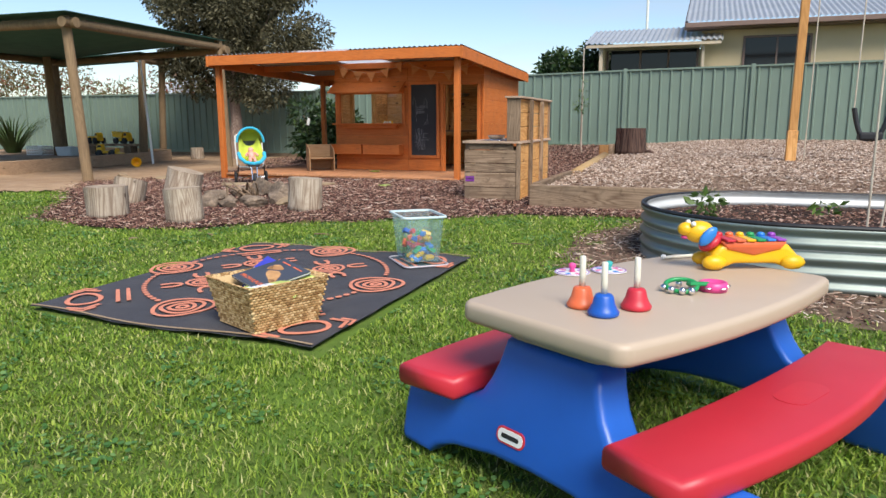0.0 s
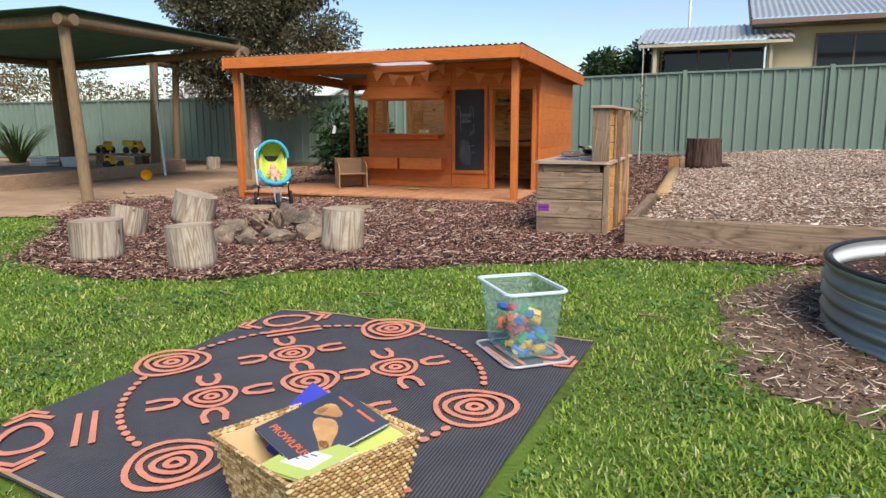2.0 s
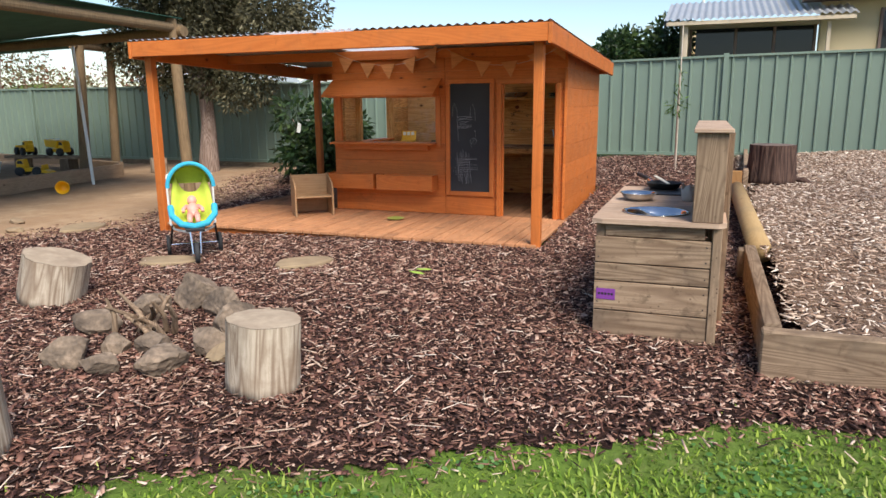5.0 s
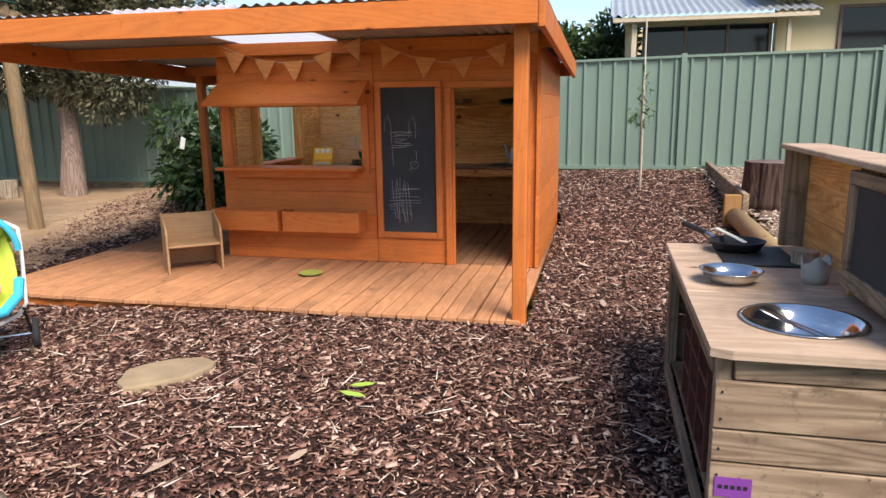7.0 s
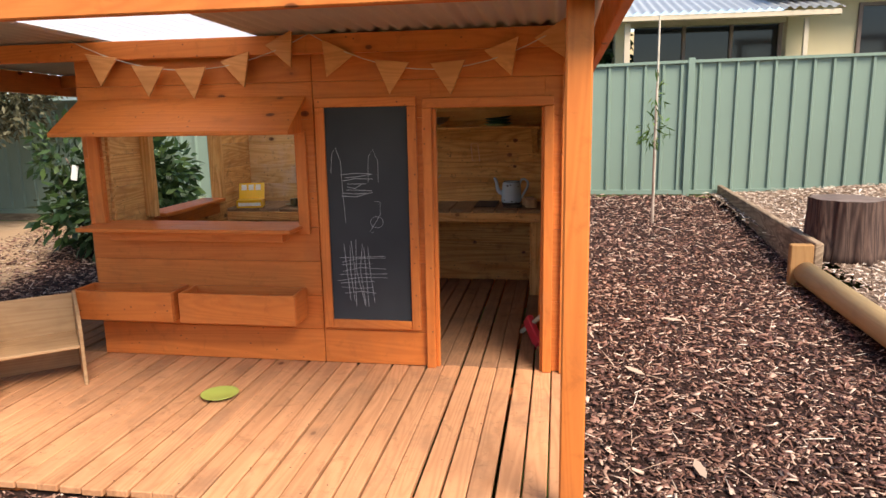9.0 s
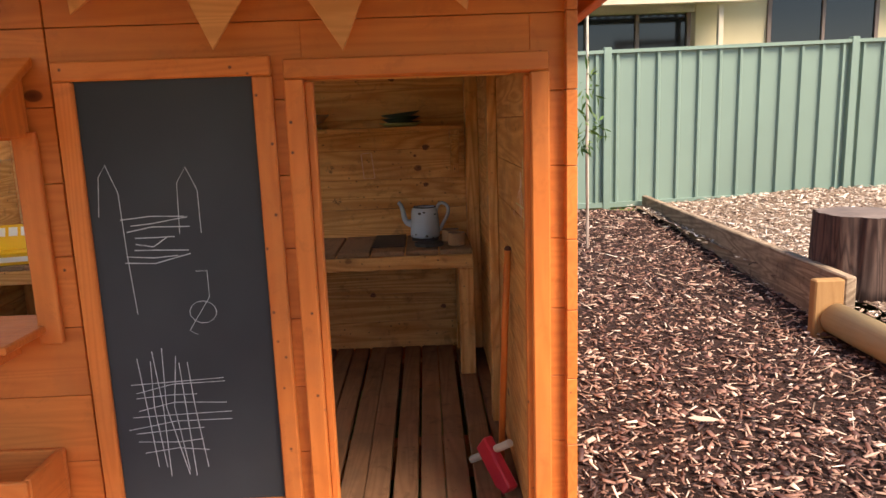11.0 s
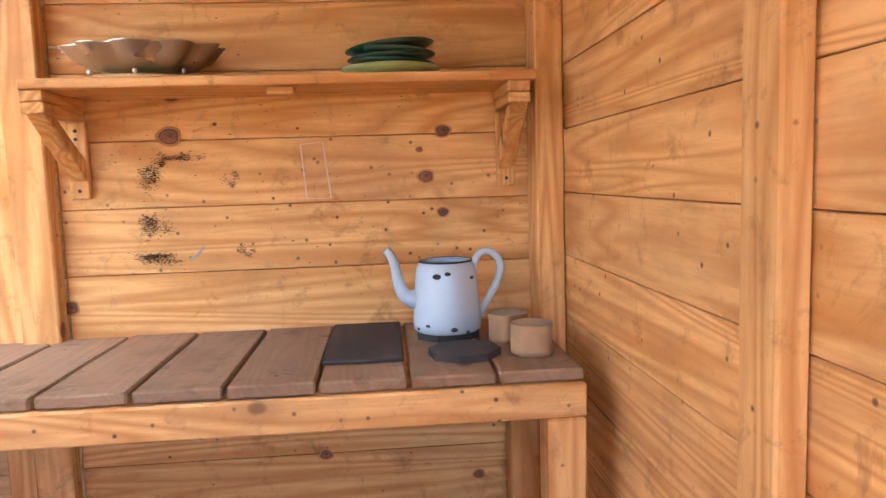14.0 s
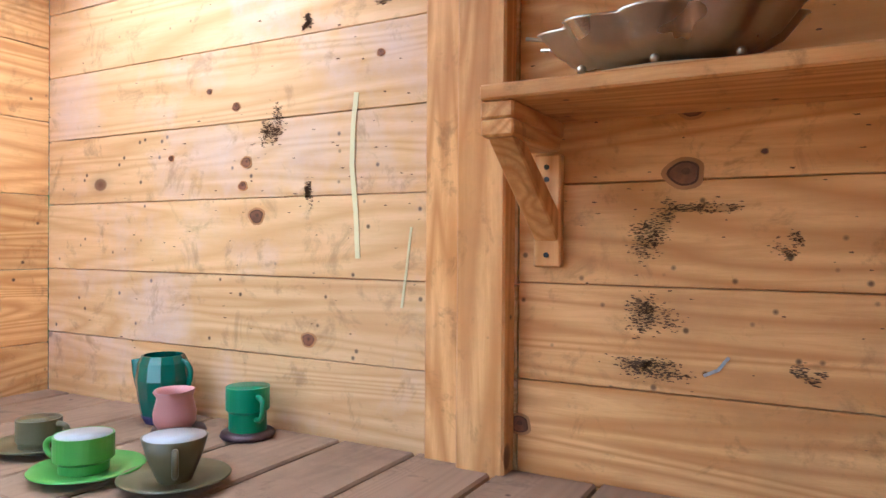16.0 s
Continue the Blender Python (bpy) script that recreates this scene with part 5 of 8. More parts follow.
lid = thing("tub_lid", (ux + 0.01, uy - 0.02, rug_z(ux, uy) + 0.0005), "clear plastic lid lying under the storage tub", "lid", turn=ut + 3)
part("plate", flat(R_(0.40, 0.29, 0.04), 0, 0.004), clear_m, lid)
lip_pts = [(x, y, 0.008) for x, y in R_(0.41, 0.30, 0.04)]
part("lip", tube(lip_pts + lip_pts[:1], 0.006, 6), lid_clear, lid, "raised clear lip")
rb = random.Random(5)
brick_cols = [red_plastic, yellow_plastic, blue_plastic, green_plastic, orange_plastic, sky_plastic, yellow_plastic]
brick_meshes = {}


def toy_brick(m, mt, long):
    key = (mt.name, long)
    if key not in brick_meshes:
        w = 0.064 if long else 0.032
        bm = box(-w / 2, w / 2, -0.016, 0.016, 0, 0.024, 0.002)
        for sx in ((-0.024, -0.008, 0.008, 0.024) if long else (-0.008, 0.008)):
            for sy in (-0.008, 0.008):
                lathe([(0.005, 0.0242), (0.005, 0.029)], 8, bm, Matrix.Translation((sx, sy, 0)))
        me = bpy.data.meshes.new("toy_brick")
        bm.to_mesh(me)
        bm.free()
        me.materials.append(mt)
        brick_meshes[key] = me
    o = new("toy_brick", brick_meshes[key])
    o.matrix_basis = m
    names = {"red_plastic": "red", "yellow_plastic": "yellow", "blue_plastic": "blue", "green_plastic": "green", "orange_plastic": "orange", "light_blue_plastic": "light blue"}
    tagged(o, names[mt.name] + " plastic toy building brick in the clear tub", "toy brick", "bricks in the tub")


UM = pose(ux, uy, uz, 0, 0, ut)
for lay in range(7):
    for i in range(17 - 2 * lay):
        r = 1 + 0.02 * lay - 0.09 * max(0, lay - 3)
        toy_brick(UM @ pose(rb.uniform(-0.105, 0.105) * r, rb.uniform(-0.062, 0.062) * r, 0.018 + 0.025 * lay + rb.uniform(0, 0.006), rb.uniform(-35, 35), rb.uniform(-35, 35), rb.uniform(0, 180)),
                  brick_cols[rb.randrange(7)], rb.random() < 0.7)

# ---- log seats, fire pit, stepping stones ----


def stump(name, x, y, r, h, label, group="", tilt=(0, 0), side=None, top=None, seed=0, category="log stool", flare=0.0, flute=0.0):
    z = landz(x, y)
    t = thing(name, (x, y, z), label, category, group)
    t.matrix_basis = pose(x, y, z - 0.02, tilt[0], tilt[1], seed * 50)
    rr = random.Random(seed)
    ph = [rr.uniform(0, 6.28) for _ in range(4)]
    seg = 112 if flute else 40
    def rad(a, u):
        return r * (1 + flute * (0.7 * math.sin(9 * a + ph[1]) + abs(math.sin(16 * a + ph[0] + 1.5 * math.sin(2 * a) + 0.25 * math.sin(5 * u))) + 0.6 * abs(math.sin(25.5 * a + ph[2] + 0.5 * u))) + 0.04 * math.sin(2 * a + ph[0]) + 0.03 * math.sin(5 * a + ph[1]) + 0.018 * math.sin(13 * a + ph[2]) + 0.012 * math.sin(27 * a + ph[3] + 3 * u) + flare * (1 - u) ** 2 * (1 + 0.5 * math.sin(6 * a)))
    bm = bmesh.new()
    rows = []
    for j in range(7):
        u = j / 6
        rows.append([bm.verts.new((rad(a, u) * math.cos(a), rad(a, u) * math.sin(a), h * u)) for a in (2 * math.pi * i / seg for i in range(seg))])
    for a, b in zip(rows, rows[1:]):
        for i in range(seg):
            bm.faces.new((a[i], a[(i + 1) % seg], b[(i + 1) % seg], b[i]))
    bm.faces.new(rows[0][::-1])
    smooth(part("trunk", bm, side or log_side, t))
    bm = bmesh.new()
    c = bm.verts.new((0, 0, h + 0.004))
    ring = [bm.verts.new((rad(a, 1) * 0.99 * math.cos(a), rad(a, 1) * 0.99 * math.sin(a), h + 0.001)) for a in (2 * math.pi * i / seg for i in range(seg))]
    for i in range(seg):
        bm.faces.new((c, ring[i], ring[(i + 1) % seg]))
    part("cut_face", bm, top or log_top, t, "sawn end grain with radial cracks")
    return t


SEATS = "log seats round the fire pit"
stump("log_stool", -5.50, 5.98, 0.19, 0.31, "weathered grey sawn log seat standing in the mulch", SEATS, (0, 0), seed=1)
stump("log_stool", -6.05, 6.78, 0.175, 0.28, "pale weathered log seat with a split side", SEATS, (6, 14), seed=2)
stump("log_stool", -5.99, 7.60, 0.215, 0.31, "reddish brown log seat leaning in the mulch", SEATS, (12, -8), seed=3)
stump("log_stool", -4.53, 5.95, 0.165, 0.325, "pale grey sawn log seat at the lawn's edge", SEATS, (0, 3), seed=4)
stump("log_stool", -3.79, 6.86, 0.165, 0.34, "brown cracked sawn log seat by the fire pit", SEATS, (-2, -3), seed=5)
ts = stump("tree_stump", -1.18, 13.40, 0.238, 0.455, "dark brown stringy-bark tree stump in pale wood chips", "", (0, 0), dark_bark, plain("weathered_stump_top", (0.17, 0.12, 0.095), 0.9, 0, 0.4, 22, 0.3, (0.09, 0.06, 0.05)), 6, "tree stump", 0.13, 0.05)
ts.matrix_basis = pose(-1.18, 13.40, 0.475, 0, 0, 30)
part("bark_slab", tube([(0.20, -0.20, 0.06), (0.24, -0.27, 0.055), (0.26, -0.36, 0.02), (0.27, -0.42, 0.0)], 0.03, 8, None, [0.02, 0.04, 0.035, 0.012]), dark_bark, ts, "loose curled bark slab")


def rock(name, x, y, r, seed, material, squash=0.7, label="", group="", dz=0.0, category="rock"):
    bm = bmesh.new()
    bmesh.ops.create_icosphere(bm, subdivisions=4, radius=r)
    off = Vector((seed * 7.3, seed * 3.1, seed))
    rr = random.Random(seed * 11)
    cuts = [(Vector((rr.gauss(0, 1), rr.gauss(0, 1), rr.gauss(0.2, 0.9))).normalized(), rr.uniform(0.62, 0.9)) for _ in range(11)]
    for v in bm.verts:
        n = v.co.normalized()
        p = n * r * (1.12 + 0.25 * noise.noise(n * 1.3 + off))
        # flat broken faces
        for pn_, k in cuts:
            d = p.dot(pn_) - r * k
            if d > 0:
                p -= pn_ * d * 0.95
        p *= 1 + 0.06 * noise.noise(n * 5 + off) + 0.035 * noise.noise(n * 13 + off) + 0.02 * noise.noise(n * 31 + off)
        v.co = Vector((p.x * 1.2, p.y, p.z * squash))
    return solo(name, bm, material, label, category, group, at=pose(x, y, landz(x, y) + r * squash * 0.55 + dz, 0, 0, seed * 47))


for i, (x, y, r) in enumerate([(-4.92, 6.78, 0.17), (-4.40, 6.87, 0.17), (-4.62, 7.66, 0.18), (-4.30, 7.12, 0.16), (-4.66, 6.74, 0.12), (-4.36, 7.42, 0.19), (-4.90, 7.78, 0.22), (-5.16, 7.22, 0.17),
                               (-5.10, 7.56, 0.16), (-4.62, 7.05, 0.13), (-4.78, 6.98, 0.11), (-4.20, 7.62, 0.13)]):
    rock("rock", x, y, r * 0.64, i + 1, stone, 0.85, "rough grey brown basalt rock in the fire pit ring", "fire pit rocks")
rock("rock", -4.16, 7.18, 0.15, 21, yellow_rock, 0.45, "flat pale sandstone rock in the fire pit ring", "fire pit rocks")
rk = random.Random(3)
for i in range(13):
    a = rk.uniform(0, 6.28)
    x, y = -4.80 + rk.uniform(-0.16, 0.16), 7.22 + rk.uniform(-0.16, 0.16)
    p = Vector((x, y, landz(x, y) + 0.02))
    q = Vector((-4.80 + rk.uniform(-0.1, 0.1) - 0.16 * math.cos(a), 7.22 + 0.16 * math.sin(a), landz(x, y) + rk.uniform(0.10, 0.24)))
    solo("stick", tube([p, (p + q) / 2 + Vector((0.02, 0.01, 0.01)), q], 0.012, 7, None, [rk.uniform(0.012, 0.022), 0.014, 0.008]), grey["z"], "dry grey stick in the fire pit heap", "stick", "firewood sticks")


def stepping_stone(x, y, r, seed):
    pts = [(r * (1.25 if abs(math.cos(a)) > 0.5 else 1.1) * (1 + 0.13 * math.sin(3 * a + seed) + 0.06 * math.sin(7 * a)) * math.cos(a), r * 0.85 * (1 + 0.1 * math.sin(2 * a + seed)) * math.sin(a)) for a in (2 * math.pi * i / 26 for i in range(26))]
    bm = flat(pts, -0.03, 0.03)
    bm.normal_update()
    solo("stepping_stone", round_top(bm, 0.012, 2), yellow_rock, "flat yellowish sandstone stepping stone set in mulch", "stepping stone", "stepping stones", at=pose(x, y, landz(x, y), 0, 0, seed * 20))


stepping_stone(-5.96, 8.68, 0.19, 1)
stepping_stone(-4.86, 8.94, 0.185, 3)
stepping_stone(-8.2, 9.9, 0.22, 5)
# loose leaves and larger splinters
lime_leaf = plain("lime_leaf", (0.34, 0.48, 0.08), 0.5)
for i, (x, y) in enumerate([(-3.84, 8.84), (-3.83, 8.95), (-3.84, 8.265), (-3.55, 7.97), (-4.40, 7.75), (-2.9, 9.2), (-4.3, 8.1), (-2.75, 10.4), (-2.9, 11.3), (-2.6, 12.1)]):
    a = i * 40
    bm = prism([(-0.06, 0), (-0.02, 0.018), (0.04, 0.014), (0.065, 0), (0.03, -0.016), (-0.03, -0.014)], 0.003, pose(0, 0, 0, 90, 0, 0))
    solo("fallen_leaf" if i < 2 else "bark_piece", bm, lime_leaf if i < 2 else pale_chips, "fresh green fallen leaf on the mulch" if i < 2 else "large pale bark piece on the mulch", "leaf" if i < 2 else "bark", at=pose(x, y, landz(x, y) + 0.034, 8, 6, a))

# ---- doll's pushchair ----
px_, py_, pt_ = -5.90, 8.95, -48.0
pz_ = landz(px_, py_)
pram = thing("toy_pushchair", (px_, py_, pz_), "toy three-wheeled pushchair in lime and turquoise cloth", "toy pushchair", turn=pt_)


def wheel(parent, x, y, r, w):
    m = Matrix.Translation((x, y, r)) @ Matrix.Rotation(radians(90), 4, "X")
    wl_ = smooth(part("wheel", lathe([(r * 0.72, -w / 2), (r * 0.95, -w / 2), (r, -w / 4), (r, w / 4), (r * 0.95, w / 2), (r * 0.72, w / 2)], 28, None, m), rubber, parent, "black rubber wheel"))
    part("hub", lathe([(r * 0.71, -w * 0.3), (r * 0.3, -w * 0.42), (r * 0.3, w * 0.42), (r * 0.71, w * 0.3)], 20, None, m), black, wl_)
    return wl_


wheel(pram, -0.16, 0.21, 0.085, 0.03)
wheel(pram, -0.16, -0.21, 0.085, 0.03)
wheel(pram, 0.30, 0.0, 0.085, 0.035)
part("axle", tube([(-0.16, -0.2, 0.085), (-0.16, 0.2, 0.085)], 0.008), steel, pram)
for s in (-1, 1):
    part("side_tube", tube([(0.24, s * 0.05, 0.25), (0.0, s * 0.15, 0.24), (-0.16, s * 0.18, 0.26), (-0.26, s * 0.185, 0.52), (-0.30, s * 0.18, 0.66)], 0.010), white_plastic, pram, "white metal tube")
    part("rear_strut", tube([(-0.16, s * 0.19, 0.09), (-0.05, s * 0.17, 0.26)], 0.009), black, pram)
    part("fork", tube([(0.30, s * 0.028, 0.08), (0.25, s * 0.04, 0.26)], 0.009), steel, pram, "silver front fork")
part("push_bar", tube([(-0.30, -0.18, 0.66), (-0.36, -0.12, 0.69), (-0.36, 0.12, 0.69), (-0.30, 0.18, 0.66)], 0.011), white_plastic, pram)
part("foot_rest", box(0.19, 0.27, -0.075, 0.075, 0.255, 0.28, 0.006), black, pram)


def trough(parent):
    """A cloth seat: sloping back, sides and footwell."""
    prof = [(-0.20, 0.52, 0.125), (-0.13, 0.40, 0.155), (-0.04, 0.30, 0.165), (0.08, 0.26, 0.165), (0.18, 0.27, 0.13)]
    bm = bmesh.new()
    rows = []
    for x, z, w in prof:
        row = []
        for i in range(11):
            u = -1 + 2 * i / 10
            row.append(bm.verts.new((x, u * w, z + 0.15 * abs(u) ** 3 * (1.0 if x < 0.12 else 0.45))))
        rows.append(row)
    for a, b in zip(rows, rows[1:]):
        for i in range(10):
            bm.faces.new((a[i], a[i + 1], b[i + 1], b[i]))
    thicken(bm, 0.012)
    return smooth(part("seat_cloth", bm, lime_cloth, parent, "lime green cloth seat"))


trough(pram)
part("front_trim", tube([(0.02, -0.172, 0.43), (0.12, -0.165, 0.37), (0.19, -0.10, 0.31), (0.215, 0, 0.29), (0.19, 0.10, 0.31), (0.12, 0.165, 0.37), (0.02, 0.172, 0.43)], 0.026, 10), cyan_cloth, pram, "turquoise cloth front edge")
bm = bmesh.new()
rows = []
for j in range(6):
    t = j / 5
    rows.append([bm.verts.new((-0.27 + 0.20 * t, 0.178 * math.cos(a), 0.56 + 0.205 * math.sin(a) * (1.0 - 0.12 * (t - 0.6) ** 2 * 4) + 0.02 * t)) for a in (math.pi * i / 16 for i in range(17))])
for a, b in zip(rows, rows[1:]):
    for i in range(16):
        bm.faces.new((a[i], a[i + 1], b[i + 1], b[i]))
thicken(bm, 0.008)
smooth(part("hood", bm, lime_cloth, pram, "lime green cloth hood"))
part("hood_edge", tube([(-0.06, 0.182 * math.cos(a), 0.578 + 0.20 * math.sin(a)) for a in (math.pi * i / 18 for i in range(19))], 0.017, 8), cyan_cloth, pram, "turquoise hood edge")
bm = flat([(0.165 * math.cos(a), 0.56 + 0.19 * math.sin(a)) for a in (math.pi * (0.06 + 0.88 * i / 14) for i in range(15))], 0, 0.006, None, Matrix.Translation((-0.262, 0, 0)) @ Matrix(((0, 0, 1, 0), (1, 0, 0, 0), (0, 1, 0, 0), (0, 0, 0, 1))))
part("hood_back", bm, lime_cloth, pram)
# doll: one plain mesh lying back in the seat
bm = bmesh.new()
DM = pose(0.075, 0, 0.35, 0, -48, 0)
ball(0.045, DM @ pose(0, 0, 0.175), 3, bm, (0.95, 0.9, 1.05))
ball(0.05, DM @ pose(0, 0, 0.085), 3, bm, (0.75, 0.95, 1.15))
ball(0.045, DM @ pose(0.0, 0, 0.03), 2, bm, (0.8, 1.05, 0.85))
for s in (-1, 1):
    tube([DM @ Vector((0, s * 0.045, 0.115)), DM @ Vector((0.015, s * 0.075, 0.07)), DM @ Vector((0.03, s * 0.075, 0.03))], 0.018, 10, bm, [0.02, 0.017, 0.015])
    tube([DM @ Vector((0.01, s * 0.025, 0.02)), DM @ Vector((0.025, s * 0.032, -0.04)), DM @ Vector((0.03, s * 0.03, -0.085))], 0.022, 10, bm, [0.026, 0.022, 0.018])
smooth(solo("baby_doll", bm, doll_skin, "pink vinyl doll lying back in the pushchair", "doll", at=pose(px_, py_, pz_, 0, 0, pt_)))

# ---- mud kitchen ----
KX0, KX1, KY0, KY1, KT = -2.45, -1.82, 8.02, 9.50, 0.83
kz = landz(-2.1, 8.7)
mk = thing("mud_kitchen", (0, 0, 0), "weathered timber outdoor play kitchen with sunken steel bowl", "play kitchen")
for z0, z1 in ((kz - 0.06, 0.322), (0.328, 0.486), (0.492, 0.585), (0.591, 0.73)):
    part("end_board", box(KX0, KX1 - 0.046, KY0, KY0 + 0.022, z0, z1, 0.003), grey["x"], mk)
    part("rear_end_board", box(KX0, KX1, KY1 - 0.022, KY1, z0, z1, 0.003), grey["x"], mk)
part("front_post", box(KX1 - 0.043, KX1 + 0.002, KY0 - 0.008, KY0 + 0.022, kz - 0.05, 0.803, 0.003), grey["z"], mk, "brown timber corner post")
part("end_board", box(KX0 + 0.05, KX1 - 0.08, KY0 + 0.006, KY0 + 0.028, 0.735, 0.803, 0.003), grey["x"], mk)
for x in (KX0 + 0.003, KX1 - 0.048):
    for y in (KY0 + 0.0235, KY1 - 0.07):
        part("corner_post", box(x, x + 0.045, y, y + 0.045, kz - 0.05, 0.803, 0.004), grey["z"], mk)
part("side_rail", box(KX0 - 0.004, KX0 + 0.02, KY0 + 0.05, KY1 - 0.07, 0.735, 0.80, 0.003), grey["y"], mk)
part("side_rail", box(KX0 - 0.004, KX0 + 0.02, KY0 + 0.07, KY1 - 0.07, kz - 0.02, kz + 0.06, 0.003), grey["y"], mk)
part("shelf", box(KX0 + 0.03, KX1 - 0.06, KY0 + 0.07, KY1 - 0.08, kz + 0.062, kz + 0.08, 0.003), grey["y"], mk)
for z0, z1 in ((kz - 0.04, 0.40), (0.405, 0.60), (0.605, 0.802)):
    part("back_board", box(KX1 - 0.02, KX1 - 0.001, KY0 + 0.024, KY1 - 0.024, z0, z1, 0.003), pine["y"], mk)
for y in (8.4, 8.95):
    part("back_stud", box(KX1 + 0.001, KX1 + 0.04, y, y + 0.05, kz - 0.02, 1.27, 0.003), grey["z"], mk)
# crate with pigeonholes standing under the top
cr = thing("bottle_crate", (KX0 + 0.03, 8.35, kz + 0.081), "dark red wooden crate with pigeonholes under the worktop", "crate")
redwood = timber("dark_red_wood", "z", (0.16, 0.055, 0.04), (0.08, 0.03, 0.025), (0.04, 0.02, 0.015), 0.7, 0.6, 0.1, 0.4)
for y in (0, 0.22, 0.44, 0.66):
    part("divider", box(0, 0.28, y, y + 0.018, 0, 0.42, 0.002), redwood, cr)
for z in (0.0, 0.14, 0.28, 0.402):
    for y in (0.02, 0.24, 0.46):
        part("shelf", box(0.002, 0.278, y, y + 0.198, z, z + 0.014, 0.002), redwood, cr)
part("back", box(0.282, 0.29, 0, 0.678, 0, 0.42, 0), redwood, cr)
# top with a round hole for the bowl
SXC, SYC, SR = -2.165, 8.315, 0.172


def holed(x0, x1, y0, y1, z0, z1, cx, cy, r, n=48):
    bm = bmesh.new()
    ring = []
    for i in range(n):
        a = 2 * math.pi * i / n
        c, s = math.cos(a), math.sin(a)
        k = min((x1 - cx) / c if c > 1e-9 else 1e9, (x0 - cx) / c if c < -1e-9 else 1e9, (y1 - cy) / s if s > 1e-9 else 1e9, (y0 - cy) / s if s < -1e-9 else 1e9)
        ring.append(((cx + r * c, cy + r * s), (cx + k * c, cy + k * s)))
    v = [[bm.verts.new((*p[j], z)) for p in ring] for j, z in ((0, z1), (1, z1), (1, z0), (0, z0))]
    for a, b in zip(v, v[1:] + v[:1]):
        for i in range(n):
            bm.faces.new((a[i], a[(i + 1) % n], b[(i + 1) % n], b[i]))
    bmesh.ops.recalc_face_normals(bm, faces=bm.faces[:])
    return bm


worktop_wood = timber("worn_worktop", "x", (0.55, 0.40, 0.29), (0.38, 0.25, 0.17), (0.1, 0.05, 0.03), 0.75, 0.6, 0.2, 0.6, (0.17, 0.11, 0.075), 0.1)
part("worktop_board", holed(KX0 - 0.02, KX1 + 0.02, KY0 - 0.03, 8.62, 0.805, KT, SXC, SYC, SR), worktop_wood, mk)
for y0, y1 in ((8.624, 8.80), (8.804, 8.98), (8.984, 9.16), (9.164, 9.34), (9.344, 9.53)):
    part("worktop_board", box(KX0 - 0.02, KX1 + 0.02, y0, y1, 0.805, KT + 0.001, 0.004), worktop_wood, mk)
# splashback with hood
for z0, z1 in ((KT + 0.002, 0.98), (0.985, 1.13), (1.135, 1.275)):
    part("splash_board", box(-1.865, -1.846, KY0 + 0.0, KY1 + 0.03, z0, z1, 0.003), pine["y"], mk, "raw pine splashback board")
for y in (KY0 - 0.02, KY1 + 0.032):
    part("hood_end", box(-1.968, -1.822, y, y + 0.022, KT + 0.002, 1.278, 0.003), grey["z"], mk)
# paler wood than the hood ends: light on the top put into colour
part("hood_top", box(-1.985, -1.80, KY0 - 0.045, KY1 + 0.08, 1.28, 1.302, 0.004), worktop_wood, mk, "pale top board, lit from above in its colour")
kb = part("kitchen_blackboard", box(-1.956, -1.946, 8.09, 8.60, 0.93, 1.215, 0), slate, mk, "small black chalkboard panel")
for y0, y1, z0, z1, a in ((8.025, 8.66, 0.868, 0.928, "y"), (8.025, 8.66, 1.217, 1.262, "y"), (8.025, 8.088, 0.93, 1.215, "z"), (8.602, 8.66, 0.93, 1.215, "z")):
    part("board_frame", box(-1.968, -1.944, y0, y1, z0, z1, 0.003), grey[a], kb)
part("hood_divider", box(-1.943, -1.868, 8.64, 8.66, KT + 0.003, 1.278, 0.002), pine["z"], mk)
card = part("label_card", box(KX0 + 0.015, KX0 + 0.115, KY0 - 0.0035, KY0 - 0.001, 0.385, 0.445, 0), purple_paper, mk, "purple card label")
for k in range(5):
    part("print_bar", box(KX0 + 0.025 + 0.017 * k, KX0 + 0.036 + 0.017 * k, KY0 - 0.0045, KY0 - 0.0037, 0.41, 0.422, 0), black, card)
for x in (KX0 + 0.02, KX1 - 0.068):
    for z in (0.37, 0.45, 0.53, 0.62, 0.70):
        part("screw", lathe([(0.004, 0), (0.004, 0.002)], 8, None, Matrix.Translation((x, KY0 - 0.0002, z)) @ Matrix.Rotation(radians(90), 4, "X")), iron, mk)


def bowl_shape(r, h, t=0.004, lip=0.01):
    return lathe([(r * 0.45, 0.0), (r * 0.7, h * 0.12), (r * 0.9, h * 0.55), (r, h), (r + lip, h + 0.002), (r + lip, h + 0.004), (r - t, h + 0.004), (r * 0.9 - t, h * 0.57), (r * 0.7 - t, h * 0.12 + t), (r * 0.4, t), (0.002, t)], 40)


smooth(solo("steel_sink_bowl", bowl_shape(0.168, 0.11, 0.003, 0.014), steel, "shiny steel bowl sunk in the kitchen worktop", "bowl", at=pose(SXC, SYC, KT - 0.108)))
smooth(solo("mixing_bowl", bowl_shape(0.105, 0.045, 0.003, 0.008), steel, "shallow shiny steel bowl on the worktop", "bowl", at=pose(-2.30, 8.77, KT + 0.002)))
tg = thing("tongs", (SXC, SYC, KT - 0.02), "steel tongs lying in the sunken bowl", "tongs", turn=-35)
for s in (-1, 1):
    part("arm", box(-0.13, 0.13, s * 0.012 - 0.006, s * 0.012 + 0.006, -0.003, 0.001, 0.001, 1, None, pose(0, 0, 0, 0, 14, s * 4)), steel, tg)
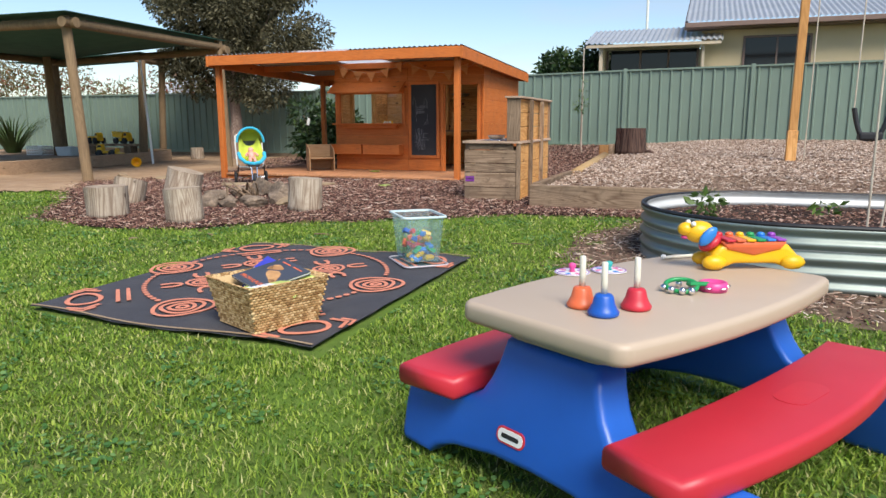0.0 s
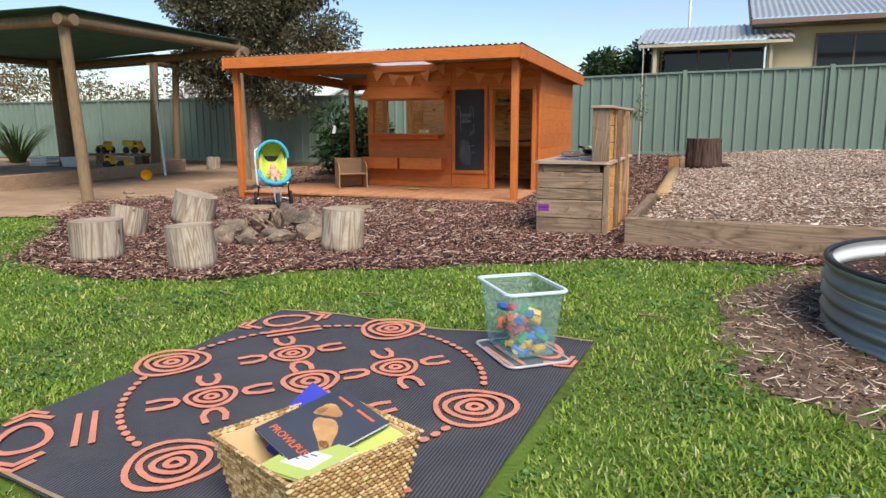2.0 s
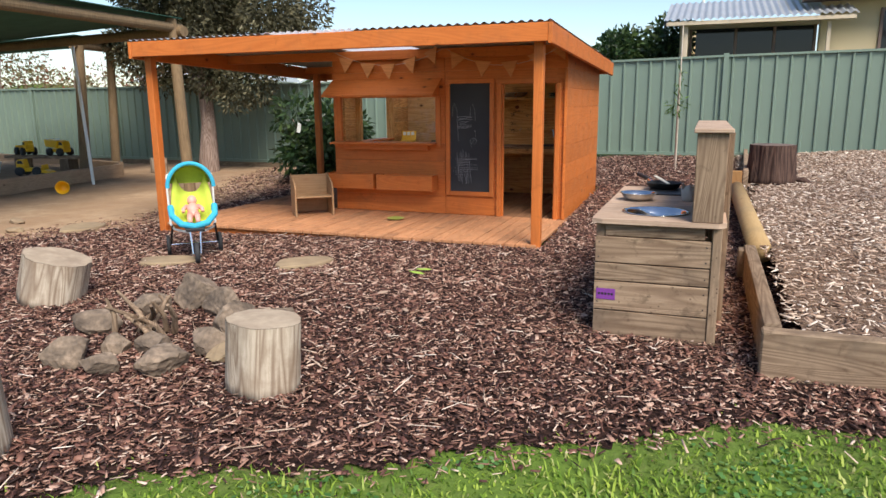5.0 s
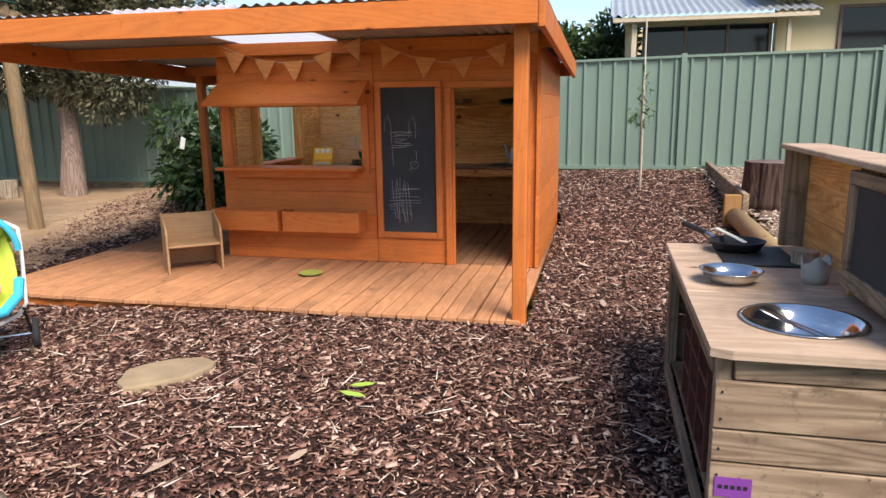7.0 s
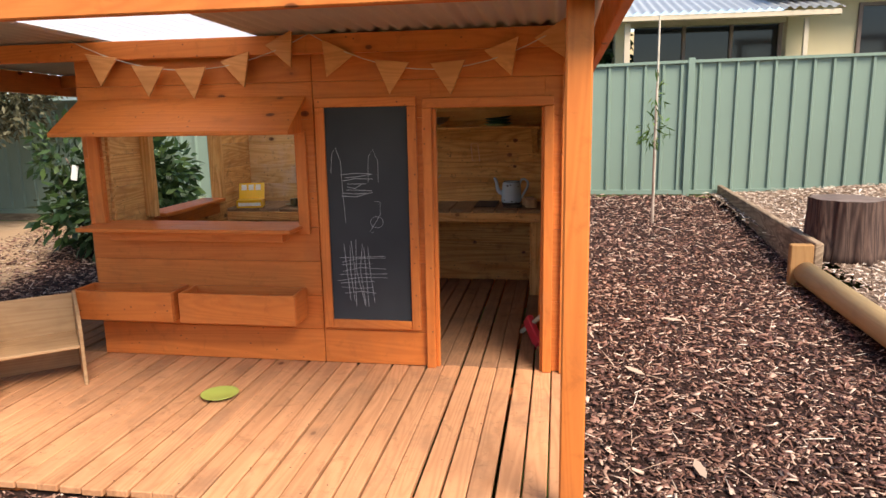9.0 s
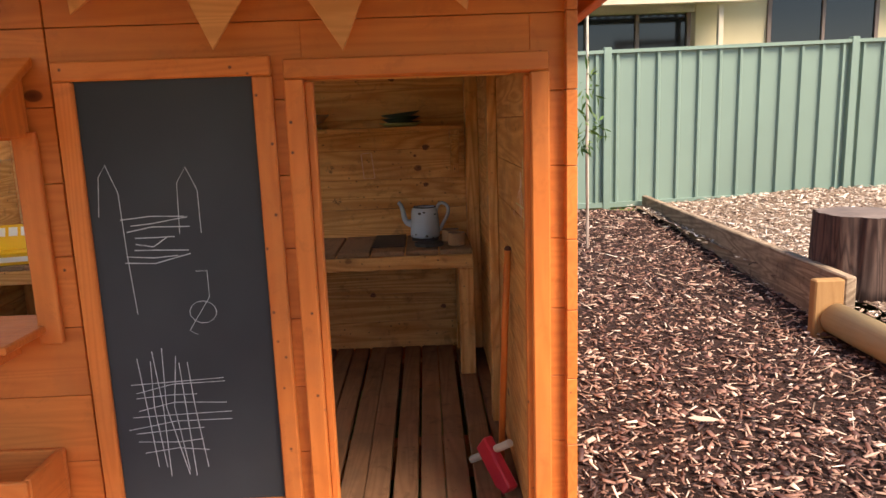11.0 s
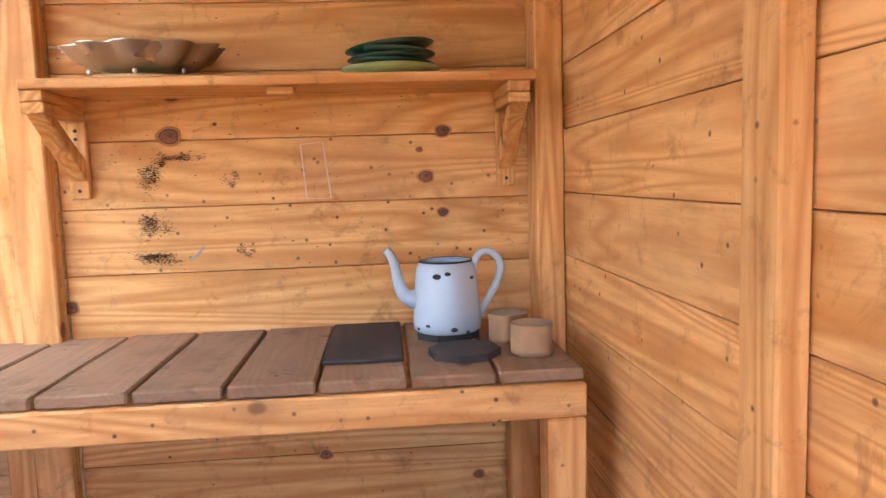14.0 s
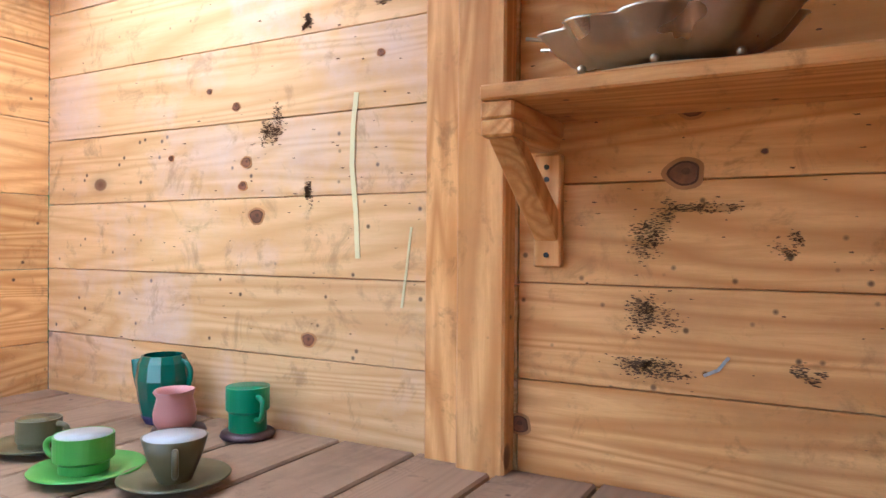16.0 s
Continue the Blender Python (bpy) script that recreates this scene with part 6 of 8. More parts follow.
pan = thing("frying_pan", (-2.18, 9.36, KT + 0.012), "black frying pan with long handle", "frying pan")
smooth(part("pan_body", lathe([(0.085, 0), (0.10, 0.008), (0.118, 0.04), (0.121, 0.042), (0.115, 0.042), (0.096, 0.010), (0.002, 0.006)], 36), iron, pan))
part("handle_neck", tube([(-0.085, 0.075, 0.034), (-0.115, 0.13, 0.048)], 0.011, 10), steel, pan, "bare metal handle neck")
part("handle", tube([(-0.115, 0.13, 0.048), (-0.15, 0.19, 0.058), (-0.20, 0.285, 0.065)], 0.014, 10), black, pan, "worn black handle grip")
part("handle_end", tube([(-0.199, 0.283, 0.065), (-0.207, 0.298, 0.066)], 0.012, 10), steel, pan)
part("spatula", box(-0.012, 0.012, -0.09, 0.09, 0, 0.006, 0.002, 1, None, pose(-0.02, 0.05, 0.052, 12, 0, 35)), cream_plastic, pan, "worn cream spatula resting in the pan")
part("stove_board", box(-2.27, -1.98, 9.05, 9.44, KT + 0.002, KT + 0.011, 0.002), iron, mk, "dark board as a pretend stove")
pt = thing("earthen_cup", (-2.0, 8.82, KT + 0.002), "broken grey plaster cup on the worktop", "cup")
bm = lathe([(0.042, 0), (0.046, 0.02), (0.052, 0.085), (0.047, 0.083), (0.040, 0.02), (0.002, 0.014)], 22)
for v in bm.verts:
    if v.co.z > 0.07:
        v.co.z += 0.018 * math.sin(3 * math.atan2(v.co.y, v.co.x)) + 0.008 * math.sin(9 * v.co.x * 60)
smooth(part("cup_body", bm, plain("grey_plaster", (0.42, 0.38, 0.34), 0.9, 0, 0.3, 20, 0.3), pt))
stump("wood_round", -1.96, 9.12, 0.05, 0.06, "small sawn wood round on the worktop", "", seed=9, category="wood block").matrix_basis = pose(-1.96, 9.12, KT + 0.001)

# ---- oval planter ----
PCX, PCY, PR, PL = 0.65, 6.0, 1.03, 1.1


def stadium(r, n=30):
    pts = [(PCX - 0 + r * math.cos(a), PCY + r * math.sin(a)) for a in (math.pi / 2 + math.pi * i / n for i in range(n + 1))]
    return pts + [(PCX + PL + r * math.cos(a), PCY + r * math.sin(a)) for a in (-math.pi / 2 + math.pi * i / n for i in range(n + 1))]


pg = landz(0.6, 5.6)
ptop = 0.45
planter = thing("oval_planter", (0, 0, 0), "oval corrugated galvanised steel garden planter", "planter")
bm = bmesh.new()
rows = []
for j in range(33):
    u = j / 32
    rows.append([bm.verts.new((x, y, pg - 0.03 + (ptop - pg + 0.03) * u)) for x, y in stadium(PR + 0.014 * math.sin(u * 2 * math.pi * 4.5))])
k = len(rows[0])
for a, b in zip(rows, rows[1:]):
    for i in range(k):
        bm.faces.new((a[i], a[(i + 1) % k], b[(i + 1) % k], b[i]))
smooth(part("outer_wall", bm, galv, planter, "grey green galvanised ribbed wall"))
bm = bmesh.new()
rows = []
for j in range(13):
    u = j / 12
    rows.append([bm.verts.new((x, y, 0.30 + (ptop - 0.30) * u)) for x, y in stadium(PR - 0.02 + 0.012 * math.sin(u * 2 * math.pi * 1.7))])
for a, b in zip(rows, rows[1:]):
    for i in range(k):
        bm.faces.new((a[(i + 1) % k], a[i], b[i], b[(i + 1) % k]))
smooth(part("inner_wall", bm, plain("zinc_lining", (0.68, 0.69, 0.67), 0.5, 0.2, 0.12, 9), planter, "pale zinc inner wall"))
rim_pts = [(x, y, ptop) for x, y in stadium(PR)]
part("rim", tube(rim_pts + rim_pts[:1], 0.014, 8), black, planter, "black rubber rim")
bm = flat(stadium(PR - 0.03), 0.2, 0.345)
solo("planter_soil", bm, garden_soil, "dark garden soil filling the planter", "soil", kind="structure")
PS = [(x * 0.93 + 0.07 * (PCX + PL / 2), y * 0.93 + 0.07 * PCY) for x, y in stadium(PR)]
scatter_chips("soil_crumbs", PS, 5000, chips, 0.0, lambda x, y: 0.343 + 0.012 * ripple(x * 4, y * 4), (0.5, 5.6, 1.2), (0.01, 0.04), label="loose bark and soil crumbs in the planter")


def leaf_cloud(centres, count, size, aspect, seed, droop=0.3):
    """Leaf quads gathered round centres: (x, y, z, radius x, radius z)."""
    r = np.random.default_rng(seed)
    c = np.array(centres)
    w = c[:, 3] ** 2 * c[:, 4]
    pick = r.choice(len(c), count, p=w / w.sum())
    d = r.normal(0, 1, (count, 3))
    d /= np.linalg.norm(d, axis=1)[:, None]
    rad = r.random(count) ** 0.38
    p = c[pick, :3] + d * rad[:, None] * np.stack([c[pick, 3], c[pick, 3], c[pick, 4]], -1)
    ax = d + r.normal(0, 0.7, (count, 3))
    ax[:, 2] -= droop
    ax /= np.linalg.norm(ax, axis=1)[:, None]
    sd2 = np.cross(ax, r.normal(0, 1, (count, 3)))
    sd2 /= np.linalg.norm(sd2, axis=1)[:, None]
    nr = np.cross(ax, sd2)
    L = size * r.uniform(0.6, 1.3, count)[:, None]
    Wd = L * aspect
    v = np.stack([p, p + ax * L * 0.45 + sd2 * Wd / 2 + nr * L * 0.06, p + ax * L, p + ax * L * 0.45 - sd2 * Wd / 2 + nr * L * 0.06], 1).reshape(-1, 3)
    return v, np.arange(count * 4).reshape(-1, 4)


def leaves(name, parent, material, *args, **kw):
    v, f = leaf_cloud(*args, **kw)
    ob = sheet_from(name, v, f, material)
    ob.parent = parent
    return ob


for i, (x, y, h, mt, word) in enumerate([(0.05, 6.1, 0.16, leaf_fresh, "small yellow green leafy seedling in the planter"), (1.55, 6.3, 0.22, leaf_dark, "dark red leafed seedling in the planter"), (1.35, 5.5, 0.1, leaf_fresh, "tiny seedling in the planter soil"),
                                         (0.9, 6.4, 0.12, leaf_fresh, "tiny green seedling in the planter"), (2.05, 6.6, 0.3, leaf_fresh, "bushy green herb in the planter")]):
    pl_ = thing("seedling", (0, 0, 0), word, "plant", "seedlings")
    part("stem", tube([(x, y, 0.34), (x + 0.01, y, 0.34 + h * 0.6)], 0.004, 6), leaf_fresh, pl_)
    leaves("leaves", pl_, mt, [(x, y, 0.36 + h * 0.5, h * 0.75, h * 0.55)], 70 if h > 0.13 else 26, 0.075, 0.45, 40 + i)
for i, (x0, y0, z1, dx) in enumerate([(1.00, 5.62, 1.95, 0.0), (1.08, 5.66, 1.35, 0.07), (1.30, 5.75, 0.75, 0.02)]):
    solo("garden_stake", tube([(x0, y0, 0.3), (x0 + dx, y0, z1)], 0.007, 8), rope, "thin pale garden stake in the planter", "stake", "garden stakes")

# ---- swing ----
sw = thing("swing", (0, 0, 0), "orange timber swing with black rubber toddler seat", "swing")
part("post", box(-0.05, 0.05, -0.05, 0.05, -0.1, 2.7, 0.006, 1, None, pose(1.09, 10.8, 0.42, 0, 0.7, 0)), swing_post_wood, sw)
part("post_collar", box(-0.062, 0.062, -0.062, 0.062, 0, 0.5, 0.006, 1, None, pose(1.09, 10.8, 0.42, 0, 0.7, 0)), pine["z"], sw)
part("post", box(-0.05, 0.05, -0.05, 0.05, -0.1, 2.7, 0.006, 1, None, pose(4.4, 10.8, 0.42)), swing_post_wood, sw)
part("beam", box(1.0, 4.5, 10.74, 10.86, 3.121, 3.26, 0.006), swing_post_wood, sw)
seat = part("seat", tube(arc((1.77, 10.8, 1.2), (1.85, 10.8, 0.75), (1.97, 10.8, 0.82)) + arc((1.97, 10.8, 0.82), (2.09, 10.8, 0.75), (2.17, 10.8, 1.2))[1:], 0.03, 10, None, None), black, sw, "black rubber swing seat")
part("sling", box(1.84, 2.10, 10.70, 10.90, 0.80, 0.90, 0.03, 3), black, seat)
for x, xt in ((1.77, 1.79), (2.17, 2.15)):
    part("hanging_rope", tube([(x, 10.8, 1.18), (xt, 10.8, 3.12)], 0.008, 8), rope, sw)
solo("hanging_rope", tube([(1.28, 10.8, 3.12), (1.27, 10.8, 1.6), (1.25, 10.8, 0.5)], 0.007, 8), rope, "pale rope hanging from the swing beam", "rope", "swing ropes")

# ---- sapling, bush, trees, strappy plant ----
sp = thing("sapling", (0, 0, 0), "thin young gum sapling tied to a stake", "sapling")
szz = landz(-2.33, 15.2)
part("trunk", tube([(-2.33, 15.2, szz - 0.05), (-2.34, 15.2, 1.3), (-2.34, 15.2, 1.85)], 0.01, 7, None, [0.014, 0.009, 0.004]), trunk_bark, sp)
part("stake", tube([(-2.32, 15.23, szz - 0.05), (-2.33, 15.23, 2.5)], 0.010, 8), rope, sp, "pale wooden stake")
leaves("crown", sp, leaf_fresh, [(-2.35, 15.2, 1.40, 0.17, 0.13), (-2.33, 15.2, 1.75, 0.08, 0.16), (-2.37, 15.2, 1.30, 0.1, 0.08)], 110, 0.10, 0.22, 61)
bs = thing("shrub", (0, 0, 0), "dense dark green glossy leafed shrub by the fence", "shrub")
rk = random.Random(8)
bcs = [(-8.05 + rk.uniform(-0.5, 0.5), 14.85 + rk.uniform(-0.4, 0.4), 0.75 + rk.uniform(-0.35, 0.5), 0.42, 0.38) for _ in range(16)]
for i in range(5):
    a = i * 1.25
    part("stem", tube([(-8.05, 14.85, 0.1), (-8.05 + 0.25 * math.cos(a), 14.85 + 0.25 * math.sin(a), 0.6), (-8.05 + 0.5 * math.cos(a), 14.85 + 0.5 * math.sin(a), 1.2)], 0.02, 6, None, [0.025, 0.018, 0.008]), trunk_bark, bs)
leaves("foliage", bs, leaf_dark, bcs, 5200, 0.145, 0.42, 62)
part("label_tag", box(-0.03, 0.03, -0.004, 0.004, -0.08, 0.08, 0.002, 1, None, pose(-8.19, 14.32, 1.06, 10, 14, 20)), white_plastic, bs, "white plastic tag in the leaves")


def tree(name, base, height, crown, count, size, aspect, material, label, seed, bark=None, lean=(0, 0)):
    t = thing(name, (0, 0, 0), label, "tree")
    b = Vector(base)
    rt = random.Random(seed)
    top = b + Vector((lean[0], lean[1], height))
    part("trunk", tube([b - Vector((0, 0, 0.1)), b + Vector((lean[0] * 0.3 + 0.05, 0, height * 0.35)), b + Vector((lean[0] * 0.7 - 0.04, 0, height * 0.7)), top], 0.1, 12, None, [0.22, 0.14, 0.12, 0.08]), bark or trunk_bark, t)
    for c in crown[:9]:
        q = Vector(c[:3])
        s = b + (top - b) * rt.uniform(0.5, 0.95)
        part("limb", tube([s, (s + q) / 2 + Vector((0, 0, 0.15)), q], 0.04, 7, None, [0.06, 0.035, 0.012]), bark or trunk_bark, t)
    leaves("crown", t, material, crown, count, size, aspect, seed)
    return t


rk = random.Random(12)
cr_ = []
while len(cr_) < 85:
    x, y, z = rk.uniform(-13.7, -9.2), rk.uniform(14.6, 17.6), rk.uniform(1.9, 5.6)
    if ((x + 11.35) / 2.4) ** 2 + ((y - 16.1) / 1.6) ** 2 + ((z - 3.7) / 2.0) ** 2 < 1:
        cr_.append((x, y, z, rk.uniform(0.4, 0.65), rk.uniform(0.35, 0.6)))
cr_ += [(-10.1, 15.8, 1.85, 0.5, 0.45), (-9.9, 15.9, 2.3, 0.55, 0.5), (-10.4, 15.6, 1.6, 0.35, 0.35), (-10.9, 15.7, 1.95, 0.5, 0.4), (-12.2, 15.7, 2.0, 0.5, 0.4)]
tree("tree", (-11.3, 15.85, 0.15), 2.6, cr_, 85000, 0.11, 0.36, leaf_olive, "tall olive green bushy tree with shaggy bark", 63, lean=(0.1, 0.1))
rk = random.Random(13)
cr_ = [(-3.2 + rk.uniform(-0.75, 0.75), 19.2 + rk.uniform(-0.5, 0.5), 2.2 + rk.uniform(-0.8, 0.55), 0.45, 0.4) for _ in range(16)]
tree("garden_tree", (-3.2, 19.2, 0.4), 1.6, cr_, 6500, 0.15, 0.42, leaf_dark, "dark leafed rounded tree beyond the fence", 64)
hg = thing("hedge", (0, 0, 0), "twiggy autumn hedge behind the fence", "hedge")
rk = random.Random(14)
hcs = [(rk.uniform(-36, -15.5), rk.uniform(19.5, 22.5), rk.uniform(1.4, 3.2), 0.8, 0.6) for _ in range(60)]
leaves("foliage", hg, leaf_rust, hcs, 20000, 0.12, 0.5, 65)
for c in hcs[:40]:
    part("twig", tube([(c[0], c[1], 0.2), (c[0] + 0.15, c[1], 1.6), (c[0] + rk.uniform(-0.5, 0.5), c[1], c[2] + 0.75)], 0.02, 5, None, [0.04, 0.025, 0.006]), trunk_bark, hg)
stp = thing("strappy_plant", (0, 0, 0), "large clump of long strappy green leaves", "plant")
rk = random.Random(15)
for i in range(130):
    a, l = rk.uniform(0, 6.28), rk.uniform(1.1, 2.0)
    x, y = -16.6 + 0.12 * math.cos(a), 13.8 + 0.12 * math.sin(a)
    bm = bmesh.new()
    prev = None
    for j in range(7):
        u = j / 6
        r = l * 0.75 * u ** 1.3
        z = 0.2 + l * (1.15 * u - 0.62 * u * u)
        w = 0.022 * (1 - u) + 0.002
        cx, cy = x + r * math.cos(a), y + r * math.sin(a)
        vs = (bm.verts.new((cx - w * math.sin(a), cy + w * math.cos(a), z)), bm.verts.new((cx + w * math.sin(a), cy - w * math.cos(a), z)))
        if prev:
            bm.faces.new((prev[0], prev[1], vs[1], vs[0]))
        prev = vs
    part("leaf", bm, leaf_dark, stp)

# ---- shade structure and sandpit ----
sh = thing("shade_shelter", (0, 0, 0), "round-pole shelter with a dark green shade cloth roof", "shelter")


def rpole(a, b, r0, r1, name="pole"):
    part(name, tube([a, ((a[0] + b[0]) / 2, (a[1] + b[1]) / 2, (a[2] + b[2]) / 2), b], r0, 14, None, [r0, (r0 + r1) / 2, r1]), pole, sh)


rpole((-8.85, 8.88, 0.0), (-9.02, 8.88, 2.60), 0.080, 0.070)
rpole((-9.28, 12.9, 0.0), (-9.38, 12.9, 2.68), 0.085, 0.075)
rpole((-13.06, 15.2, 0.1), (-12.9, 15.2, 2.62), 0.085, 0.075)
rpole((-12.62, 14.05, 0.1), (-12.45, 14.05, 2.62), 0.10, 0.085)
rpole((-14.35, 13.2, 0.1), (-14.45, 13.2, 2.55), 0.10, 0.09)
rpole((-14.75, 13.7, 0.1), (-14.8, 13.7, 2.55), 0.10, 0.09)
rpole((-14.6, 8.4, 0.0), (-14.6, 8.4, 2.60), 0.095, 0.08)
part("drain_pipe", tube([(-11.65, 13.3, 0.12), (-11.75, 13.35, 1.0), (-12.0, 13.5, 2.45)], 0.026, 10), white_plastic, sh, "white plastic down pipe")
for a, b in (((-8.9, 8.7, 2.50), (-9.4, 13.1, 2.56)), ((-8.8, 8.88, 2.50), (-15.0, 8.4, 2.50)), ((-9.2, 12.95, 2.50), (-14.7, 13.6, 2.45)), ((-12.45, 13.9, 2.50), (-12.9, 15.4, 2.52)), ((-14.6, 8.2, 2.5), (-14.6, 13.8, 2.48))):
    rpole(a, b, 0.075, 0.07, "beam")
bm = bmesh.new()
cor = [Vector((-8.75, 8.65, 2.64)), Vector((-9.3, 13.05, 2.70)), Vector((-14.9, 13.9, 2.58)), Vector((-14.9, 8.2, 2.60))]
N = 10
gr = [[bm.verts.new((cor[0] * (1 - i / N) + cor[1] * (i / N)) * (1 - j / N) + (cor[3] * (1 - i / N) + cor[2] * (i / N)) * (j / N) + Vector((0, 0, -0.16 * math.sin(math.pi * i / N) * math.sin(math.pi * j / N)))) for j in range(N + 1)] for i in range(N + 1)]
for i in range(N):
    for j in range(N):
        bm.faces.new((gr[i][j], gr[i + 1][j], gr[i + 1][j + 1], gr[i][j + 1]))
thicken(bm, 0.01)
part("shade_cloth", bm, shade_green, sh, "dark green shade cloth")
bm = bmesh.new()
cor = [Vector((-12.3, 13.85, 2.66)), Vector((-12.75, 15.5, 2.64)), Vector((-16.5, 15.5, 2.55)), Vector((-16.5, 13.9, 2.55))]
bm.faces.new([bm.verts.new(c) for c in cor])
thicken(bm, 0.01)
part("shade_cloth", bm, shade_green, sh)

pit = thing("sandpit_edging", (0, 0, 0), "pale timber sleepers round the sandpit", "edging", kind="structure")
pitwood = timber("sandpit_sleeper", "y", (0.46, 0.31, 0.19), (0.32, 0.2, 0.12), (0.12, 0.07, 0.04), 0.8, 0.6, 0.2, 0.5, (0.3, 0.2, 0.12), 0.1)
part("sleeper", box(-0.05, 0.05, 0, 5.4, -0.05, 0.21, 0.01, 1, None, pose(-11.45, 9.1, 0.16, 0, 0, 8.0)), pitwood, pit)
part("sleeper", box(-5.0, 0.0, -0.05, 0.05, -0.05, 0.23, 0.01, 1, None, pose(-12.26, 14.55, 0.17, 0, 0, -14)), pitwood, pit)
PITS = [(-11.6, 9.2), (-12.25, 14.4), (-17, 15.4), (-20, 15), (-20, 9.2)]
tagged(patch("sandpit_sand", PITS, sand, 0.0, 0.15, 0.0, 0.02, lambda x, y: 0.29 + 0.0 * x), "loose pale sand in the sandpit", "sand", kind="structure")


def toy_truck(x, y, z, turn, loader=False):
    t = thing("toy_truck", (x, y, z), "yellow plastic toy loader" if loader else "yellow plastic toy dump truck", "toy truck", "toy trucks", turn)
    part("chassis", box(-0.22, 0.22, -0.08, 0.08, 0.07, 0.13, 0.01), yellow_plastic, t)
    part("cab", prism([(-0.22, 0.13), (-0.22, 0.22), (-0.19, 0.27), (-0.10, 0.27), (-0.07, 0.13)], 0.15, None, 0.01), yellow_plastic, t)
    part("cab_window", prism([(-0.205, 0.20), (-0.18, 0.25), (-0.11, 0.25), (-0.095, 0.20)], 0.156), black, t)
    if loader:
        part("bucket", prism([(0.2, 0.05), (0.36, 0.04), (0.33, 0.07), (0.24, 0.10), (0.22, 0.18)], 0.2, None, 0.004), yellow_plastic, t)
    else:
        part("tray", prism([(-0.05, 0.14), (0.25, 0.17), (0.28, 0.30), (-0.10, 0.28)], 0.2, None, 0.012), yellow_plastic, t)
    for wx in (-0.15, 0.14):
        for s in (-1, 1):
            smooth(part("wheel", lathe([(0.03, -0.03), (0.07, -0.03), (0.075, 0), (0.07, 0.03), (0.03, 0.03)], 16, None, Matrix.Translation((wx, s * 0.10, 0.075)) @ Matrix.Rotation(radians(90), 4, "X")), rubber, t))


plank = solo("timber_plank", box(-0.85, 0.85, -0.14, 0.14, 0, 0.05, 0.006), grey["x"], "weathered plank bench in the sandpit", "plank", at=pose(-13.5, 14.0, 0.49, 0, 0, 5))
for x in (-14.1, -12.95):
    solo("timber_block", box(-0.1, 0.1, -0.12, 0.12, -0.05, 0.19, 0.006), grey["z"], "weathered timber block under the plank", "timber block", "plank supports", at=pose(x, 14.0, 0.298, 0, 0, 5))
toy_truck(-13.15, 14.0, 0.541, 175)
toy_truck(-13.95, 13.95, 0.541, 160, True)
toy_truck(-12.55, 12.9, 0.30, 20, True)
bk = thing("toy_bucket", (-11.02, 12.15, landz(-11, 12.1)), "yellow plastic toy bucket lying on the sand", "toy bucket")
smooth(part("pail", lathe([(0.07, -0.1), (0.095, 0.1), (0.10, 0.1), (0.095, 0.09), (0.065, -0.09), (0.002, -0.09)], 22, None, pose(0, 0, 0.09, 82, 0, 40)), yellow_plastic, bk))
ct = thing("plastic_basket", (-14.6, 12.9, 0.30), "white plastic basket of sand toys", "basket")
for z in (0.0, 0.06, 0.12, 0.18):
    part("band", ring_wall([(R_(0.5, 0.34, 0.04), z), (R_(0.51, 0.35, 0.04), z + 0.03)], [(R_(0.485, 0.325, 0.04), z), (R_(0.495, 0.335, 0.04), z + 0.03)]), white_plastic, ct)
for i in range(14):
    x = -0.22 + 0.44 * (i % 7) / 6
    y = -0.168 if i < 7 else 0.168
    part("upright", box(x - 0.012, x + 0.012, y - 0.004, y + 0.004, 0, 0.2, 0.001), white_plastic, ct)
tbx = thing("plastic_crate", (-13.7, 12.9, 0.30), "pale grey plastic crate in the sandpit", "crate")
part("crate_wall", ring_wall([(R_(0.42, 0.3, 0.04), 0.0), (R_(0.5, 0.36, 0.04), 0.2)], [(R_(0.4, 0.28, 0.04), 0.01), (R_(0.48, 0.34, 0.04), 0.2)]), plain("pale_grey_plastic", (0.6, 0.63, 0.62), 0.5), tbx)
for i, (x, y, mt) in enumerate([(-15.6, 12.2, red_plastic), (-15.3, 11.9, red_plastic), (-14.6, 11.6, yellow_plastic)]):
    g = thing("toy_spade", (x, y, 0.30), ("red" if mt is red_plastic else "yellow") + " plastic toy spade standing in sand", "toy spade", "sand toys", i * 40)
    part("blade", prism([(-0.07, 0), (0.07, 0), (0.07, 0.14), (0.03, 0.17), (-0.03, 0.17), (-0.07, 0.14)], 0.01, pose(0, 0, -0.02, 8, 0, 0), 0.003), mt, g)
    part("shaft", tube([(0, 0.0, 0.14), (0, 0.06, 0.6)], 0.014, 8), mt if i else rope, g)
stump("log_block", -12.1, 15.35, 0.16, 0.3, "short upright log block by the fence", "", seed=11)
rock("stone", -4.38, 7.74, 0.05, 35, log_top, 0.5, "small white stone beside the fire pit", "loose stones", category="stone")
# small stones on the sand
for i, (x, y) in enumerate([(-9.2, 9.9), (-8.7, 9.5)]):
    rock("stone", x, y, 0.07, 31 + i, yellow_rock, 0.6, "small pale stone on the sandy ground", "loose stones", category="stone")

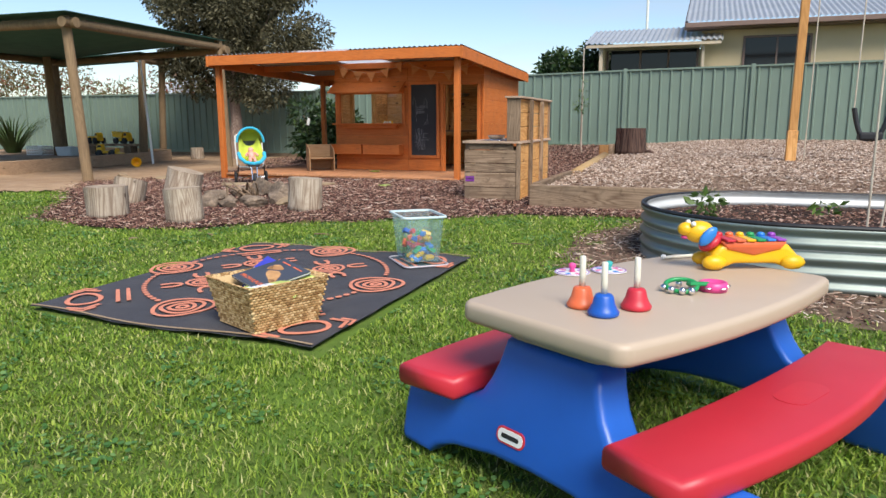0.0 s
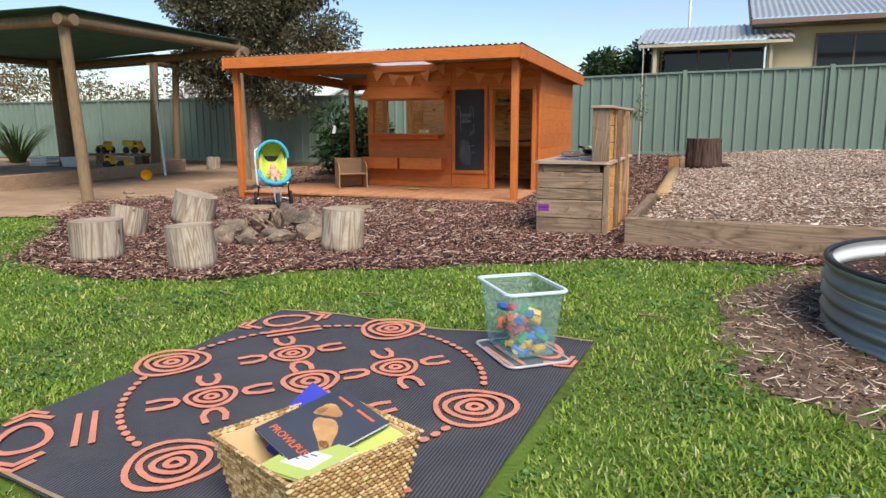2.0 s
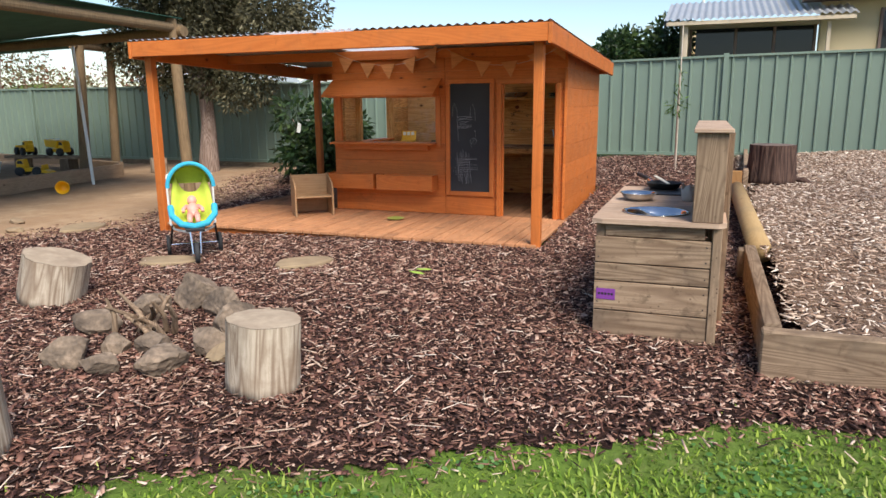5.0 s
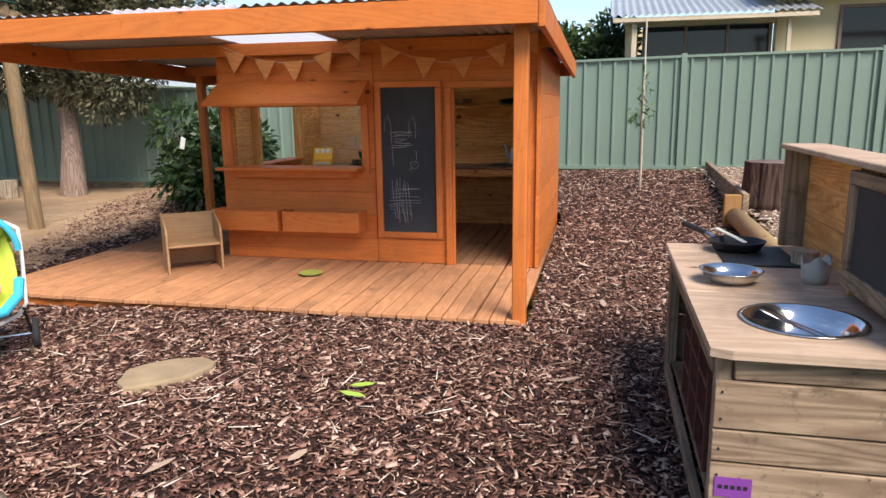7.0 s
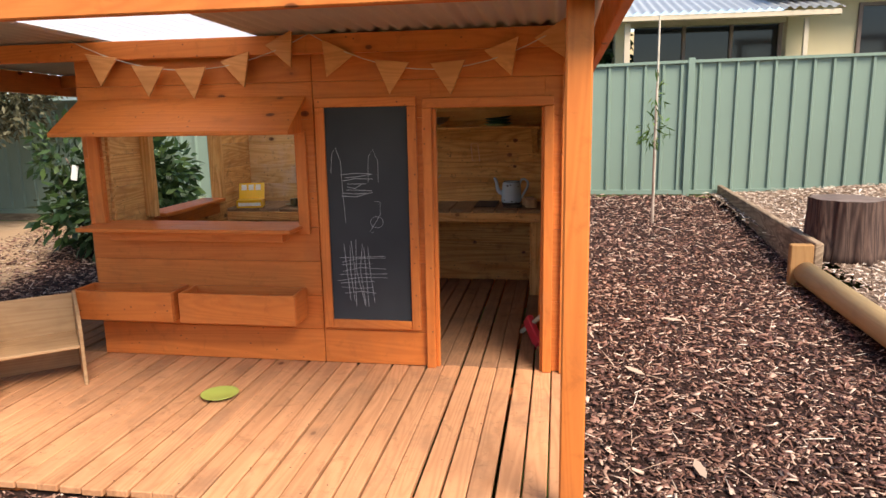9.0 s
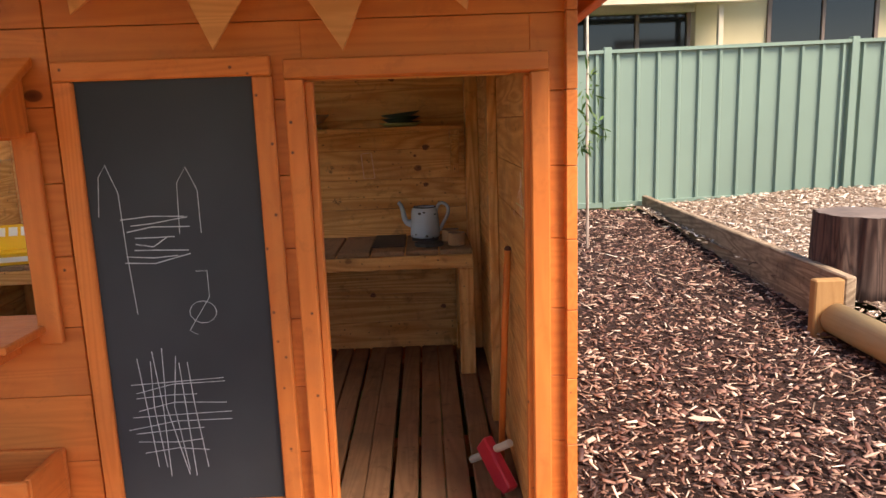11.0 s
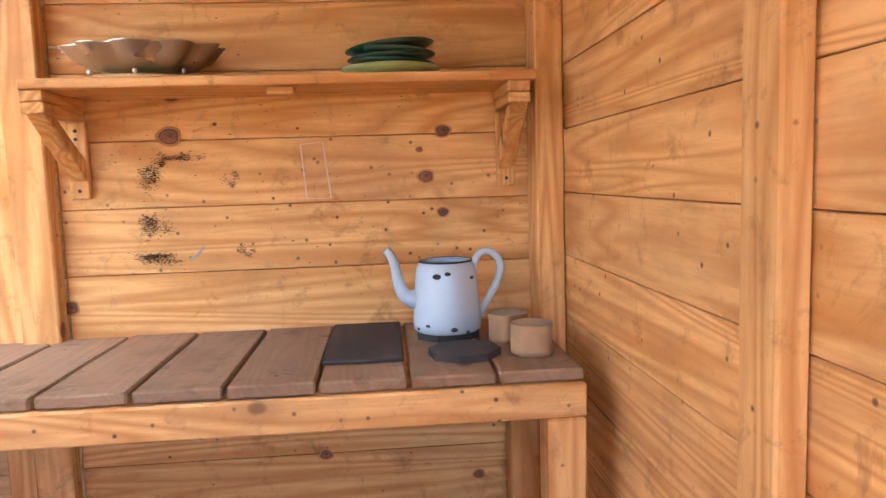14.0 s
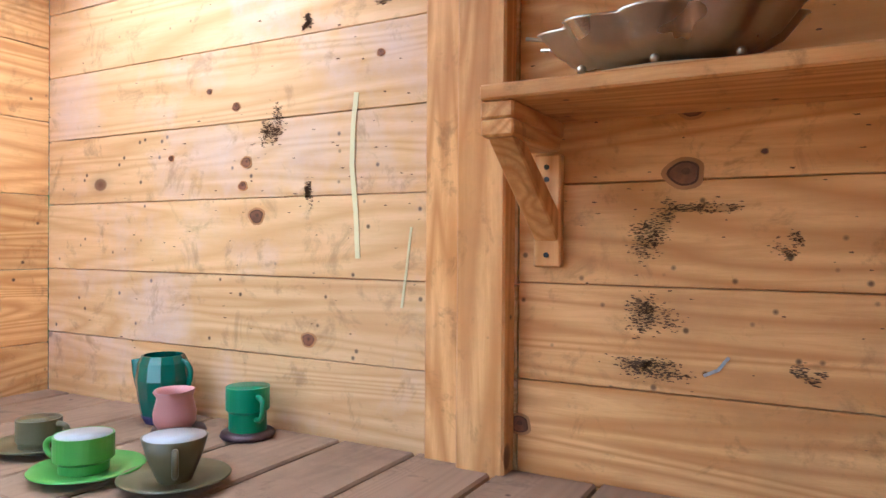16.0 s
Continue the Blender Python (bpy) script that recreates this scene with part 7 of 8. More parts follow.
# ---- neighbours ----
cream = plain("cream_render", (0.62, 0.50, 0.30), 0.85, 0, 0.06, 4, 0.1)
glass_m, gn, gl, gb = node_mat("dark_window_glass", 0.06)
gb.inputs["Base Color"].default_value = (0.012, 0.013, 0.015, 1)
gb.inputs["Specular IOR Level"].default_value = 0.35
fascia_m = plain("fascia_brown", (0.20, 0.13, 0.10), 0.6)
cream_trim = plain("cream_trim", (0.55, 0.45, 0.32), 0.7)
nh = thing("neighbour_house", (0, 0, 0), "cream rendered house with corrugated iron porch roof", "house")
part("wall", box(-0.15, 12, 18.7, 18.9, 0, 3.3, 0.01), cream, nh)
part("wall", box(-2.5, -2.35, 18.6, 22, 0, 2.85, 0.01), cream, nh)
part("wall", box(-2.3, -0.16, 18.75, 18.9, 0, 2.2, 0.01), cream, nh)
part("wall", box(-2.5, -0.155, 21.5, 21.7, 0, 3.0, 0.01), cream, nh)
w1 = part("window", box(-2.22, -0.24, 18.78, 18.80, 2.2, 2.76, 0), glass_m, nh, "dark glazed porch window")
for x in (-2.34, -1.55, -0.9, -0.24):
    part("window_frame", box(x, x + 0.05, 18.74, 18.82, 2.2, 2.78, 0.004), fascia_m, w1)
part("window_head", box(-2.35, -0.16, 18.70, 18.86, 2.765, 2.9, 0.004), cream_trim, nh)
part("porch_post", box(-2.42, -2.34, 18.05, 18.13, 0.3, 2.75, 0.005), cream_trim, nh)
part("porch_post", box(-0.12, -0.06, 18.05, 18.11, 0.3, 2.75, 0.005), cream_trim, nh)
w2 = part("window", box(0.80, 2.15, 18.685, 18.695, 2.1, 2.95, 0), glass_m, nh, "dark window pane")
for x0, x1, z0, z1 in ((0.76, 0.81, 2.06, 2.99), (2.14, 2.19, 2.06, 2.99), (1.46, 1.5, 2.1, 2.95), (0.81, 2.14, 2.94, 2.99), (0.81, 2.14, 2.06, 2.11)):
    part("window_frame", box(x0, x1, 18.66, 18.70, z0, z1, 0.003), fascia_m, w2)
add_sheet("porch_roof", -2.75, 0.32, 17.9, 19.8, lambda y: 2.86 + 0.27 * (y - 17.9), roof_iron, nh, "corrugated grey iron porch roof", pitch=0.12, amp=0.018)
part("gutter", box(-2.72, 0.28, 17.92, 18.0, 2.76, 2.83, 0.006), cream_trim, nh)
part("barge", prism([(0, 0), (1.9, 0.50), (1.9, 0.41), (0, -0.09)], 0.04, Matrix.Translation((-2.74, 17.95, 2.84)) @ Matrix.Rotation(radians(90), 4, "Z")), black, nh)
add_sheet("main_roof", -0.5, 12.5, 18.2, 24, lambda y: 3.30 + 0.30 * (y - 18.2), roof_iron, nh, "corrugated grey iron main roof", pitch=0.12, amp=0.018)
part("main_gutter", box(-0.5, 12.5, 18.15, 18.25, 3.16, 3.27, 0.01), fascia_m, nh)
part("soffit", box(-0.48, 12.4, 18.26, 18.75, 3.14, 3.18, 0.004), fascia_m, nh)
part("side_fascia", prism([(0, 0), (5.8, 1.74), (5.8, 1.58), (0, -0.16)], 0.05, Matrix.Translation((-0.5, 18.2, 3.27)) @ Matrix.Rotation(radians(90), 4, "Z")), fascia_m, nh)
solo("flag_pole", tube([(-2.28, 30, 0), (-2.28, 30, 9)], 0.05, 10), white_plastic, "tall white pole beyond the house", "pole")
fh_wall, fh_roof = plain("white_weatherboard", (0.7, 0.7, 0.68), 0.7), plain("pale_roof_sheet", (0.6, 0.64, 0.68), 0.6, 0.2)
for x0, x1, y0, zr, word in ((-37.5, -29.5, 42, 4.3, "white house with pale metal roof beyond the trees"), (-25.2, -21.5, 42, 3.6, "small white gabled house beyond the fence")):
    fh = thing("far_house", (0, 0, 0), word, "house", "far houses")
    part("wall", box(x0, x1, y0, y0 + 6, 0, zr - 1.2, 0.02), fh_wall, fh)
    if x1 - x0 > 5:
        part("roof", prism([(-3.4, zr - 1.2), (0, zr + 0.2), (3.4, zr - 1.2), (3.4, zr - 1.32), (-3.4, zr - 1.32)], x1 - x0 + 0.6, Matrix.Translation(((x0 + x1) / 2, y0 + 3, 0)) @ Matrix.Rotation(radians(90), 4, "Z")), fh_roof, fh)
    else:
        part("roof", prism([(x0 - 0.4, zr - 1.0), ((x0 + x1) / 2, zr), (x1 + 0.4, zr - 1.0), (x1 + 0.4, zr - 1.12), ((x0 + x1) / 2, zr - 0.14), (x0 - 0.4, zr - 1.12)], 6.4, Matrix.Translation((0, y0 + 3, 0))), fh_roof, fh)
        part("gable", prism([(x0, zr - 1.2), (x1, zr - 1.2), ((x0 + x1) / 2, zr - 0.15)], 0.1, Matrix.Translation((0, y0 + 0.05, 0))), fh_wall, fh)
    part("window", box((x0 + x1) / 2 - 0.5, (x0 + x1) / 2 + 0.5, y0 - 0.03, y0 - 0.01, 1.2, 2.3, 0), glass_m, fh)
# low hills far off
hx = np.linspace(-700, 500, 80)
hv, hf = [], []
for j, (yy, s) in enumerate(((420, 0.0), (520, 1.0), (640, 0.6))):
    for x in hx:
        hv.append((x, yy, -2 + s * (16 + 10 * math.sin(x * 0.011 + 1) + 6 * math.sin(x * 0.027))))
n_ = len(hx)
for j in range(2):
    for i in range(n_ - 1):
        hf.append((j * n_ + i, j * n_ + i + 1, (j + 1) * n_ + i + 1, (j + 1) * n_ + i))
tagged(sheet_from("backdrop_hills", np.array(hv), np.array(hf), turf, True), "low green hills far away", "hills", kind="structure")
# closing fences out of sight
for nm, bb_ in (("wall_boundary_left", (-27.6, -27.5, -12, 17.1)), ("wall_boundary_right", (15.9, 16.0, -12, 17.1)), ("wall_boundary_rear", (-27.6, 16.0, -12.1, -12.0))):
    tagged(part(nm, box(*bb_, -0.4, 1.8, 0.01), fence_green), "plain green boundary fence", "fence", kind="structure")

# ---- verandah things ----
chair = thing("plywood_chair", (-5.95, 10.93, DZ), "small worn plywood cube chair on the deck", "chair", turn=40)
for s in (-1, 1):
    part("side_panel", prism([(-0.16, 0), (0.17, 0), (0.17, 0.30), (0.12, 0.36), (-0.16, 0.44)], 0.018, Matrix.Translation((s * 0.20, 0, 0)) @ Matrix.Rotation(radians(-90), 4, "Z"), 0.003), ply, chair)
part("seat", box(-0.19, 0.19, -0.165, 0.15, 0.20, 0.218, 0.003), ply, chair)
part("back", box(-0.19, 0.19, 0.135, 0.152, 0.02, 0.43, 0.003), ply, chair)
gp = thing("green_plate", (-4.92, 10.87, DZ + 0.003), "small yellow green plate lying on the deck", "plate")
smooth(part("dish", lathe([(0.05, 0), (0.07, 0.006), (0.092, 0.018), (0.088, 0.019), (0.066, 0.010), (0.002, 0.006)], 30), plain("yellow_green_glaze", (0.38, 0.42, 0.09), 0.35), gp))


# wall stain made lighter: stands in for the light and shade setting flags off
flag_wood = timber("lit_flag_wood", "x", (0.68, 0.30, 0.11), (0.50, 0.19, 0.06), (0.2, 0.07, 0.03), 0.6, 0.5, 0.1, 0.3, (0.3, 0.13, 0.06), 0.08)


def bunting(pts, flags):
    b = thing("bunting", (0, 0, 0), "string of small orange wooden triangle bunting flags", "bunting", "bunting strings")
    part("string", tube(pts, 0.0022, 6), rope, b)
    for x, z, tw in flags:
        part("flag", prism([(-0.088, 0), (0.088, 0), (0.0, -0.16)], 0.012, pose(x, FY - 0.075, z, 4, tw, tw * 0.6), 0.002), flag_wood, b)


def sag(x0, x1, z0, z1, dip, n=14):
    return [(x0 + (x1 - x0) * u, FY - 0.072, z0 + (z1 - z0) * u - dip * 4 * u * (1 - u)) for u in (i / n for i in range(n + 1))]


bunting(sag(-5.88, -4.53, 2.02, 2.0, 0.17), [(-5.68, 1.925, 8), (-5.42, 1.865, 4), (-5.18, 1.85, -2), (-4.93, 1.90, -14), (-4.69, 1.985, -22)])
bunting(sag(-4.53, -3.27, 2.0, 2.0, 0.19), [(-4.38, 1.93, 24), (-4.11, 1.855, 6), (-3.83, 1.845, -4), (-3.57, 1.92, -18), (-3.34, 1.985, -28)])


def chalk_line(pts, parent, y, w=0.004, material=None):
    w = w * (0.52 if material is None else 1.0)
    bm = bmesh.new()
    prev = None
    for i, (x, z) in enumerate(pts):
        j = min(i + 1, len(pts) - 1)
        k = max(i - 1, 0)
        d = Vector((pts[j][0] - pts[k][0], pts[j][1] - pts[k][1])).normalized()
        s = Vector((-d.y, d.x)) * w / 2
        vs = (bm.verts.new((x - s.x, y, z - s.y)), bm.verts.new((x + s.x, y, z + s.y)))
        if prev:
            bm.faces.new((prev[0], prev[1], vs[1], vs[0]))
        prev = vs
    thicken(bm, 0.0008)
    return part("chalk_line", bm, material or chalk, parent)


yb = FY - 0.0132
rk = random.Random(21)
for i in range(7):
    x = -4.41 + i * 0.022
    chalk_line([(x + rk.uniform(-0.01, 0.01), 0.96 - rk.uniform(0, 0.06)), (x + rk.uniform(-0.01, 0.015), 0.78), (x + 0.015 + rk.uniform(-0.01, 0.02), 0.62 - rk.uniform(0, 0.05))], bb, yb, 0.0042)
for i in range(9):
    z = 0.86 - i * 0.025
    chalk_line([(-4.45 + rk.uniform(-0.01, 0.03), z + rk.uniform(-0.02, 0.01)), (-4.33, z + rk.uniform(-0.01, 0.01)), (-4.24 + rk.uniform(-0.04, 0.06), z + rk.uniform(-0.01, 0.02))], bb, yb, 0.0036)
chalk_line([(-4.47, 1.30), (-4.46, 1.40), (-4.44, 1.43), (-4.415, 1.36), (-4.41, 1.20), (-4.40, 1.04)], bb, yb, 0.0036)
chalk_line([(-4.27, 1.25), (-4.265, 1.38), (-4.24, 1.42), (-4.215, 1.36), (-4.215, 1.25)], bb, yb, 0.003)
for i in range(8):
    z = 1.29 - i * 0.016
    chalk_line([(-4.40 + rk.uniform(-0.02, 0.02), z), (-4.34, z + rk.uniform(-0.012, 0.012)), (-4.28 + rk.uniform(-0.03, 0.04), z + rk.uniform(-0.005, 0.02))], bb, yb, 0.005)
chalk_line([(-4.23 + 0.035 * math.cos(a), 1.04 + 0.03 * math.sin(a)) for a in (i * 0.5 for i in range(14))], bb, yb, 0.003)
chalk_line([(-4.24, 1.15), (-4.21, 1.15), (-4.21, 1.08), (-4.27, 0.99), (-4.25, 0.98)], bb, yb, 0.003)

# ---- inside the playhouse ----
ib = thing("play_bench", (0, 0, 0), "long raw timber play bench with dusty board top", "bench")
BT = 0.89
xk = -3.415
i = 0
while xk > LX + 0.1:
    x0 = max(xk - 0.166, LX + 0.03)
    part("top_board", box(x0 + 0.003, xk - 0.003, 12.965, BY - 0.006, BT - 0.024, BT + rng.uniform(-0.0015, 0.0015), 0.004), benchwood, ib)
    xk -= 0.1685
part("apron", box(LX + 0.04, -3.415, 12.955, 12.995, 0.797, BT - 0.026, 0.004), pine["x"], ib)
part("back_rail", box(LX + 0.04, -3.415, BY - 0.055, BY - 0.01, 0.797, BT - 0.026, 0.004), pine["x"], ib)
for x in (-3.49, -5.86):
    for y in (12.957, 13.37):
        part("leg", box(x, x + 0.075, y, y + 0.075, DZ + 0.001, 0.795, 0.005), pine["z"], ib)
part("foot_rail", box(-3.47, -3.435, 13.034, 13.368, DZ + 0.03, DZ + 0.12, 0.004), pine["y"], ib)

sf = thing("wall_shelf", (0, 0, 0), "raw pine wall shelf on timber brackets", "shelf")
SZ = 1.49
part("shelf_board", box(-4.537, -3.435, 13.245, BY - 0.003, SZ - 0.022, SZ, 0.003), pine["x"], sf)
for x in (-4.538, -3.50):
    part("bracket_arm", box(x, x + 0.05, 13.25, BY - 0.004, SZ - 0.047, SZ - 0.0225, 0.003), pine["y"], sf)
    part("bracket_arm", box(x + 0.001, x + 0.051, 13.25, BY - 0.024, SZ - 0.072, SZ - 0.048, 0.003), pine["y"], sf)
    part("bracket_back", box(x + 0.004, x + 0.05, BY - 0.022, BY - 0.002, SZ - 0.258, SZ - 0.074, 0.003), pine["z"], sf)
    part("bracket_brace", prism([(13.262, SZ - 0.073), (13.306, SZ - 0.073), (BY - 0.0225, SZ - 0.165), (BY - 0.0225, SZ - 0.215)], 0.042, Matrix.Translation((x + 0.027, 0, 0)) @ Matrix.Rotation(radians(90), 4, "Z"), 0.003), pine["z"], sf)
    for z in (SZ - 0.095, SZ - 0.115, SZ - 0.238):
        part("screw", lathe([(0.0045, 0), (0.0045, 0.002)], 8, None, Matrix.Translation((x + 0.027, BY - 0.0222, z)) @ Matrix.Rotation(radians(90), 4, "X")), iron, sf)
part("cleat", box(-4.03, -3.97, 13.27, 13.31, SZ - 0.04, SZ - 0.0225, 0.003), pine["x"], sf)

# silver dish and plates on the shelf
sdsh = thing("silver_dish", (-4.305, 13.345, SZ + 0.001), "tarnished silver fluted oval dish with spoons", "dish")
bm = bmesh.new()
rows = []
for r, z in ((0.062, 0.020), (0.098, 0.024), (0.126, 0.042), (0.148, 0.073), (0.153, 0.076), (0.146, 0.074), (0.120, 0.042), (0.09, 0.028), (0.05, 0.024)):
    row = []
    for i in range(64):
        a = 2 * math.pi * i / 64
        k = r * (1 + 0.20 * (abs(math.sin(5 * a)) - 0.5) * min(1, z / 0.045))
        row.append(bm.verts.new((k * 1.08 * math.cos(a), k * 0.66 * math.sin(a), z)))
    rows.append(row)
for a, b in zip(rows, rows[1:]):
    for i in range(64):
        bm.faces.new((a[i], a[(i + 1) % 64], b[(i + 1) % 64], b[i]))
bm.faces.new(rows[0][::-1])
bm.faces.new(rows[-1])
smooth(part("dish_body", bm, old_silver, sdsh))
for x, y in ((-0.10, -0.055), (0.10, -0.055), (0.0, -0.07), (0.0, 0.07)):
    part("foot", ball(0.0065, Matrix.Translation((x, y, 0.0145)), 2), old_silver, sdsh)
part("stand_plate", flat([(0.135 * math.cos(a), 0.075 * math.sin(a)) for a in (2 * math.pi * i / 30 for i in range(30))], 0.0, 0.008), wicker, sdsh, "woven oval mat under the dish")
for dy in (-0.02, 0.02):
    part("spoon", tube([(-0.06, dy, 0.034), (-0.15, dy * 1.3, 0.068), (-0.19, dy * 1.6, 0.074)], 0.003, 7), old_silver, sdsh)
pg1 = plain("pale_green_glaze", (0.36, 0.42, 0.18), 0.35)
pg2 = plain("dark_green_glaze", (0.012, 0.05, 0.035), 0.35)
for i, (r, mt, tx, dx, word) in enumerate(((0.115, pg1, 0, 0, "pale green plate at the bottom of the stack"), (0.098, pg2, 3, 0.004, "dark green plate in the stack"), (0.098, pg2, -3, -0.002, "dark green plate in the stack"), (0.100, pg2, 3, 0.003, "dark green plate in the stack"), (0.103, pg2, -6, 0.0, "dark green plate tilted on the stack"))):
    smooth(solo("plate", lathe([(r * 0.6, 0), (r * 0.72, 0.004), (r, 0.018), (r * 0.985, 0.0195), (r * 0.7, 0.008), (0.002, 0.006)], 34), mt, word, "plate", "plate stack", at=pose(-3.755 + dx, 13.35, SZ + 0.002 + i * 0.0125, 0, tx, 0)))

# kettle
kx, ky = -3.648, 13.285
kt = thing("enamel_teapot", (kx, ky, BT + 0.017), "chipped pale blue enamel teapot without its lid", "teapot")
smooth(part("pot_body", lathe([(0.070, 0.0), (0.078, 0.006), (0.079, 0.02), (0.075, 0.08), (0.070, 0.135), (0.066, 0.152), (0.060, 0.158), (0.059, 0.162), (0.056, 0.160), (0.060, 0.150), (0.066, 0.10), (0.068, 0.02), (0.002, 0.012)], 44), enamel, kt))
smooth(part("rim", lathe([(0.056, 0.158), (0.060, 0.163), (0.062, 0.159)], 44, cap=False), chip_dark, kt, "bare dark metal rim"))
smooth(part("spout", tube(arc((-0.066, 0, 0.075), (-0.105, 0, 0.07), (-0.112, 0, 0.125), 8) + arc((-0.112, 0, 0.125), (-0.118, 0, 0.175), (-0.137, 0, 0.19), 6)[1:], 0.012, 14, None, [0.026, 0.023, 0.020, 0.018, 0.0165, 0.0155, 0.0145, 0.0135, 0.013, 0.012, 0.0115, 0.011, 0.0105, 0.010, 0.010]), enamel, kt))
smooth(part("handle", tube(arc((0.062, 0, 0.135), (0.07, 0, 0.185), (0.10, 0, 0.178), 8) + arc((0.10, 0, 0.178), (0.145, 0, 0.16), (0.115, 0, 0.10), 8)[1:] + arc((0.115, 0, 0.10), (0.09, 0, 0.06), (0.078, 0, 0.03), 6)[1:], 0.0085, 12), enamel, kt))
for a, z, r in ((-112, 0.132, 0.011), (-92, 0.138, 0.008), (-128, 0.022, 0.007), (-84, 0.014, 0.009), (-40, 0.125, 0.008), (-150, 0.012, 0.006), (-60, 0.006, 0.006)):
    R0 = (0.0795 if z < 0.03 else 0.0715) - (0.0 if z < 0.03 else 0.001)
    m = Matrix.Translation((R0 * math.cos(radians(a)), R0 * math.sin(radians(a)), z)) @ Matrix.Rotation(radians(a), 4, "Z")
    part("enamel_chip", ball(r * 0.72, m, 2, None, (0.18, 1.3, 0.8)), chip_dark, kt)
tile_slate = plain("slate_tile", (0.045, 0.042, 0.042), 0.75, 0, 0.35, 14, 0.15, (0.10, 0.08, 0.065), 0.25)
octo = [(0.076 * math.cos(radians(22.5 + 45 * i)), 0.072 * math.sin(radians(22.5 + 45 * i))) for i in range(8)]
solo("coaster", flat(octo, 0, 0.015), tile_slate, "dark octagonal slate coaster under the teapot", "coaster", "slate coasters", at=pose(kx, ky - 0.0, BT + 0.0015))
solo("coaster", flat(octo, 0, 0.015), tile_slate, "dark octagonal slate coaster with dusty top", "coaster", "slate coasters", at=pose(-3.63, 13.105, BT + 0.0015, 0, 0, 10))
solo("slate_square", box(-0.082, 0.082, -0.18, 0.18, 0, 0.008, 0.002), tile_slate, "dark rectangular slate board as a stove", "slate board", at=pose(-3.838, 13.255, BT + 0.0015))
wr = plain("sawn_round_bark", (0.42, 0.25, 0.13), 0.8, 0, 0.35, 18, 0.3, (0.3, 0.17, 0.09))
for i, (x, y, h) in enumerate(((-3.515, 13.225, 0.06), (-3.49, 13.095, 0.062))):
    stump("wood_round", x, y, 0.043, h, "small sawn branch round used as a toy", "sawn branch rounds", (0, 0), wr, log_top, 14 + i, "wood block").matrix_basis = pose(x, y, BT + 0.0015, 0, 0, i * 70)

# tea things on the left half of the bench
olive = plain("olive_melamine", (0.12, 0.105, 0.045), 0.4)
bright = plain("bright_green_melamine", (0.10, 0.34, 0.055), 0.35)
emer = plain("emerald_plastic", (0.008, 0.20, 0.085), 0.35)
deepg = plain("bottle_green_glaze", (0.006, 0.11, 0.07), 0.18)
pinkg = plain("pink_melamine", (0.62, 0.27, 0.24), 0.4)
inner_w = plain("white_melamine", (0.46, 0.47, 0.46), 0.4, 0, 0.1)
brown_c = plain("brown_coaster", (0.07, 0.032, 0.03), 0.5)


def tea_cup(name, x, y, z, r, h, mt, label, inner=None, taper=0.75, step_z=None, turn=0, dy=1.0):
    c = thing(name, (x, y, z), label, "cup", "play tea set", turn)
    if step_z:
        prof = [(r * taper, 0), (r * taper, step_z), (r, step_z + 0.006), (r, h), (r - 0.003, h)]
    else:
        prof = [(r * 0.52, 0), (r * 0.55, 0.004), (r * 0.8, h * 0.5), (r, h), (r - 0.003, h)]
    smooth(part("cup_body", lathe(prof, 32, cap=False), mt, c), False if step_z else True)
    smooth(part("cup_inside", lathe([(r - 0.003, h), (r * 0.72, h * 0.4), (r * 0.5, 0.01), (0.002, 0.008)], 32), inner or mt, c))
    smooth(part("handle", tube(arc((r * 0.93, 0, h * 0.82), (r * 1.6, 0, h * 0.85), (r * 1.45, 0, h * 0.5), 7) + arc((r * 1.45, 0, h * 0.5), (r * 1.3, 0, h * 0.25), (r * 0.8, 0, h * 0.3), 5)[1:], 0.005, 8), mt, c))
    return c


def saucer(x, y, r, mt, label):
    smooth(solo("saucer", lathe([(r * 0.5, 0), (r * 0.6, 0.003), (r, 0.014), (r * 0.98, 0.016), (r * 0.55, 0.007), (0.002, 0.006)], 36), mt, label, "saucer", "play tea set", at=pose(x, y, BT + 0.002)))
    return BT + 0.0095


z_ = saucer(-5.155, 13.085, 0.088, bright, "bright green saucer on the dusty bench")
tea_cup("green_teacup", -5.165, 13.085, z_, 0.046, 0.058, bright, "bright green stacking teacup on its saucer", inner_w, 0.82, 0.014, 200)
z_ = saucer(-5.0, 13.125, 0.085, olive, "olive brown saucer on the dusty bench")
tea_cup("olive_teacup", -5.0, 13.125, z_, 0.050, 0.068, olive, "olive brown teacup with white inside on saucer", inner_w, turn=-40)
z_ = saucer(-5.36, 13.13, 0.08, olive, "olive brown saucer at the back of the bench")
tea_cup("small_olive_cup", -5.36, 13.13, z_, 0.038, 0.05, olive, "small olive brown cup on its saucer", None, 0.9, 0.006, 20)
smooth(solo("coaster", lathe([(0.05, 0), (0.053, 0.004), (0.05, 0.011), (0.002, 0.012)], 30), brown_c, "dark brown round coaster under a green mug", "coaster", at=pose(-5.10, 13.385, BT + 0.0015)))
tea_cup("green_mug", -5.10, 13.385, BT + 0.0145, 0.042, 0.085, emer, "emerald green plastic stacking mug", None, 0.86, 0.035, -20)
smooth(solo("coaster", lathe([(0.05, 0), (0.053, 0.004), (0.05, 0.011), (0.002, 0.012)], 30), brown_c, "dark brown round coaster under the pink jug", "coaster", at=pose(-5.235, 13.335, BT + 0.0015)))
jg = thing("pink_jug", (-5.235, 13.325, BT + 0.0145), "small pink plastic milk jug", "jug", "play tea set", -60)
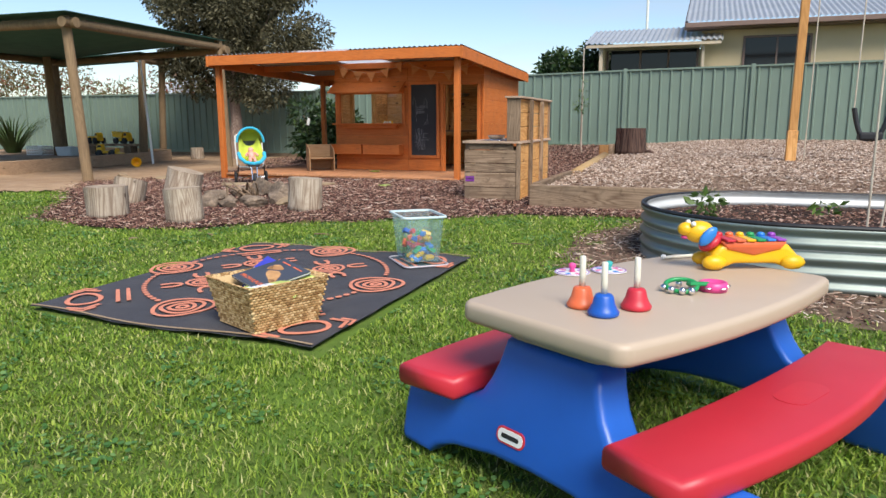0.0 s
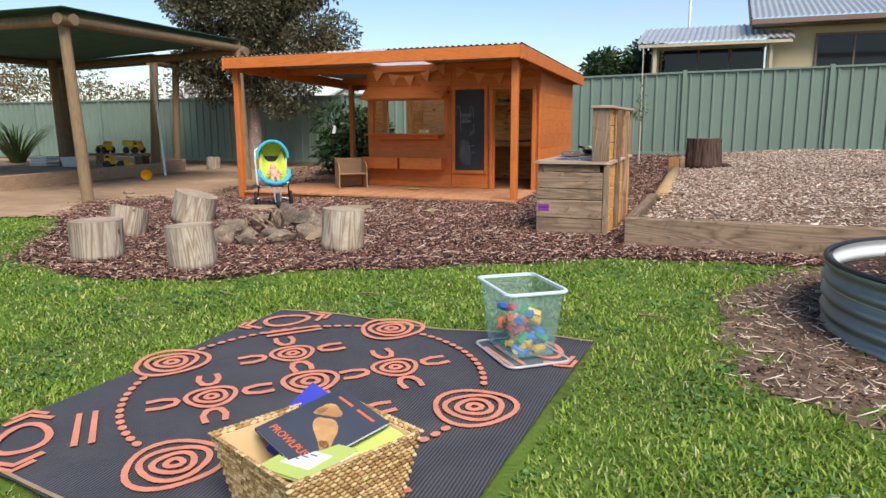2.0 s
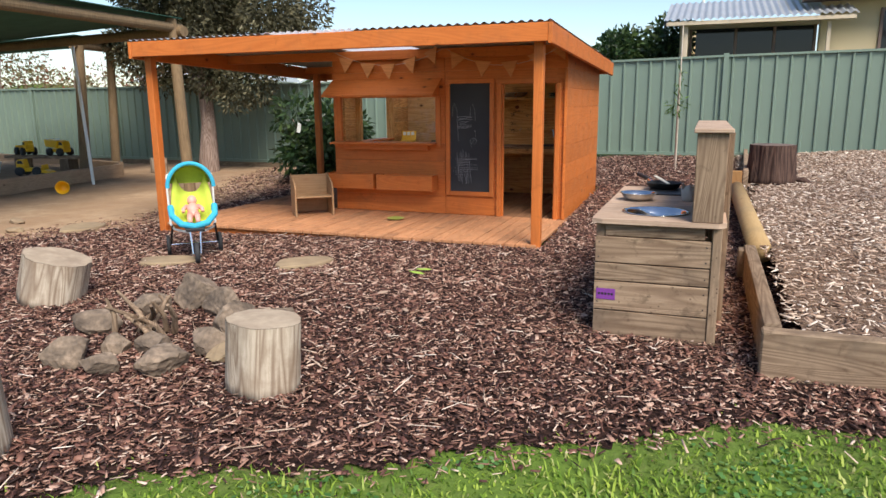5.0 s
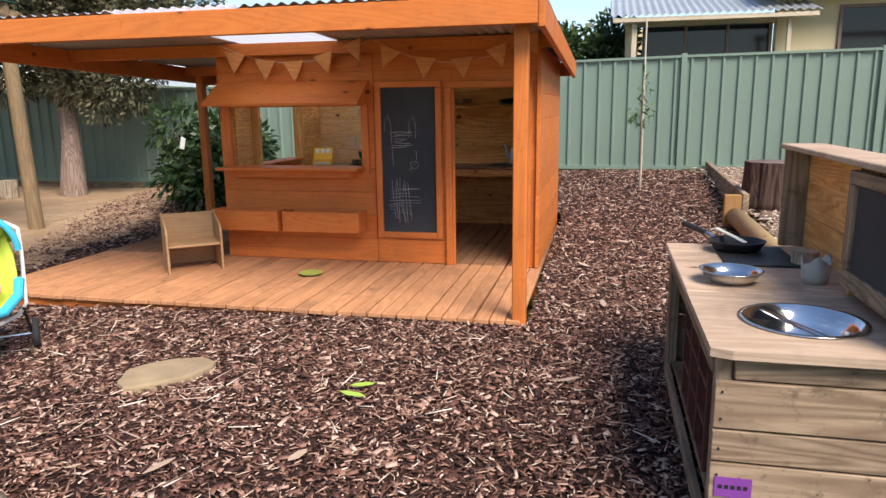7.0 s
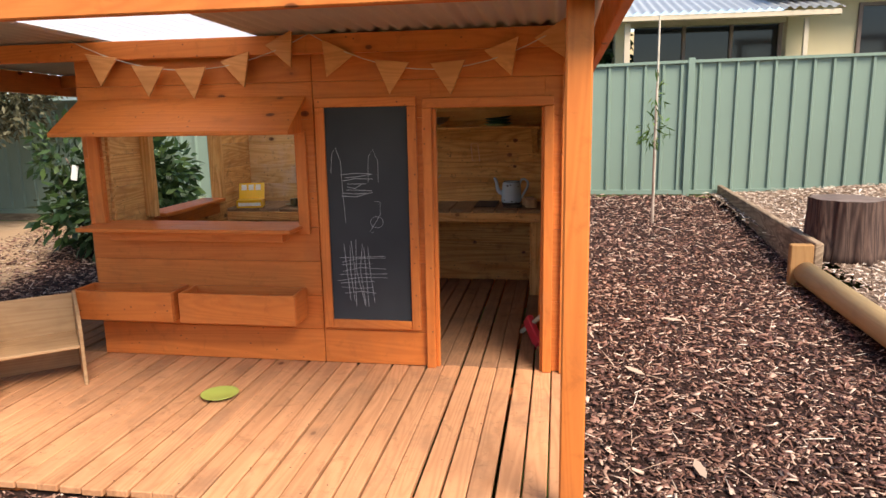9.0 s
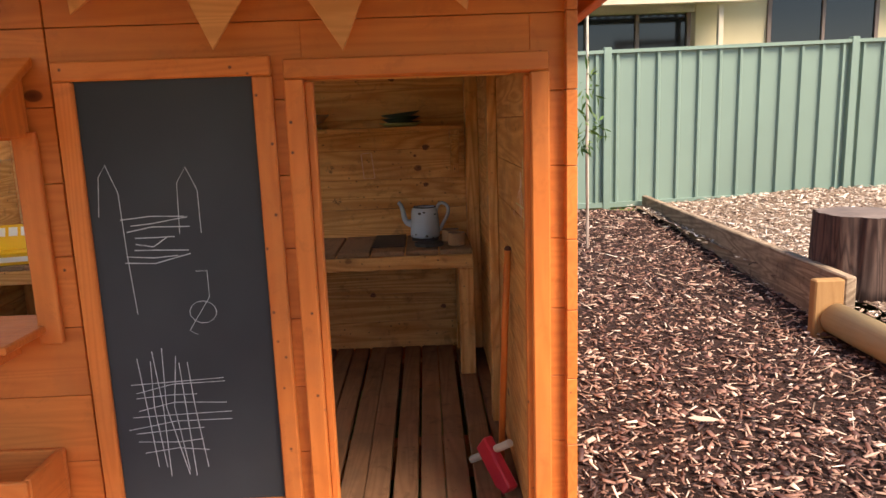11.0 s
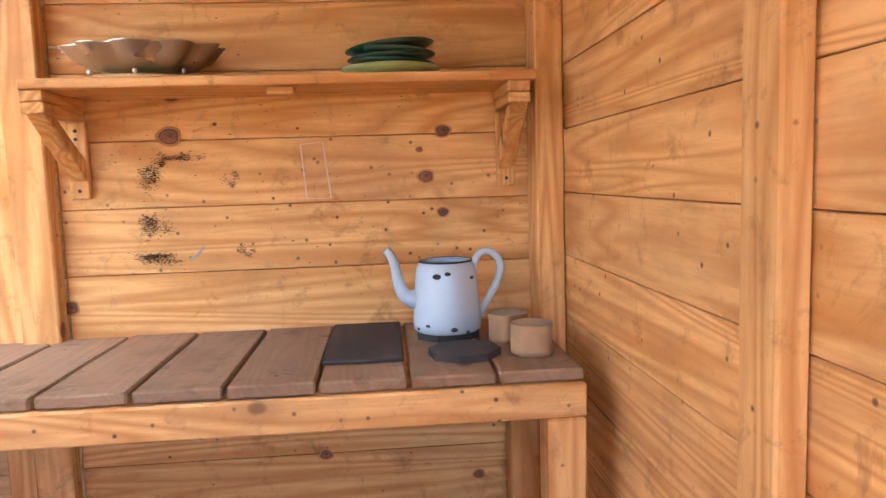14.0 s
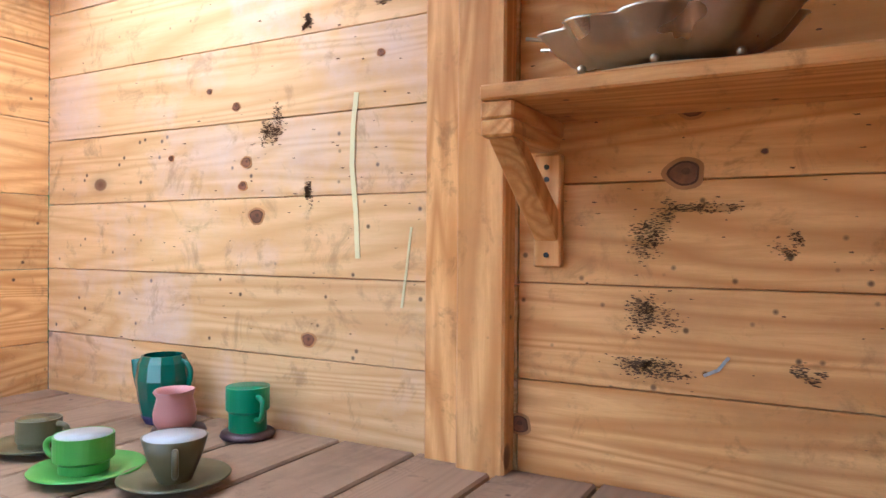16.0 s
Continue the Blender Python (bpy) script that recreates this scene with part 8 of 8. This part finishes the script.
bm = lathe([(0.032, 0), (0.040, 0.012), (0.041, 0.03), (0.034, 0.06), (0.038, 0.075), (0.035, 0.075), (0.031, 0.06), (0.037, 0.03), (0.002, 0.008)], 32)
for v in bm.verts:
    if v.co.z > 0.055 and v.co.x > 0.02:
        v.co.x += 0.012 * (v.co.z - 0.055) / 0.02
smooth(part("jug_body", bm, pinkg, jg))
smooth(part("handle", tube(arc((-0.034, 0, 0.068), (-0.065, 0, 0.06), (-0.038, 0, 0.025), 8), 0.004, 8), pinkg, jg))
gt = thing("green_teapot", (-5.335, 13.38, BT + 0.002), "bottle green glazed teapot without lid", "teapot", "play tea set", 195)
smooth(part("pot_body", lathe([(0.036, 0), (0.042, 0.01), (0.050, 0.05), (0.055, 0.09), (0.050, 0.125), (0.043, 0.14), (0.040, 0.141), (0.046, 0.12), (0.002, 0.02)], 12), deepg, gt), False)
smooth(part("spout", tube(arc((0.035, 0, 0.06), (0.06, 0, 0.08), (0.066, 0, 0.128), 7), 0.012, 10, None, [0.02, 0.019, 0.017, 0.015, 0.013, 0.012, 0.011, 0.010]), deepg, gt))
smooth(part("handle", tube(arc((-0.043, 0, 0.13), (-0.085, 0, 0.12), (-0.045, 0, 0.05), 8), 0.006, 8), deepg, gt))
part("base_band", lathe([(0.0365, 0.0), (0.0435, 0.012), (0.0435, 0.018)], 12, cap=False), plain("navy_glaze", (0.01, 0.015, 0.08), 0.3), gt)
# yellow box by the side window
yb_ = thing("yellow_card_box", (-5.70, 13.05, BT + 0.002), "yellow and white printed card box, lid raised", "box", turn=15)
part("tray", box(-0.10, 0.10, -0.07, 0.07, 0, 0.06, 0.002), yellow_plastic, yb_)
ld = part("lid_card", box(-0.10, 0.10, 0.0, 0.003, 0, 0.13, 0.001, 1, None, pose(0, 0.05, 0.06, -22, 0, 0)), yellow_plastic, yb_)
for k in range(3):
    part("print_panel", box(-0.08 + 0.055 * k, -0.04 + 0.055 * k, -0.0015, -0.0003, 0.07, 0.115, 0, 1, None, pose(0, 0.05, 0.06, -22, 0, 0)), paper, ld)
part("print_band", box(-0.085, 0.085, -0.0712, -0.0703, 0.015, 0.04, 0), paper, yb_)
# broom handle and red toy tool against the right wall
bh = thing("wooden_pole", (0, 0, 0), "orange brown wooden broom handle leaning on the wall", "broom handle")
smooth(part("handle", tube([(-3.396, 11.98, DZ + 0.004), (-3.375, 11.955, 0.80), (-3.3625, 11.94, 1.070)], 0.0122, 14), stain["z"], bh))
smooth(part("tip", ball(0.0124, Matrix.Translation((-3.3625, 11.94, 1.072)), 2), redwood, bh))
tw = thing("toy_rake", (0, 0, 0), "small red toy tool with a pale wooden handle on the floor", "toy tool")
part("shaft", tube([(-3.50, 12.02, DZ + 0.018), (-3.38, 11.82, 0.42)], 0.014, 10), rope, tw)
part("head", box(-0.02, 0.02, -0.11, 0.09, -0.06, 0.02, 0.006, 1, None, pose(-3.42, 11.87, 0.33, 40, 0, 30)), red_plastic, tw)

# marks on the pine: knots, soot, chalk
soot = plain("dark_smudge", (0.17, 0.085, 0.04), 0.95, 0, 0.25, 60)
knot_m = plain("knot_wood", (0.26, 0.095, 0.036), 0.6, 0, 0.6, 120, 0.1, (0.12, 0.042, 0.02))
knot_ring = plain("knot_ring", (0.13, 0.05, 0.022), 0.7, 0, 0.4, 90)
halo = plain("knot_halo", (0.50, 0.22, 0.07), 0.6, 0, 0.2, 60)


def knot_spot(x, z, r, parent, sq=0.8):
    pts = lambda k: [(k * r * math.cos(a) * (1 + 0.12 * math.sin(3 * a + x * 50)), k * r * sq * math.sin(a)) for a in (2 * math.pi * i / 22 for i in range(22))]
    mm = Matrix.Translation((x, BY, z)) @ Matrix.Rotation(radians(90), 4, "X")
    r *= 0.78
    kk = part("knot", flat(pts(0.80), -0.004, 0.0016, None, mm), knot_m, parent)
    part("knot_ring", flat(pts(0.95), -0.004, 0.0012, None, mm), knot_ring, kk)
    part("knot_edge", flat(pts(1.25), -0.004, 0.0008, None, mm), halo, kk)
    part("knot_heart", flat(pts(0.26), -0.004, 0.0019, None, mm @ Matrix.Translation((r * 0.1, r * 0.12, 0))), knot_ring, kk)


for x, z, r in ((-4.31, 1.775, 0.022), (-3.70, 1.79, 0.028), (-3.775, 1.815, 0.013), (-3.80, 1.745, 0.018), (-4.30, 1.352 + 0.026, 0.032), (-3.63, 1.375, 0.023), (-3.69, 1.33, 0.01), (-3.675, 1.262, 0.024), (-3.635, 1.17, 0.017),
                (-4.565, 0.965, 0.024), (-4.29, 1.478, 0.026), (-4.19, 1.405, 0.006), (-3.96, 0.55, 0.02), (-3.56, 0.47, 0.018), (-3.99, 1.39, 0.005), (-5.16, 1.325, 0.024), (-5.02, 1.075, 0.020), (-5.20, 1.80, 0.018),
                (-5.22, 1.56, 0.013), (-5.19, 1.44, 0.017), (-5.42, 1.46, 0.010), (-5.20, 1.39, 0.014), (-5.30, 1.60, 0.009), (-4.85, 1.63, 0.010)):
    knot_spot(x, z, r, bw)


def smudge(x, z, w, h, n, seed, parent, y=BY):
    """A broken patch of soot specks."""
    r = random.Random(seed)
    bm = bmesh.new()
    cl = [(r.gauss(0, w / 3.2), r.gauss(0, h / 3.2)) for _ in range(5)] if w < 0.2 else [(0, 0)]
    for _ in range(int(n * (6.5 if w < 0.2 else 1.3))):
        cu, cv = r.choice(cl)
        spread = 6.0 if w < 0.2 else 2.6
        px2, pz2 = x + cu + r.gauss(0, w / spread), z + cv + r.gauss(0, h / spread)
        s = r.uniform(0.0005, 0.0019) if w < 0.2 else r.uniform(0.0008, 0.0024)
        mm = Matrix.Translation((px2, y, pz2)) @ Matrix.Rotation(radians(90), 4, "X")
        flat([(s * r.uniform(0.8, 2.6) * math.cos(a), s * r.uniform(0.3, 0.75) * math.sin(a)) for a in (0, 1.2, 2.3, 3.3, 4.2, 5.3)], -0.003, 0.0012, bm, mm)
    part("smudge", bm, soot, parent)


smudge(-4.345, 1.29, 0.05, 0.06, 70, 1, bw)
smudge(-4.28, 1.33, 0.06, 0.02, 26, 2, bw)
smudge(-4.355, 1.15, 0.055, 0.06, 60, 3, bw)
smudge(-4.36, 1.08, 0.09, 0.03, 66, 4, bw)
smudge(-4.16, 1.28, 0.03, 0.03, 18, 5, bw)
smudge(-4.13, 1.09, 0.03, 0.02, 14, 6, bw)
smudge(-5.02, 1.79, 0.05, 0.06, 120, 7, bw)
smudge(-5.03, 1.71, 0.02, 0.02, 30, 8, bw)
smudge(-5.12, 1.50, 0.04, 0.07, 50, 9, bw)
smudge(-5.02, 1.38, 0.02, 0.05, 30, 10, bw)
smudge(-4.83, 1.74, 0.05, 0.03, 24, 11, bw)
smudge(-4.5, 1.5, 0.9, 0.6, 70, 12, bw)
smudge(-4.0, 1.25, 0.8, 0.5, 60, 13, bw)
smudge(-5.2, 1.35, 0.7, 0.5, 60, 14, bw)
pink_chalk, yellow_chalk, blue_chalk = plain("pink_chalk", (0.78, 0.52, 0.42), 0.95), plain("yellow_chalk", (0.75, 0.68, 0.38), 0.95), plain("lilac_chalk", (0.52, 0.42, 0.46), 0.95)
yc = BY - 0.0012
chalk_line([(-3.985, 1.35), (-3.975, 1.215), (-3.915, 1.215), (-3.93, 1.355), (-3.985, 1.35)], bw, yc, 0.004, pink_chalk)
chalk_line([(-4.905, 1.56), (-4.912, 1.50), (-4.915, 1.42), (-4.905, 1.33), (-4.90, 1.24)], bw, yc, 0.011, yellow_chalk)
chalk_line([(-4.27, 1.075), (-4.25, 1.085), (-4.235, 1.105)], bw, yc, 0.005, chalk)
chalk_line([(-4.78, 1.30), (-4.79, 1.22), (-4.80, 1.15)], bw, yc, 0.005, yellow_chalk)


def side_chalk(pts, w, material):
    """A chalk stroke on the right wall's inner face, in y and z."""
    bm = bmesh.new()
    prev = None
    for i, (y, z) in enumerate(pts):
        j, k = min(i + 1, len(pts) - 1), max(i - 1, 0)
        d = Vector((pts[j][0] - pts[k][0], pts[j][1] - pts[k][1])).normalized()
        s = Vector((-d.y, d.x)) * w * (0.28 if i in (0, len(pts) - 1) else 0.38)
        vs = (bm.verts.new((-3.3475, y - s.x, z - s.y)), bm.verts.new((-3.3475, y + s.x, z + s.y)))
        if prev:
            bm.faces.new((prev[0], prev[1], vs[1], vs[0]))
        prev = vs
    thicken(bm, 0.001)
    part("chalk_line", bm, material, rw)


pale = plain("pale_chalk", (0.80, 0.62, 0.50), 0.95)
for p, w in (([(11.703, 1.352), (11.702, 1.345), (11.700, 1.330), (11.699, 1.315), (11.698, 1.304)], 0.026), ([(11.721, 1.31), (11.72, 1.26), (11.721, 1.207)], 0.006), ([(11.697, 1.309), (11.694, 1.26), (11.689, 1.215)], 0.006),
             ([(11.716, 1.265), (11.698, 1.265)], 0.005), ([(11.718, 1.294), (11.747, 1.290), (11.772, 1.265)], 0.005), ([(11.718, 1.294), (11.691, 1.293), (11.673, 1.279), (11.657, 1.255)], 0.005)):
    side_chalk(p, w, pale)
for p, w in (([(11.885, 1.197), (11.872, 1.216), (11.858, 1.214), (11.846, 1.197)], 0.003), ([(11.63, 1.34), (11.628, 1.25), (11.62, 1.17)], 0.004)):
    side_chalk(p, w, pink_chalk)
for p, w in (([(11.812, 1.246), (11.736, 1.247)], 0.007), ([(11.731, 1.247), (11.611, 1.249)], 0.008), ([(11.651, 1.40), (11.654, 1.342)], 0.009), ([(11.647, 1.238), (11.642, 1.188)], 0.006)):
    side_chalk(p, w, yellow_chalk)


# bits lying on the lawn
for i, (x, y, ln_) in enumerate([(-3.75, 5.35, 0.09), (-2.95, 5.62, 0.14), (-1.30, 5.70, 0.16), (-0.55, 4.05, 0.06), (-4.3, 5.0, 0.07), (-2.2, 6.1, 0.10), (-0.9, 6.3, 0.12), (-5.5, 4.6, 0.08)]):
    r_ = random.Random(i + 70)
    p0 = Vector((0, 0, 0.012))
    p1 = Vector((ln_ * 0.5, r_.uniform(-0.03, 0.03), 0.022))
    p2 = Vector((ln_, r_.uniform(-0.03, 0.03), 0.012))
    solo("twig", tube(arc(p0, p1, p2, 6), 0.005, 6, None, [0.006, 0.006, 0.005, 0.005, 0.004, 0.003, 0.002]), grey["x"], "small dry pale twig lying on the lawn", "twig", "loose twigs", at=pose(x, y, landz(x, y), 0, 0, r_.uniform(0, 360)))
